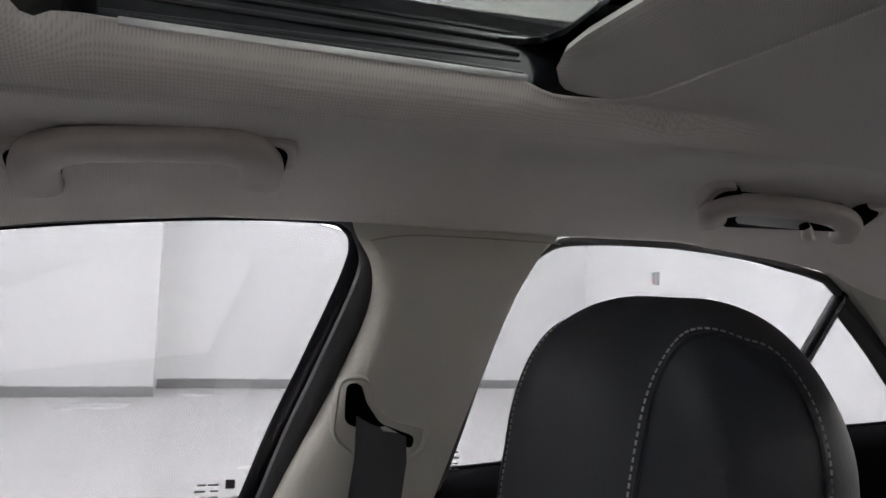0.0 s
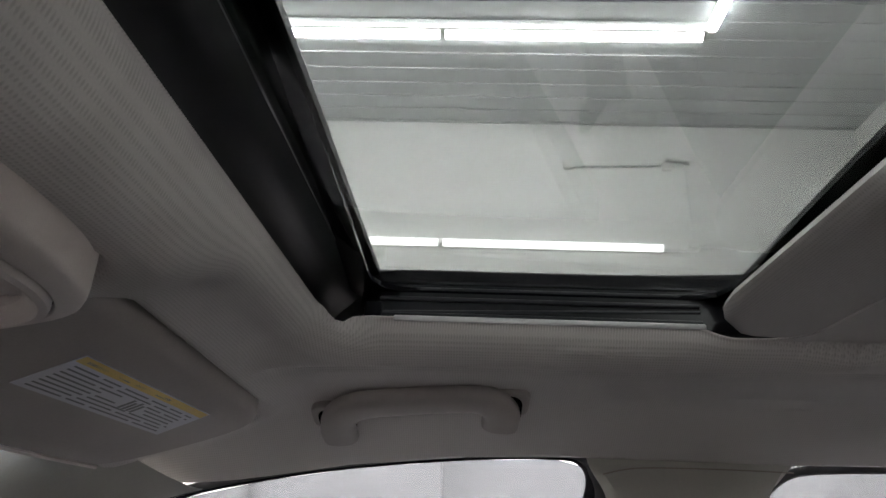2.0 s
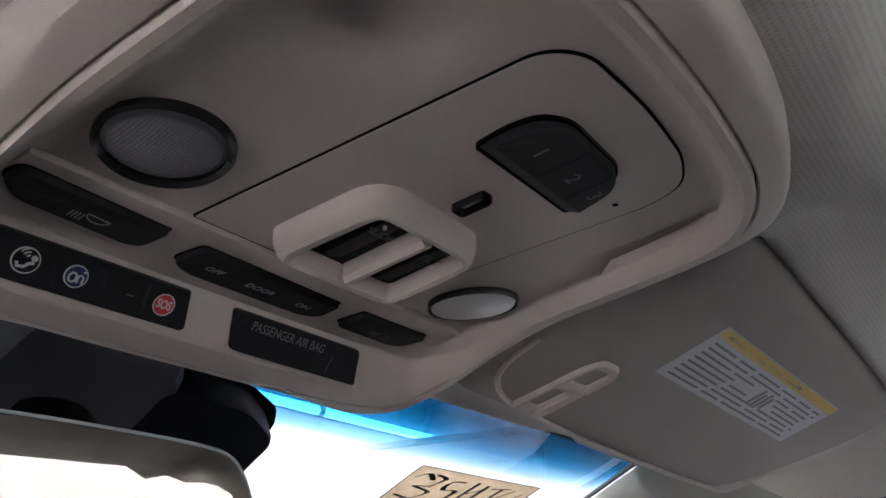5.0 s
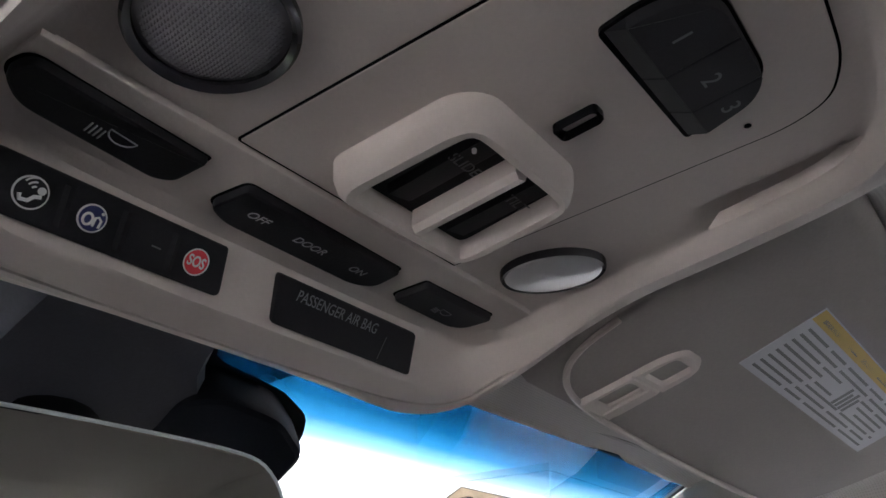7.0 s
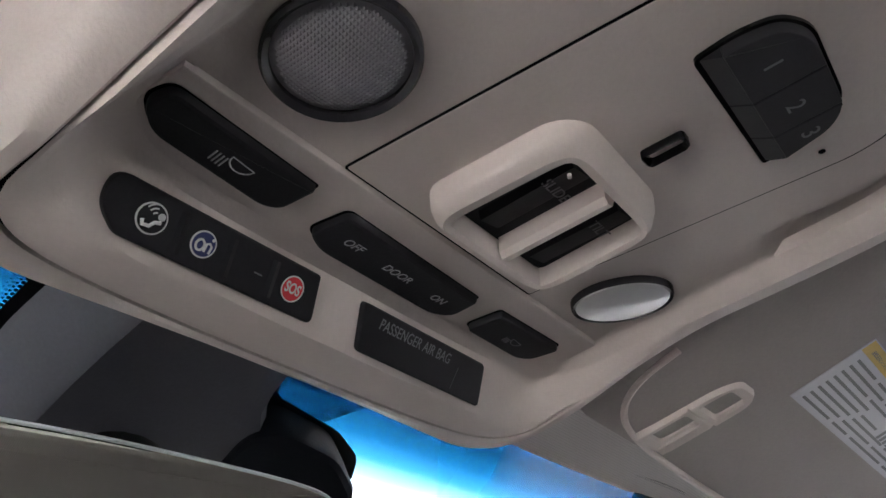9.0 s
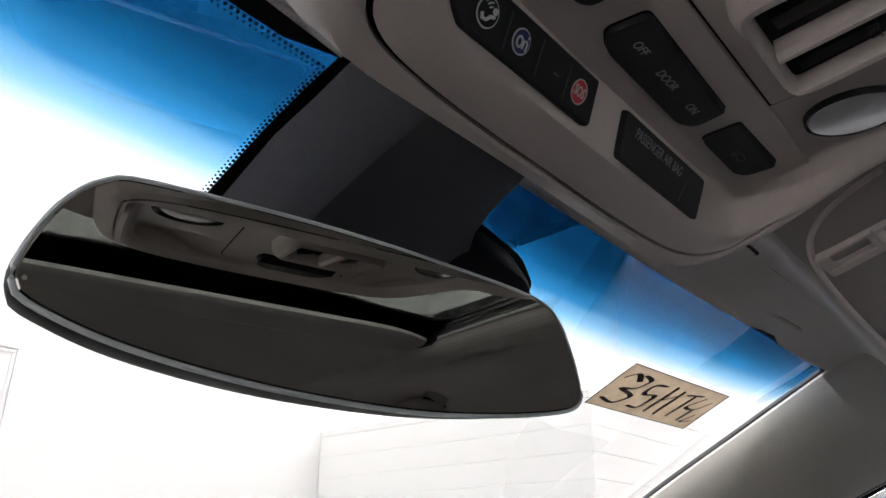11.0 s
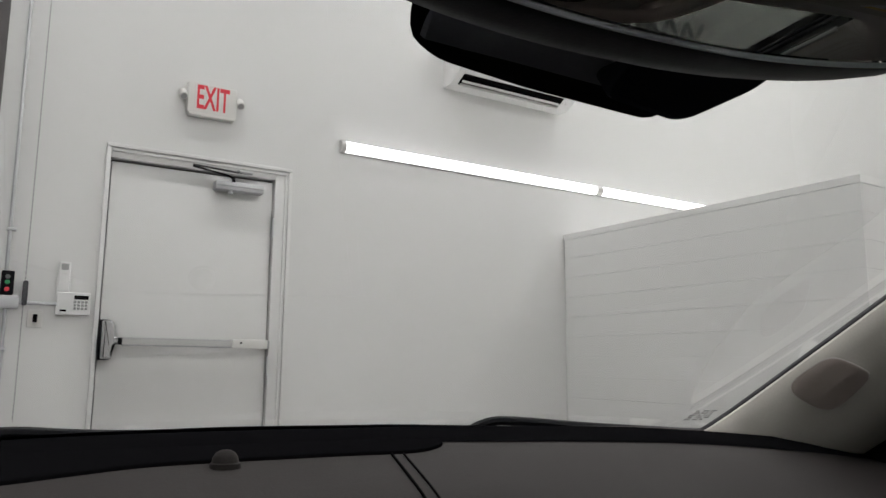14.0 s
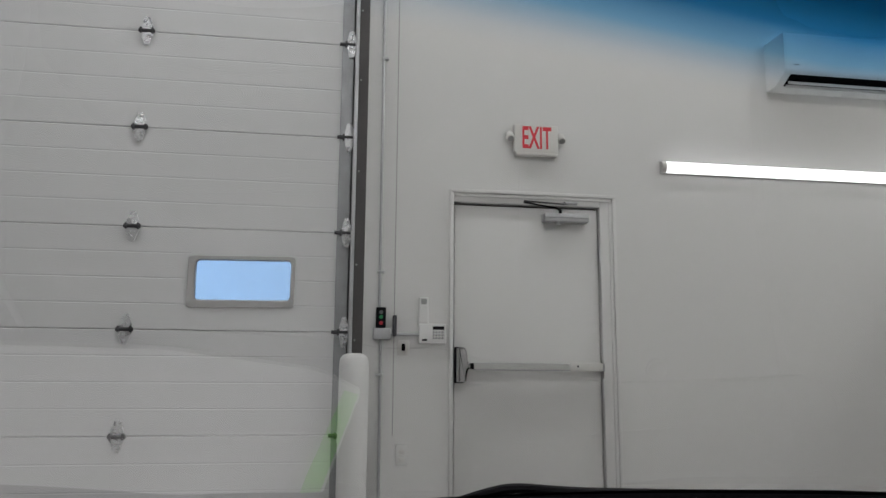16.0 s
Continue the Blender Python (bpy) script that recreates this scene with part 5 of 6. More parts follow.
part("edge_piping", sweep(smooth_path([V(x, y, 0.0005) for x, y in PIPE], 5), 0.0018, None, 8), M["console"], vis, "pale piping along the front edge")
part("hinge_rod", sweep([V(0.34, 0.452, -0.008), V(0.40, 0.452, -0.008), V(0.62, 0.446, -0.008)], 0.006, None, 12), M["handle"], vis)

# ---- grab handles ----
FRONT_ARCH = [(0.0845, 0.667), (0.0835, 0.658), (0.0835, 0.650), (0.087, 0.640), (0.095, 0.632), (0.107, 0.628), (0.125, 0.629), (0.160, 0.634), (0.195, 0.640), (0.213, 0.645), (0.227, 0.653), (0.235, 0.665), (0.238, 0.676), (0.239, 0.687), (0.238, 0.699)]
REAR_ARCH = [(-0.336, 0.673), (-0.330, 0.667), (-0.328, 0.660), (-0.334, 0.653), (-0.350, 0.648), (-0.385, 0.646), (-0.425, 0.647), (-0.460, 0.651), (-0.482, 0.658), (-0.495, 0.667), (-0.501, 0.680)]


def grab(arch, x0, z0, nrm, wide, deep, label, fold=None):
    """A moulded arch: a broad rounded bar bent in a sloping plane, on two mounts."""
    g = thing("grab_handle", label, "grab handle", "roof grab handles")
    n = Vector(nrm).normalized()
    v = Vector((-n.z, 0, n.x)) * (1 if n.z < 0 else -1)

    def G(a, b, h):
        p = Vector((x0, 0, z0)) + v * b + n * h
        return Vector((p.x, a, p.z))

    P = smooth_path([G(y, (x - x0) / v.x, 0) for y, x in arch], 5)
    m = len(P) - 1
    part("bar", sweep(P, wide, deep, 20, up=n, power=2.7, scale=[1.0 - 0.10 * math.sin(math.pi * i / m) ** 2 for i in range(m + 1)]), M["handle"], g, "moulded soft grip")
    for (y, x), s in ((arch[0], 1 if arch[0][0] > arch[-1][0] else -1), (arch[-1], -1 if arch[0][0] > arch[-1][0] else 1)):
        b0 = (x - x0) / v.x
        top, low = b0 - 0.046, b0 - 0.006
        m_o = [Vector(p) for p in rounded([(y - wide + s * 0.010, top), (y + wide + s * 0.010, top), (y + wide + s * 0.0085, low), (y - wide + s * 0.0085, low)], [0.017, 0.017, 0.012, 0.012], 6)]
        part("mount", plate(m_o, G, -0.045, -0.0045, 0.0035), M["handle"], g, "rounded mount behind the handle")
        # a dark plate draws the shadow gap where the grip meets its mount
        s_o = [Vector(p) for p in rounded([(y - wide + s * 0.0025, top + 0.004), (y + wide + s * 0.0025, top + 0.004), (y + wide + s * 0.0020, low + 0.006), (y - wide + s * 0.0020, low + 0.006)], [0.016, 0.016, 0.010, 0.010], 6)]
        part("mount_gap_shade", plate(s_o, G, -0.012, -0.0035, 0.0006), M["dashdark"], g, "dark plate for the shaded gap between handle and mount")
    if fold:
        y0, y1 = fold
        mid_b = (arch[len(arch) // 2][1] - x0) / v.x
        # the slot's shade is a near-black plate, not a real hollow
        slot = [Vector(p) for p in rounded([(y0, mid_b + 0.006), (y1, mid_b + 0.006), (y1, mid_b + 0.034), (y0, mid_b + 0.026)], 0.010, 5)]
        part("recess", plate(slot, G, -0.030, 0.0045, 0.001), M["dashdark"], g, "dark plate for the shade under the folded grip")
        base = [Vector(p) for p in rounded([(y0 + 0.052, mid_b + 0.006), (y1 - 0.004, mid_b + 0.006), (y1 - 0.008, mid_b + 0.022), (y0 + 0.056, mid_b + 0.024)], 0.005, 4)]
        part("hook_base", plate(base, G, 0.002, 0.0080, 0.0015), M["lens_clear"], g, "clear plastic hook base")
        hook = [G(y0 + 0.055, mid_b + 0.016, 0.006), G(y0 + 0.050, mid_b + 0.020, 0.011), G(y0 + 0.044, mid_b + 0.028, 0.012), G(y0 + 0.036, mid_b + 0.032, 0.010), G(y0 + 0.032, mid_b + 0.030, 0.004)]
        part("coat_hook", sweep(smooth_path(hook, 4), 0.0055, 0.004, 10), M["handle"], g, "small coat hook")
        part("hook_pin", disc(G(y0 + 0.058, mid_b + 0.014, 0.0078), n, 0.005, 0.004, 14, 0.001), M["dashdark"], g)
    return g


grab(FRONT_ARCH, 0.633, 1.338, (-0.4, 0, -0.92), 0.0175, 0.0105, "moulded beige roof grab handle above the front window")
grab(REAR_ARCH, 0.655, 1.332, (-0.5, 0, -0.87), 0.0135, 0.009, "folded beige roof grab handle above the rear window", (-0.485, -0.345))

# ---- windshield ----
def ws_z(y):
    return lerp_list([(0.50, 1.318), (0.54, 1.302), (0.60, 1.274), (0.65, 1.2485), (0.72, 1.209), (0.80, 1.162), (0.90, 1.102), (1.00, 1.042), (1.08, 0.992)], y)


def WS(x, y, h=0.0):
    """A point of the windshield; h: towards the cabin."""
    u = (x - CX) / 0.6
    return (x, y - 0.035 * u * u + 0.022 - 0.5 * h, ws_z(y) + 0.004 * (1 - u * u) - 0.86 * h)


wsh = thing("windshield", "clear curved windshield with a blue tinted band along its top", "windshield")
rows = [[WS(CX - 0.72 + 1.32 * k / 44, 0.50 + 0.58 * j / 40) for k in range(45)] for j in range(41)]
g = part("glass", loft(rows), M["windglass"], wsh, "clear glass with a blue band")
g.visible_shadow = False
FRIT = [(-0.45, 1.040), (-0.2, 1.022), (-0.05, 1.016), (0.114, 1.015), (0.289, 1.021), (0.511, 1.038), (0.683, 1.051), (0.76, 1.06)]
rows = [[WS(x, lerp_list(FRIT, x) + d, 0.003) for x in [CX - 0.60 + 1.20 * k / 40 for k in range(41)]] for d in (0, 0.012, 0.025)]
part("lower_frit", loft(rows), M["frit"], wsh, "black ceramic border")
for sgn in (1, -1):
    rows = [[WS(CX + sgn * x, 0.50 + 0.36 * j / 20, 0.003) for x in ((0.572, 0.62) if sgn > 0 else (0.70, 0.74))] for j in range(21)]
    part("side_frit", loft(rows), M["frit"], wsh, "black ceramic border")
rows = [[WS(CX - 0.60 + 1.20 * k / 40, 0.478 + f * (0.019 + 0.031 * smooth_step(0.12, 0.08, CX - 0.60 + 1.20 * k / 40)), 0.003) for k in range(41)] for f in (0, 0.5, 1)]
part("upper_frit", loft(rows), M["frit"], wsh, "black ceramic border")
# black field behind the mirror, narrow above and wider below, with a dotted edge
FIELD = [(0.085, 0.500), (0.081, 0.560), (0.081, 0.610), (0.088, 0.660), (0.096, 0.674), (0.115, 0.681), (0.170, 0.684), (0.262, 0.685), (0.280, 0.667), (0.296, 0.645), (0.297, 0.590), (0.284, 0.572), (0.256, 0.560), (0.207, 0.553), (0.199, 0.532), (0.195, 0.500)]
fpts = resample(rounded(FIELD, 0.006, 3), 110)
fmid = Vector((0.15, 0.60))
frt = bmesh.new()
loft([[WS(p.x, p.y, 0.0035) for p in (q.lerp(fmid, f) for q in fpts)] for f in (0, 0.25, 0.5, 0.75, 0.95)], True, True, frt)
part("mirror_frit", frt, M["frit"], wsh, "black printed field behind the mirror")
dt = bmesh.new()


def dot(x, y, r):
    c = Vector(WS(x, y, 0.0032))
    a, b2 = Vector((1, 0, 0)), Vector((0, 0.84, -0.54))
    dt.faces.new([dt.verts.new(c + a * r * math.cos(t) + b2 * r * math.sin(t)) for t in [k * math.pi / 3 for k in range(6)]])


for j in range(60):
    y = 0.532 + 0.118 * j / 60
    xl = lerp_list([(0.50, 0.085), (0.56, 0.081), (0.61, 0.081), (0.66, 0.088)], y)
    for k, r in ((0.4, 0.0008), (1.6, 0.0005)):
        dot(xl - 0.0014 * k, y + 0.001 * (k > 1), r)
for j in range(400):
    x = CX - 0.52 + 1.04 * j / 400
    if not 0.083 < x < 0.197:
        y = 0.5292 if x < CX else 0.5135
        dot(x, y, 0.0008)
        dot(x + 0.0013, y + 0.0018, 0.0005)
tagged(part("frit_dots", dt, M["gloss"], wsh, "", False), kind="stuff")
part("sensor_film", loft([[WS(0.196 + (x1 - 0.196) * k / 8, y, 0.0030) for k in range(9)] for y, x1 in ((0.505, 0.278), (0.520, 0.272), (0.540, 0.260), (0.560, 0.244), (0.575, 0.236))]), M["film"], wsh, "smoked film beside the sensor cover")
# decal seen from behind, with unreadable brush strokes
dec = thing("windshield_decal", "tan rectangular sticker with dark brush marks on the windshield", "sticker")


def DC(a, b, h=0.004):
    return WS(0.448 + 0.156 * a, 0.596 + 0.0455 * b, h)


rows = [[DC(a / 8, b / 4) for a in range(9)] for b in range(5)]
part("sheet", loft(rows), M["tan"], dec, "tan speckled sheet")
edge_path = [DC(a / 8, 0, 0.0042) for a in range(9)] + [DC(1, b / 4, 0.0042) for b in range(1, 5)] + [DC(1 - a / 8, 1, 0.0042) for a in range(1, 9)] + [DC(0, 1 - b / 4, 0.0042) for b in range(1, 4)]
part("border", sweep(edge_path, 0.0008, 0.0004, 4, True), M["decal_ink"], dec)
strokes = [[(0.24, 0.15), (0.31, 0.22), (0.27, 0.45), (0.18, 0.52), (0.30, 0.62), (0.24, 0.85), (0.13, 0.80)],
           [(0.12, 0.30), (0.18, 0.16), (0.24, 0.3)],
           [(0.46, 0.22), (0.38, 0.26), (0.37, 0.5), (0.46, 0.48), (0.44, 0.8), (0.36, 0.82)],
           [(0.55, 0.16), (0.52, 0.85)], [(0.55, 0.5), (0.63, 0.3)], [(0.63, 0.2), (0.61, 0.85)],
           [(0.68, 0.25), (0.80, 0.18)], [(0.75, 0.22), (0.72, 0.82)],
           [(0.85, 0.2), (0.78, 0.5), (0.87, 0.5), (0.93, 0.25)], [(0.86, 0.5), (0.84, 0.85)],
           [(0.93, 0.62), (0.88, 0.85), (0.95, 0.78)]]
for s in strokes:
    P = smooth_path([((a - 0.12) * 1.1 + 0.04, b, 0) for a, b in s], 5)
    part("brush_mark", sweep([DC(p.x, p.y, 0.0048) for p in P], 0.0027, 0.0003, 5), M["decal_ink"], dec)
# etched maker's mark low in the glass
mk = thing("glass_mark", "small grey etched marks in the glass corner", "marking")
for k in range(5):
    bmx = bmesh.new()
    for q in range(3):
        x = 0.658 + 0.012 * q + 0.002 * (k % 2)
        w = 0.009 if (k + q) % 3 else 0.005
        bmx.faces.new([bmx.verts.new(WS(x + dx, 1.008 + 0.0045 * k + dy, 0.003)) for dx, dy in ((0, 0), (w, 0), (w, 0.0018), (0, 0.0018))])
    part("print_line", bmx, M["print_grey"], mk, "", False)

# ---- rear-view mirror ----
ma, mb = Vector((0.0024, 0.577, 1.2063)), Vector((0.2374, 0.5373, 1.2094))
max_ = (mb - ma).normalized()
hn = Vector((max_.y, -max_.x, 0)).normalized()
TILT = radians(2.1)
mn = (hn * math.cos(TILT) + Vector((0, 0, -1)) * math.sin(TILT)).normalized()
mu = mn.cross(max_).normalized()
if mu.z < 0:
    mu = -mu
mo = (ma + mb) / 2


def MR(a, b, h):
    """A point of the mirror: along it, up it, and towards the cabin."""
    return mo + max_ * (a * 0.972) + mu * (b * (0.975 if b > 0 else 0.98)) + mn * h


mirror_half = [(-0.122, 0.000), (-0.1205, 0.011), (-0.1135, 0.026), (-0.103, 0.0365), (-0.088, 0.0405), (-0.02, 0.0435), (0.04, 0.0425), (0.090, 0.0395), (0.106, 0.033), (0.1155, 0.018), (0.1215, 0.000), (0.121, -0.0045), (0.111, -0.0105), (0.075, -0.0165), (0.03, -0.0205), (-0.01, -0.0208), (-0.05, -0.0188), (-0.09, -0.0135), (-0.116, -0.006)]
mout = curve_closed([Vector(p) for p in mirror_half], 140)
mcen = Vector((0, 0.01))
rv = thing("rear_view_mirror", "frameless rear-view mirror in a black housing on a black bracket", "mirror")
part("mirror_glass", plate(inset(mout, 0.0007), MR, -0.002, 0.0012, 0.0008), M["mirror"], rv, "dark mirror glass with polished edge", False)
rows = [[MR(p.x, p.y, h) for p in (mcen + (q - mcen) * f for q in mout)] for f, h in ((0.985, 0.0006), (1.0, -0.001), (1.004, -0.006), (0.985, -0.016), (0.93, -0.026), (0.80, -0.034), (0.5, -0.038))]
part("housing", loft(rows, True, True), M["black"], rv, "rounded black housing")
# the highlight on the mirror's rim, painted as a pale matt line
part("edge_line", sweep([MR(p.x, p.y, 0.0002) for p in mout], 0.0009, None, 6, True), M["edge_glint"], rv, "pale line for the glint along the glass edge")
part("dot_sensor", disc(MR(-0.1190, 0.001, 0.0012), mn, 0.0007, 0.0003, 10), M["white"], rv)
# sensor cover up the glass, with a ridge, and a side pod
rows = []
for f in [j / 14 for j in range(15)]:
    y = 0.506 + 0.166 * f
    w0 = lerp_list([(0.50, 0.089), (0.56, 0.086), (0.61, 0.086), (0.672, 0.100)], y)
    w1 = lerp_list([(0.50, 0.190), (0.55, 0.200), (0.60, 0.240), (0.672, 0.250)], y)
    d = 0.030 - 0.004 * f - 0.020 * smooth_step(0.80, 1.0, f)
    rows.append([WS(w0, y, 0.0036), WS(w0 + 0.002, y, 0.006), WS(w0 + 0.020, y, d * 0.95), WS(w0 + 0.024, y, d), WS(w0 + 0.030, y, d * 0.92), WS(w0 + 0.055, y, d * 0.80), WS(w1 - 0.03, y, d * 0.80), WS(w1 - 0.008, y, d * 0.7), WS(w1 - 0.002, y, d * 0.4), WS(w1, y, 0.0036)])
cov = loft(rows, False, False)
cov.faces.new([cov.verts.new(p) for p in rows[-1]])
part("sensor_cover", cov, M["cover"], rv, "black sensor cover on the glass")
pod = [Vector(p) for p in rounded([(0.196, 0.566), (0.212, 0.557), (0.252, 0.562), (0.286, 0.582), (0.292, 0.640), (0.262, 0.672), (0.200, 0.668)], [0.008, 0.008, 0.01, 0.01, 0.012, 0.012, 0.01], 5)]
part("side_pod", plate(pod, WS, 0.0036, 0.024, 0.004), M["pod"], rv, "rounded black pod beside the cover")
part("stalk", sweep(smooth_path([WS(0.150, 0.60, 0.02), MR(0.030, 0.040, -0.05), MR(0.01, 0.014, -0.034)], 5), 0.022, 0.018, 16), M["black"], rv, "thick black mirror stalk")

# ---- pillar trims ----
def pillar_a(sgn):
    """Trim from the headliner corner down the windshield's side."""
    I = smooth_path([(0.650, 0.480, 1.316), (0.668, 0.535, 1.293), (0.672, 0.62, 1.248), (0.676, 0.72, 1.194), (0.681, 0.85, 1.112), (0.677, 1.00, 1.015), (0.64, 1.07, 0.972)], 5)
    O = smooth_path([(0.741, 0.385, 1.256), (0.745, 0.43, 1.242), (0.746, 0.52, 1.205), (0.747, 0.636, 1.148), (0.748, 0.73, 1.092), (0.749, 0.866, 0.998), (0.75, 0.93, 0.95)], 5)
    rows = []
    for a, b in zip(I, O):
        d = b - a
        n = Vector((-0.72, -0.42, -0.55))
        row = [a + Vector((0.016, 0.012, 0.004))]
        for f, k in ((0, 0), (0.04, 0.006), (0.12, 0.012), (0.28, 0.017), (0.5, 0.018), (0.72, 0.015), (0.9, 0.008), (0.98, 0.002)):
            row.append(a + d * f + n * k)
        row.append(b + Vector((0.014, 0, 0)))
        rows.append([(p.x if sgn > 0 else 2 * CX - p.x - 0.15, p.y, p.z) for p in row])
    return loft(rows), rows


pt = thing("pillar_trim", "grey-beige windshield pillar trim with a round-cornered grille", "pillar trim", "pillar trims")
b, arows = pillar_a(1)
part("cover", b, M["trim"], pt, "moulded pillar cover")


def PA(s, w, h=0.0):
    """A point of the passenger pillar trim, s down it and w across it."""
    i = min(len(arows) - 2, int(s * (len(arows) - 1)))
    f = s * (len(arows) - 1) - i
    ks = [0, 0.04, 0.12, 0.28, 0.5, 0.72, 0.9, 0.98]
    j = min(6, max(0, sum(1 for k in ks if k <= w) - 1))
    fw = (w - ks[j]) / (ks[j + 1] - ks[j])
    A = Vector(arows[i][1 + j]).lerp(Vector(arows[i][2 + j]), fw)
    B = Vector(arows[i + 1][1 + j]).lerp(Vector(arows[i + 1][2 + j]), fw)
    return A.lerp(B, f) + Vector((-0.72, -0.42, -0.55)) * h


def GQ(a, b):
    """A point of the grille's skewed field, a along the pillar and b across it, each from -1 to 1."""
    return Vector((0.676, 0.055)).lerp(Vector((0.690, 0.40)), (b + 1) / 2).lerp(Vector((0.736, 0.045)).lerp(Vector((0.758, 0.48)), (b + 1) / 2), (a + 1) / 2)


go = []
for k in range(48):
    a = 2 * math.pi * k / 48
    ca, sa = math.cos(a), math.sin(a)
    go.append(GQ(math.copysign(abs(ca) ** 0.55, ca), math.copysign(abs(sa) ** 0.55, sa)))
gmid = GQ(0, 0)
part("grille", loft([[PA(q.x, q.y, h) for q in (gmid.lerp(o, f) for o in go)] for f, h in ((1, -0.002), (1, 0.0008), (0.98, 0.0013), (0.8, 0.0014), (0.6, 0.0014), (0.4, 0.0014), (0.2, 0.0014), (0.03, 0.0014))], True, True), M["grille"], pt, "ribbed speaker grille")
for k in range(29):
    f = -0.9 + 1.8 * k / 28
    e = 0.94 - 0.30 * max(0, abs(f) - 0.6) / 0.3
    ends = [GQ(-e, f), GQ(0, f), GQ(e, f)]
    part("rib", sweep([PA(q.x, q.y, h) for q, h in zip(ends, (0.0014, 0.0015, 0.0014))], 0.00025, None, 4), M["grille"], pt)
part("grille_joint", sweep([PA(p.x, p.y, 0.0008) for p in go], 0.0007, None, 5, True), M["handle"], pt, "pale moulded rim round the grille")
part("glass_gasket", sweep([Vector(r[0]).lerp(Vector(r[1]), 0.4) + Vector((0.001, 0, 0)) for r in arows], 0.0042, None, 8), M["rubber"], pt, "black rubber along the glass")
pt2 = thing("pillar_trim", "grey-beige windshield pillar trim", "pillar trim", "pillar trims")
part("cover", pillar_a(-1)[0], M["trim"], pt2, "moulded pillar cover")


def pillar_b(sgn):
    """Trim between front and rear door windows."""
    L = smooth_path([(0.000, 1.325), (-0.010, 1.294), (-0.026, 1.262), (-0.024, 1.220), (0.004, 1.153), (0.050, 1.061), (0.09, 0.95), (0.12, 0.86)], 5)
    R = smooth_path([(-0.235, 1.325), (-0.212, 1.300), (-0.180, 1.256), (-0.160, 1.215), (-0.140, 1.165), (-0.109, 1.08), (-0.07, 0.97), (-0.045, 0.86)], 5)
    rows = []
    for a, b in zip(L, R):
        row = []
        for f, dx in ((0, 0.030), (0, 0.006), (0.05, -0.008), (0.15, -0.016), (0.4, -0.022), (0.65, -0.020), (0.85, -0.010), (0.97, 0.004), (1, 0.03)):
            p = a.lerp(b, f)
            x = 0.747 + (dx - 0.012) * smooth_step(1.304, 1.262, p.y) + 0.03 * (1.29 - p.y) * 0.4
            row.append((x if sgn > 0 else 2 * CX - x, p.x, p.y))
        rows.append(row)
    return loft(rows), rows


pb = thing("pillar_trim", "grey-beige centre pillar trim with a seat belt slot", "pillar trim", "pillar trims")
b, brows = pillar_b(1)
part("cover", b, M["trim"], pb, "moulded pillar cover")
part("top_joint", sweep(smooth_path([(0.735, -0.022, 1.286), (0.716, -0.05, 1.2915), (0.712, -0.10, 1.293), (0.716, -0.16, 1.2935), (0.732, -0.208, 1.294)], 5), 0.0007, None, 6), M["grille"], pb)
slot = [Vector(p) for p in rounded([(0.008, 1.115), (0.004, 1.168), (-0.022, 1.170), (-0.027, 1.148), (-0.042, 1.131), (-0.080, 1.122), (-0.080, 1.106), (-0.066, 1.095), (-0.02, 1.093)], 0.010, 4)]


def PB(y, z, h):
    """A point of the centre pillar's face."""
    return (0.717 + 0.010 * ((y + 0.04) / 0.07) ** 2 + 0.03 * (1.29 - z) * 0.4 - h, y, z)


sl = resample(slot, 80)
part("slot_rim", ring_plate(sl, [p.lerp(Vector((-0.025, 1.128)), 0.13) for p in sl], PB, [(0, -0.004), (0.0, 0.0030), (0.4, 0.0055), (0.8, 0.0045), (1, 0.0), (1, -0.004)]), M["trim"], pb, "raised rim of the belt slot")
drk = [Vector(p) for p in rounded([(-0.004, 1.128), (-0.005, 1.160), (-0.016, 1.162), (-0.021, 1.146), (-0.034, 1.128), (-0.066, 1.116), (-0.064, 1.105)], 0.005, 3)]
part("slot", plate(drk, PB, -0.004, 0.0042), M["dashdark"], pb, "dark slot")
bl = thing("seat_belt", "dark grey woven seat belt running out of the pillar slot", "seat belt")
part("webbing", loft([[PB(-0.013 + 0.011 * k, 1.135 - 0.02 * k * 0.5, 0.004), PB(-0.058 + 0.011 * k, 1.116 - 0.018 * k * 0.5, 0.004)] if k == 0 else [PB(y0, z, h), PB(y1, z - 0.004, h)] for k, (y0, y1, z, h) in enumerate(((0, 0, 0, 0), (-0.012, -0.058, 1.10, 0.010), (-0.004, -0.050, 1.04, 0.016), (0.012, -0.034, 0.90, 0.024), (0.03, -0.016, 0.72, 0.03)))]), M["belt"], bl)
pb2 = thing("pillar_trim", "grey-beige centre pillar trim", "pillar trim", "pillar trims")
part("cover", pillar_b(-1)[0], M["trim"], pb2, "moulded pillar cover")

# ---- doors ----
def sx(x, sgn):
    return x if sgn > 0 else 2 * CX - x


def window_frame_path():
    return [(0.90, 0.985), (0.80, 1.045), (0.66, 1.135), (0.52, 1.205), (0.416, 1.247), (0.331, 1.268), (0.234, 1.285), (0.113, 1.298), (0.02, 1.302), (-0.006, 1.296), (-0.022, 1.278), (-0.025, 1.252), (0.004, 1.178), (0.033, 1.11), (0.055, 1.05), (0.09, 0.96)]


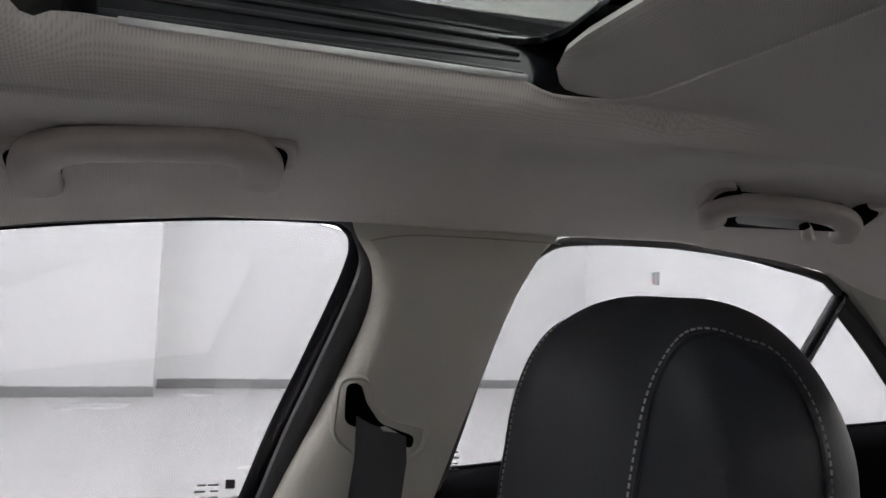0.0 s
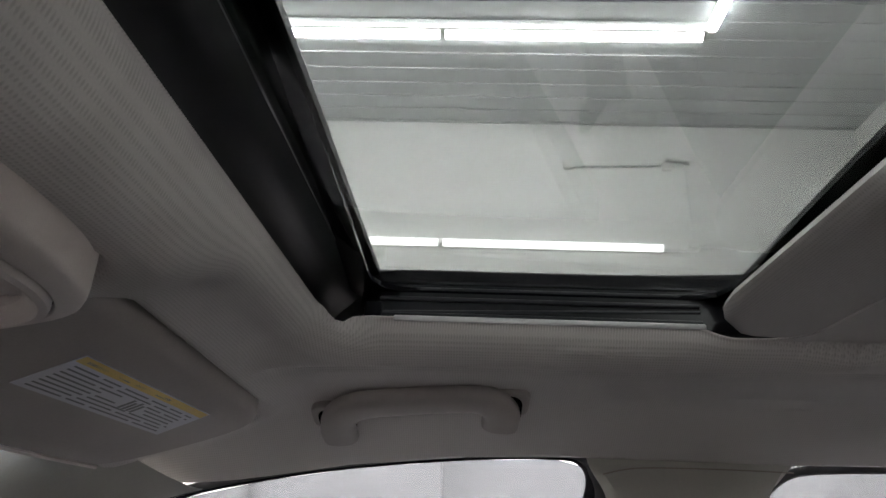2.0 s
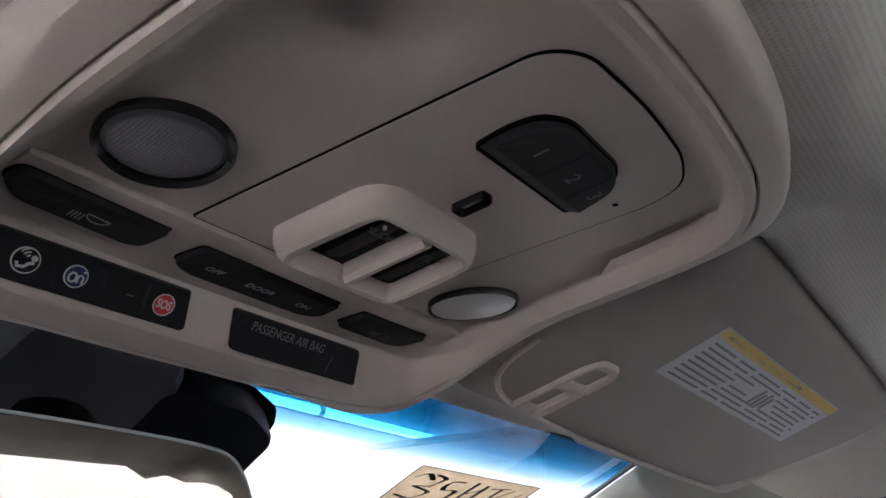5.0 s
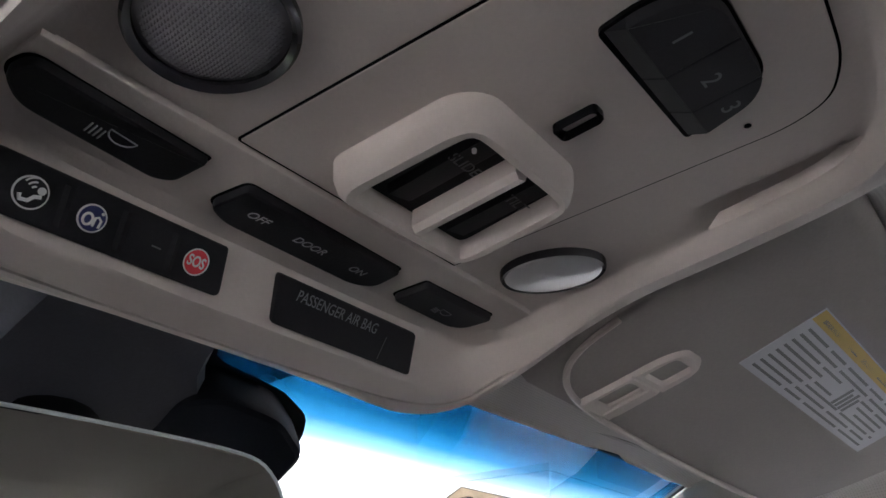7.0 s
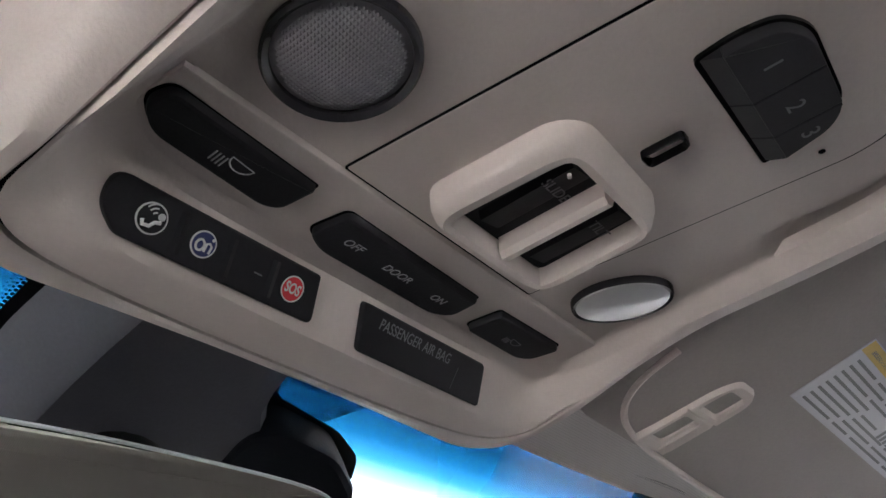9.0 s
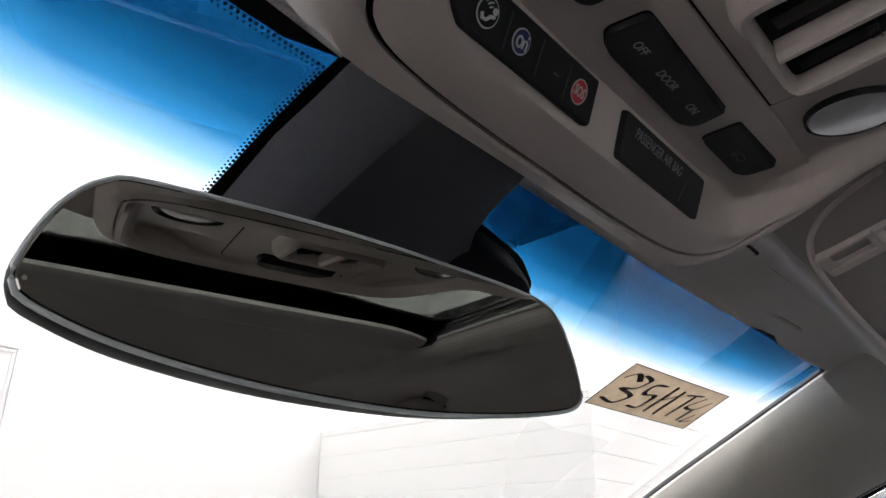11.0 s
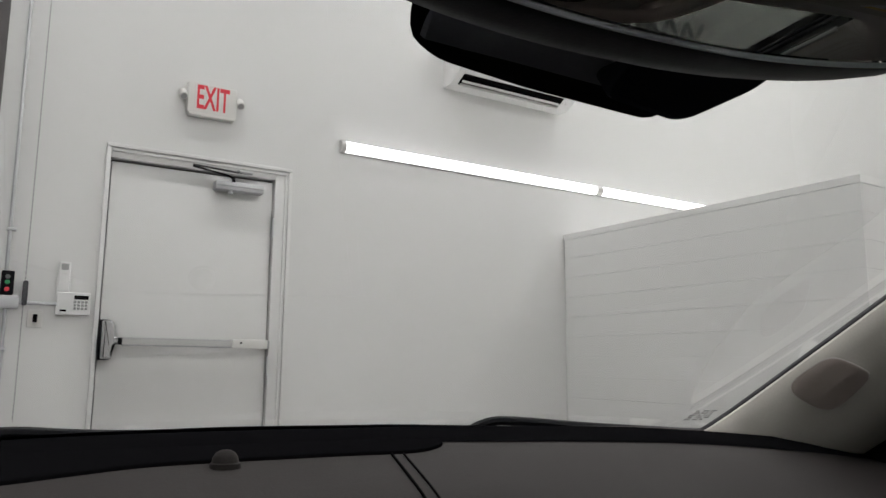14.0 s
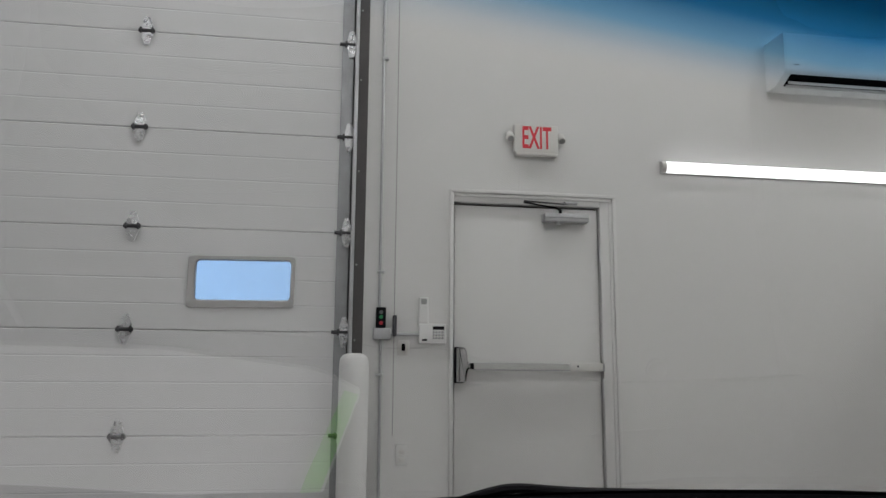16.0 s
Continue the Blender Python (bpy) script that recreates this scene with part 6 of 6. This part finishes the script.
for sgn in (1, -1):
    fd = thing("car_door", "black front door with a clear closed window" if sgn > 0 else "black front door without a pane, left open to light the cabin", "car door", "car doors")
    wp = smooth_path([(sx(0.751, sgn), y, z) for y, z in window_frame_path()], 4)
    thick = [0.45 + 0.75 * smooth_step(36, 44, i) for i in range(len(wp))]
    part("window_seal", sweep([p + Vector((0, 0, 0.004)) if i < 38 else p for i, p in enumerate(wp)], 0.010, 0.006, 10, up=(1, 0, 0), scale=thick), M["rubber"], fd, "black rubber window seal")
    wp2 = [Vector(p) + Vector((sgn * 0.020, 0, 0)) for p in wp]
    part("frame_edge", sweep([p + Vector((0, 0.010 * smooth_step(34, 46, i), 0.003)) for i, p in enumerate(wp2)], 0.010, 0.004, 8, up=(1, 0, 0), scale=thick), M["gloss"], fd, "black frame edge")
    out = [Vector((y, z)) for y, z in window_frame_path()] + [Vector((0.09, 0.92)), Vector((0.90, 0.92))]
    # the unseen driver's pane is left out so more hall light comes in
    if sgn > 0:
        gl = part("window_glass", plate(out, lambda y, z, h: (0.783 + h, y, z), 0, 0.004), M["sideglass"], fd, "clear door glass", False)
        gl.visible_shadow = False
    rows = []
    for y in (1.15, 0.95, 0.80, 0.6, 0.4, 0.06, -0.06):
        zt = lerp_list([(-0.06, 1.060), (0.06, 1.050), (0.4, 1.012), (0.6, 0.985), (0.8, 0.955), (1.15, 0.92)], y)
        rows.append([(sx(x, sgn), y, z) for x, z in ((0.80, zt - 0.004), (0.795, zt), (0.77, zt + 0.001), (0.745, zt - 0.012), (0.725, zt - 0.06), (0.70, 0.75), (0.72, 0.3))])
    part("panel", loft(rows), M["dashdark"], fd, "black door panel")
    part("sail_panel", loft([[(sx(0.762, sgn), y, z) for y, z in ((0.70, 1.110), (0.84, 1.016), (0.95, 0.94))], [(sx(0.760, sgn), y, z) for y, z in ((0.705, 1.085), (0.722, 1.030), (0.728, 0.985))]]), M["gloss"], fd, "black corner panel")
    part("skin", loft([[(sx(x, sgn), y, z) for x, z in ((0.805, 0.89 + 0.075 * smooth_step(1.0, 0.75, y)), (0.86, 0.88 + 0.07 * smooth_step(1.0, 0.75, y)), (0.90, 0.7), (0.88, 0.3))] for y in (1.1, 1.0, 0.92, 0.84, 0.75, 0.5, -0.05)]), M["paint"], fd, "painted outer skin")
    rd = thing("car_door", "black rear door with a clear window and fixed quarter pane", "car door", "car doors")
    rp = [(-0.07, 0.96), (-0.100, 1.055), (-0.111, 1.08), (-0.145, 1.179), (-0.177, 1.256), (-0.205, 1.290), (-0.248, 1.301), (-0.347, 1.304), (-0.44, 1.298), (-0.493, 1.290), (-0.549, 1.279), (-0.574, 1.266), (-0.66, 1.19), (-0.72, 1.11)]
    part("window_seal", sweep(smooth_path([(sx(0.760, sgn), y, z) for y, z in rp], 4), 0.0055, 0.0045, 8, up=(1, 0, 0)), M["rubber"], rd, "black rubber window seal")
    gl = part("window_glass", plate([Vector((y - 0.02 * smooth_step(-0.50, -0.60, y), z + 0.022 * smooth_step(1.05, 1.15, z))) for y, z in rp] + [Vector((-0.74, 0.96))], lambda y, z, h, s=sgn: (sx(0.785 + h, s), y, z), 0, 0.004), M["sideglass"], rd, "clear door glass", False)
    gl.visible_shadow = False
    part("quarter_seal", sweep(smooth_path([(sx(0.766, sgn), y, z) for y, z in ((-0.588, 1.262), (-0.61, 1.241), (-0.66, 1.190), (-0.722, 1.110), (-0.75, 1.02))], 4), 0.022, 0.006, 8, up=(1, 0, 0)), M["rubber"], rd, "black rubber round the quarter pane")
    part("division_bar", sweep([(sx(0.762, sgn), -0.597, 1.272), (sx(0.762, sgn), -0.533, 1.180), (sx(0.764, sgn), -0.465, 1.08)], 0.008, 0.009, 10, up=(1, 0, 0)), M["gloss"], rd, "black window divider")
    rows = []
    for y in (-0.02, -0.132, -0.181, -0.4, -0.625, -0.8):
        zt = lerp_list([(-0.8, 1.108), (-0.625, 1.098), (-0.181, 1.068), (-0.02, 1.056)], y)
        rows.append([(sx(x, sgn), y, z) for x, z in ((0.81, zt), (0.795, zt + 0.002), (0.77, zt + 0.002), (0.745, zt - 0.014), (0.72, zt - 0.07), (0.70, 0.75), (0.72, 0.3))])
    part("panel", loft(rows), M["dashdark"], rd, "black door panel")
    part("skin", loft([[(sx(x, sgn), y, z) for x, z in ((0.812, 1.05), (0.86, 0.95), (0.90, 0.7), (0.88, 0.3))] for y in (-0.06, -0.5, -1.0)]), M["paint"], rd, "painted outer skin")
    cp_ = thing("pillar_trim", "grey-beige rear pillar trim", "pillar trim", "pillar trims")
    L = smooth_path([(0.741, -0.545, 1.292), (0.745, -0.583, 1.264), (0.75, -0.650, 1.20), (0.755, -0.715, 1.11), (0.755, -0.745, 1.0)], 4)
    R = smooth_path([(0.70, -0.85, 1.27), (0.68, -0.95, 1.22), (0.66, -1.05, 1.14), (0.66, -1.15, 1.05), (0.66, -1.2, 0.95)], 4)
    part("cover", loft([[(sx(p.x, sgn), p.y, p.z) for p in (a + Vector((0.02, 0, 0)), a, a.lerp(b, 0.3) + Vector((-0.02, 0, -0.01)), a.lerp(b, 0.7) + Vector((-0.02, 0, -0.01)), b)] for a, b in zip(L, R)]), M["trim"], cp_, "moulded pillar cover")
# etched marks on the side panes
for y0, z0, s in ((0.088, 1.062, 1.0), (-0.118, 1.085, -0.55)):
    mk = thing("glass_mark", "small dark etched marks in the window corner", "marking")
    bmx = bmesh.new()
    for k in range(4):
        for q in range(2):
            a = y0 + (0.006 + 0.011 * q) * s
            w = (0.009 - 0.002 * ((k + q) % 2)) * s
            bmx.faces.new([bmx.verts.new((0.7815, a + dy, z0 - 0.0055 * k + dz)) for dy, dz in ((0, 0), (w, 0), (w, 0.0016), (0, 0.0016))])
    part("print_line", bmx, M["print_grey"], mk, "", False)
    bmx = bmesh.new()
    bmx.faces.new([bmx.verts.new((0.7815, y0 + dy, z0 + dz)) for dy, dz in ((-0.008, -0.003), (0, -0.003), (0, 0.005), (-0.008, 0.005))])
    part("print_block", bmx, M["print_black"], mk, "", False)

# outside mirror
om = thing("door_mirror", "black outside door mirror with clear glass and printed warning", "door mirror")
OMX, OMY, OMZ = 1.170, 0.795, 1.035
mo_ = resample(rounded([(-0.118, 0.085), (0.10, 0.075), (0.125, 0.03), (0.115, -0.07), (0.06, -0.092), (-0.09, -0.085), (-0.118, -0.02)], [0.012, 0.04, 0.04, 0.05, 0.03, 0.04, 0.03], 6), 90)
om_m = frame_of((OMX, OMY, OMZ), (1, -0.40, 0.0), (0, 0.02, 1))


def OM(a, b, h):
    return om_m @ Vector((a, b, h))


part("mirror_glass", plate(inset(mo_, 0.004), OM, -0.004, -0.001), M["door_mirror"], om, "clear mirror glass")
rows = [[OM(p.x * f, p.y * f, h) for p in mo_] for f, h in ((0.985, -0.004), (0.99, 0.004), (1.05, 0.004), (1.09, -0.02), (1.06, -0.06), (0.85, -0.10), (0.4, -0.12))]
part("shell", loft(rows, True, True), M["gloss"], om, "glossy black shell")
part("arm", sweep([(0.80, 0.86, 0.955), (0.95, 0.88, 0.965), (1.10, 0.90, 0.98)], 0.045, 0.03, 16), M["gloss"], om, "black mirror arm")
letters("OBJECTS IN MIRROR ARE CLOSER", 0.0090, om_m @ Matrix.Translation((-0.080, -0.060, -0.0008)), M["print_black"], om, depth=0.0001, align="LEFT")
letters("THAN THEY APPEAR", 0.0090, om_m @ Matrix.Translation((-0.050, -0.0715, -0.0008)), M["print_black"], om, depth=0.0001, align="LEFT")

# ---- front seats ----
def rest_k(v):
    """How wide the head rest is at a height: round above, fuller below."""
    p, q = (2.2, 2.0) if v > 0 else (4.0, 3.0)
    return max(0.05, (1 - min(1, abs(v)) ** p) ** (1 / q))


def head_rest(th, cx, cy, top):
    """A padded head rest with side panels and seams."""
    W, D, H = 0.122, 0.070, 0.105
    cz = top - H

    def P(a, b, c):
        return Vector((cx + a, cy + b, cz + c))

    rows = []
    n = 72
    for j in range(-22, 23):
        v = math.sin(j / 22 * math.pi / 2)
        hz = H * math.copysign(abs(v) ** 0.9, v)
        k = rest_k(v)
        lean = -0.016 * v
        row = []
        for i in range(n):
            t = 2 * math.pi * i / n
            c, s = math.cos(t), math.sin(t)
            e = 2 / 3.6
            row.append(P(W * k * math.copysign(abs(c) ** e, c), D * (0.35 + 0.65 * k) * math.copysign(abs(s) ** e, s) * (1.0 if s > 0 else 0.9 + 0.45 * smooth_step(0.75, -0.3, v)) + lean, hz))
        rows.append(row)
    pad = part("head_rest", loft(rows, True, True), M["leather"], th, "black leather head rest with grey seams")
    def skin(t, v, k2=1.004):
        """A point of the pad's skin by turn and height."""
        k = rest_k(v)
        c, s_ = math.cos(t), math.sin(t)
        e = 2 / 3.6
        return P(W * k * k2 * math.copysign(abs(c) ** e, c), D * k2 * (0.35 + 0.65 * k) * math.copysign(abs(s_) ** e, s_) * (1.0 if s_ > 0 else 0.9 + 0.45 * smooth_step(0.75, -0.3, v)) - 0.016 * v, H * math.copysign(abs(v) ** 0.9, v))

    for sgn in (1, -1):
        # the seam runs up the front, over the side panel's top and down behind
        key = smooth_path([(0.0, -0.97, 0), (0.0, -0.4, 0), (0.0, 0.10, 0), (0.03, 0.42, 0), (0.14, 0.62, 0), (0.35, 0.745, 0), (0.65, 0.795, 0), (0.85, 0.77, 0), (0.96, 0.60, 0), (1.0, 0.2, 0), (1.0, -0.3, 0), (1.0, -0.97, 0)], 8)
        pts, off = [], []
        for p in key:
            t = radians(121) + radians(66) * p.x
            t2 = radians(121 - 3.2) + radians(66 + 5) * p.x
            if sgn > 0:
                t, t2 = math.pi - t, math.pi - t2
            pts.append(skin(t, p.y))
            off.append(skin(t2, p.y + 0.035 * math.sin(math.pi * p.x) if p.y > 0.3 else p.y, 1.006))
        part("seam", sweep(pts, 0.0018, None, 6), M["leather"], pad)
        dash_ = bmesh.new()
        fine = resample(off, 110, False)
        for q in range(0, 109):
            sweep([fine[q], fine[q].lerp(fine[q + 1], 0.6)], 0.0008, None, 4, bm=dash_)
        tagged(part("stitching", dash_, M["thread"], pad, "grey stitching", False), kind="stuff")
    for s in (-1, 1):
        part("post", sweep([(cx + s * 0.06, cy - 0.01, cz - H * 0.8), (cx + s * 0.06, cy - 0.03, cz - H - 0.09)], 0.006, None, 10), M["chrome"], th)


for cx in (0.512, 2 * CX - 0.512 - 0.05):
    if cx < 0:
        continue
    st = thing("front_seat", "black leather front seat with a tall head rest", "car seat", "front seats")
    head_rest(st, cx + 0.006, -0.170, 1.249)
    rows = []
    for k in range(9):
        v = k / 8
        z = 0.42 + 0.57 * v
        y = -0.02 - 0.19 * v
        w = 0.25 - 0.07 * v ** 3
        rows.append([(cx + a * w, y + b * 0.075, z) for a, b in ((-1, -0.6), (-1.02, 0.6), (-0.8, 1.15), (-0.4, 0.75), (0, 0.65), (0.4, 0.75), (0.8, 1.15), (1.02, 0.6), (1, -0.6), (0.5, -1), (-0.5, -1))])
    part("backrest", loft(rows, True, True), M["leather"], st, "black leather backrest")
    part("cushion", box(cx - 0.25, cx + 0.25, 0.0, 0.48, 0.32, 0.46, 0.05, 4), M["leather"], st, "black leather cushion")
    part("plinth", box(cx - 0.2, cx + 0.2, 0.02, 0.42, 0.13, 0.33, 0.02, 2), M["dashdark"], st)

# rear bench, shelf and rear window
rs = thing("rear_bench", "black leather rear bench seat", "car seat")
part("backrest", loft([[(CX - 0.62, y, z), (CX - 0.3, y + 0.02, z), (CX, y, z), (CX + 0.3, y + 0.02, z), (CX + 0.62, y, z)] for y, z in ((-0.72, 0.40), (-0.80, 0.7), (-0.90, 0.98), (-0.95, 1.02), (-1.02, 1.0))]), M["leather"], rs)
part("cushion", box(CX - 0.62, CX + 0.62, -0.78, -0.30, 0.30, 0.44, 0.05, 3), M["leather"], rs)
bodyw = thing("car_body", "plain inner shell of the car with a rear window", "car", kind="structure")
part("parcel_shelf", box(CX - 0.66, CX + 0.66, -1.45, -0.98, 0.97, 0.99, 0.004, 1), M["dashdark"], bodyw)
part("rear_bulkhead", box(CX - 0.72, CX + 0.72, -1.50, -1.46, 0.14, 0.985), M["dashdark"], bodyw, "", False)
part("car_floor", box(CX - 0.74, CX + 0.74, -1.48, 1.15, 0.10, 0.14), M["carpet"], bodyw, "dark carpeted floor", False)
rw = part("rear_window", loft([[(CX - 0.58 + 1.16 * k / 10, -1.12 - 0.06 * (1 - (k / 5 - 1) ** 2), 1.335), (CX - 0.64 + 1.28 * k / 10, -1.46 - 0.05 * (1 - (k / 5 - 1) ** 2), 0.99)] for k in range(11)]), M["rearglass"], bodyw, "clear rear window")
rw.visible_shadow = False
part("firewall", box(CX - 0.74, CX + 0.74, 1.12, 1.15, 0.10, 0.97), M["dashdark"], bodyw, "", False)

# ---- dashboard ----
da = thing("dashboard", "dark grey-brown soft dashboard with a defroster strip", "dashboard")
XS = [CX - 0.70 + 1.40 * k / 70 for k in range(71)]


def dash_z(x, y):
    base = lerp_list([(0.50, 0.72), (0.56, 0.87), (0.62, 0.935), (0.70, 0.975), (0.80, 1.000), (0.90, 1.016), (0.97, 1.023), (1.06, 1.026)], y)
    u = (x - CX) / 0.7
    return base - 0.030 * abs(u) ** 3 - 0.020 * smooth_step(-0.15, -0.22, x) * smooth_step(0.86, 0.90, y)


rows = [[(x, y, dash_z(x, y)) for x in XS] for y in (0.50, 0.53, 0.56, 0.60, 0.65, 0.70, 0.75, 0.80, 0.85, 0.90, 0.94, 0.97, 1.0, 1.02, 1.035)]
part("top_pad", loft(rows), M["dash"], da, "grained soft top pad")
EDGE = [(-0.55, 0.930), (-0.175, 0.973), (-0.035, 0.985), (0.093, 0.979), (0.239, 0.963), (0.509, 0.915), (0.76, 0.86)]
part("cowl_edge", loft([[(x, lerp_list(EDGE, x) + dy, dash_z(x, lerp_list(EDGE, x) + dy) + dz) for x in XS] for dy, dz in ((0, 0.0006), (0.004, 0.0035), (0.03, 0.005), (0.055, 0.006))]), M["dashdark"], da, "black edge along the windshield foot")
dv = [Vector(p) for p in rounded([(-0.128, 0.892), (-0.110, 0.896), (-0.079, 0.906), (-0.042, 0.910), (0.034, 0.931), (0.091, 0.931), (0.188, 0.927), (0.240, 0.922), (0.272, 0.940), (0.285, 0.966), (0.20, 0.974), (-0.035, 0.988), (-0.128, 0.986)], [0.001, 0.004, 0.03, 0.02, 0.02, 0.03, 0.03, 0.02, 0.015, 0.008, 0.01, 0.01, 0.001], 5)]
part("defroster_strip", plate(dv, lambda x, y, h: (x, y, dash_z(x, y) + h), -0.004, 0.003, 0.002), M["dashdark"], da, "darker defroster strip")
part("defroster_strip", loft([[(x, y, dash_z(x, y) + h) for y, h in [(0.850 + 0.043 * f, -0.003)] + [(0.850 + 0.043 * f + (0.130 - 0.037 * f) * k / 8, 0.003) for k in range(9)]] for x, f in [(-0.50 + 0.373 * k / 30, min(1, k / 26)) for k in range(31)]]), M["dashdark"], da, "darker defroster strip")


def on_dash(pts):
    return smooth_path([(x, y, dash_z(x, y) + 0.0006) for x, y in pts], 5)


part("pad_seam", sweep(on_dash([(0.215, 0.924), (0.207, 0.90), (0.19, 0.84), (0.172, 0.78), (0.155, 0.70)]), 0.0011, None, 6), M["dashdark"], da)
part("pad_seam", sweep(on_dash([(0.225, 0.924), (0.217, 0.90), (0.20, 0.84), (0.182, 0.78), (0.165, 0.70)]), 0.0008, None, 6), M["dashdark"], da)
part("pad_seam", sweep(on_dash([(-0.044, 0.910), (-0.046, 0.87), (-0.05, 0.80), (-0.05, 0.72)]), 0.0011, None, 6), M["dashdark"], da)
rows = [[(0.087 + 0.0090 * f * math.cos(t), 0.918 + 0.0090 * f * math.sin(t), dash_z(0.087, 0.918) + h * 0.8 - 0.003) for t in [k * math.pi / 12 for k in range(24)]] for f, h in ((1.15, 0.003), (1.1, 0.007), (0.98, 0.008), (0.9, 0.012), (0.7, 0.0155), (0.35, 0.0175), (0.05, 0.018))]
part("light_sensor", loft(rows, True, True), M["dash"], da, "small dark sensor dome")
ih = thing("instrument_hood", "black instrument hood in front of the driver", "instrument hood")
rows = []
for k in range(17):
    f = -1 + 2 * k / 16
    x = -0.235 + 0.19 * f
    t = 1 - abs(f) ** 2.4
    rows.append([(x, 0.76, 0.93 + 0.05 * t), (x, 0.70, 0.95 + 0.075 * t), (x, 0.66, 0.95 + 0.085 * t), (x, 0.64, 0.945 + 0.082 * t), (x, 0.63, 0.93 + 0.075 * t), (x, 0.66, 0.90)])
part("hood", loft(rows), M["dashdark"], ih)
rows = []
for k in range(25):
    x = -0.50 + 0.39 * k / 24
    top = (1.0357 + 0.04 * (x + 0.19) - dash_z(x, 0.858)) * smooth_step(-0.115, -0.175, x)
    rows.append([(x, y, dash_z(x, y) - 0.002 + (top + 0.002) * f) for y, f in ((0.76, 0.0), (0.79, 0.38), (0.82, 0.75), (0.843, 0.96), (0.855, 1.0), (0.861, 0.92), (0.865, 0.5), (0.866, 0.0))])
part("brow", loft(rows), M["dashdark"], ih, "dark brow before the windshield")

# booklet on the dash, and the steering wheel
bk_ = thing("booklet", "white paper booklet with a green edge strip lying on the dashboard", "booklet")


def BK(x, y, h):
    """A point of the booklet: it leans on the brow and slopes down to the glass."""
    return (x, y, 1.0335 + 0.04 * (x + 0.19) - 0.150 * (y - 0.915) + h)


part("cover", plate([Vector(p) for p in rounded([(-0.190, 0.922), (-0.224, 0.898), (-0.34, 0.869), (-0.48, 0.850), (-0.50, 0.985), (-0.36, 1.020), (-0.223, 1.034)], [0.003, 0.006, 0.02, 0.01, 0.01, 0.01, 0.004], 4)], BK, -0.0065, 0, 0.0008), M["white"], bk_, "white paper cover")
part("edge_strip", plate([Vector(p) for p in rounded([(-0.192, 0.925), (-0.204, 0.919), (-0.245, 1.032), (-0.226, 1.032)], 0.001, 3)], BK, -0.0002, 0.0004), M["lime"], bk_, "bright green edge strip")
sw = thing("steering_wheel", "black leather steering wheel rim before the driver", "steering wheel")
SWC, SWR = Vector((-0.255, 0.60, 0.892)), 0.172
su = Vector((0, 0.35, 0.94)).normalized()
part("rim", sweep([SWC + Vector((1, 0, 0)) * SWR * math.cos(a) + su * SWR * math.sin(a) for a in [k * math.pi / 32 for k in range(64)]], 0.016, 0.014, 14, True, (0, 0.94, -0.35)), M["leather"], sw, "leather-wrapped rim")
part("hub", disc(SWC + Vector((0, 0.03, -0.01)), (0, -0.94, 0.35), 0.075, 0.03, 28, 0.01), M["dashdark"], sw)
for a in (0.15, math.pi - 0.15, -math.pi / 2):
    part("spoke", sweep([SWC + Vector((0, 0.02, 0)), SWC + Vector((1, 0, 0)) * SWR * math.cos(a) + su * SWR * math.sin(a)], 0.02, 0.009, 10), M["dashdark"], sw)

# wipers outside
for pts in ([(-0.09, 1.085, 1.020), (-0.060, 1.078, 1.030), (-0.030, 1.075, 1.034), (0.04, 1.075, 1.029), (0.20, 1.075, 1.024), (0.33, 1.078, 1.020)], [(0.385, 1.072, 1.020), (0.41, 1.066, 1.029), (0.45, 1.066, 1.028), (0.56, 1.066, 1.018), (0.76, 1.05, 1.004)]):
    wi = thing("wiper", "black windshield wiper lying at the foot of the glass", "wiper", "windshield wipers")
    part("blade", sweep(smooth_path([(x, y, z - 0.0025) for x, y, z in pts], 5), 0.008, 0.005, 8), M["black"], wi)
co = thing("car_front", "black cowl panel and painted hood beyond the windshield", "car", kind="structure")
part("cowl", loft([[(x, y, z - 0.02 * abs((x - CX) / 0.7) ** 2) for x in XS] for y, z in ((1.07, 0.960), (1.09, 0.985), (1.14, 0.990), (1.2, 0.978))]), M["black"], co)
part("hood", loft([[(x, y, z - 0.06 * abs((x - CX) / 0.72) ** 2.5) for x in XS] for y, z in ((1.18, 0.970), (1.3, 0.955), (1.6, 0.93), (1.9, 0.83), (2.05, 0.70), (2.08, 0.35))]), M["paint"], co)
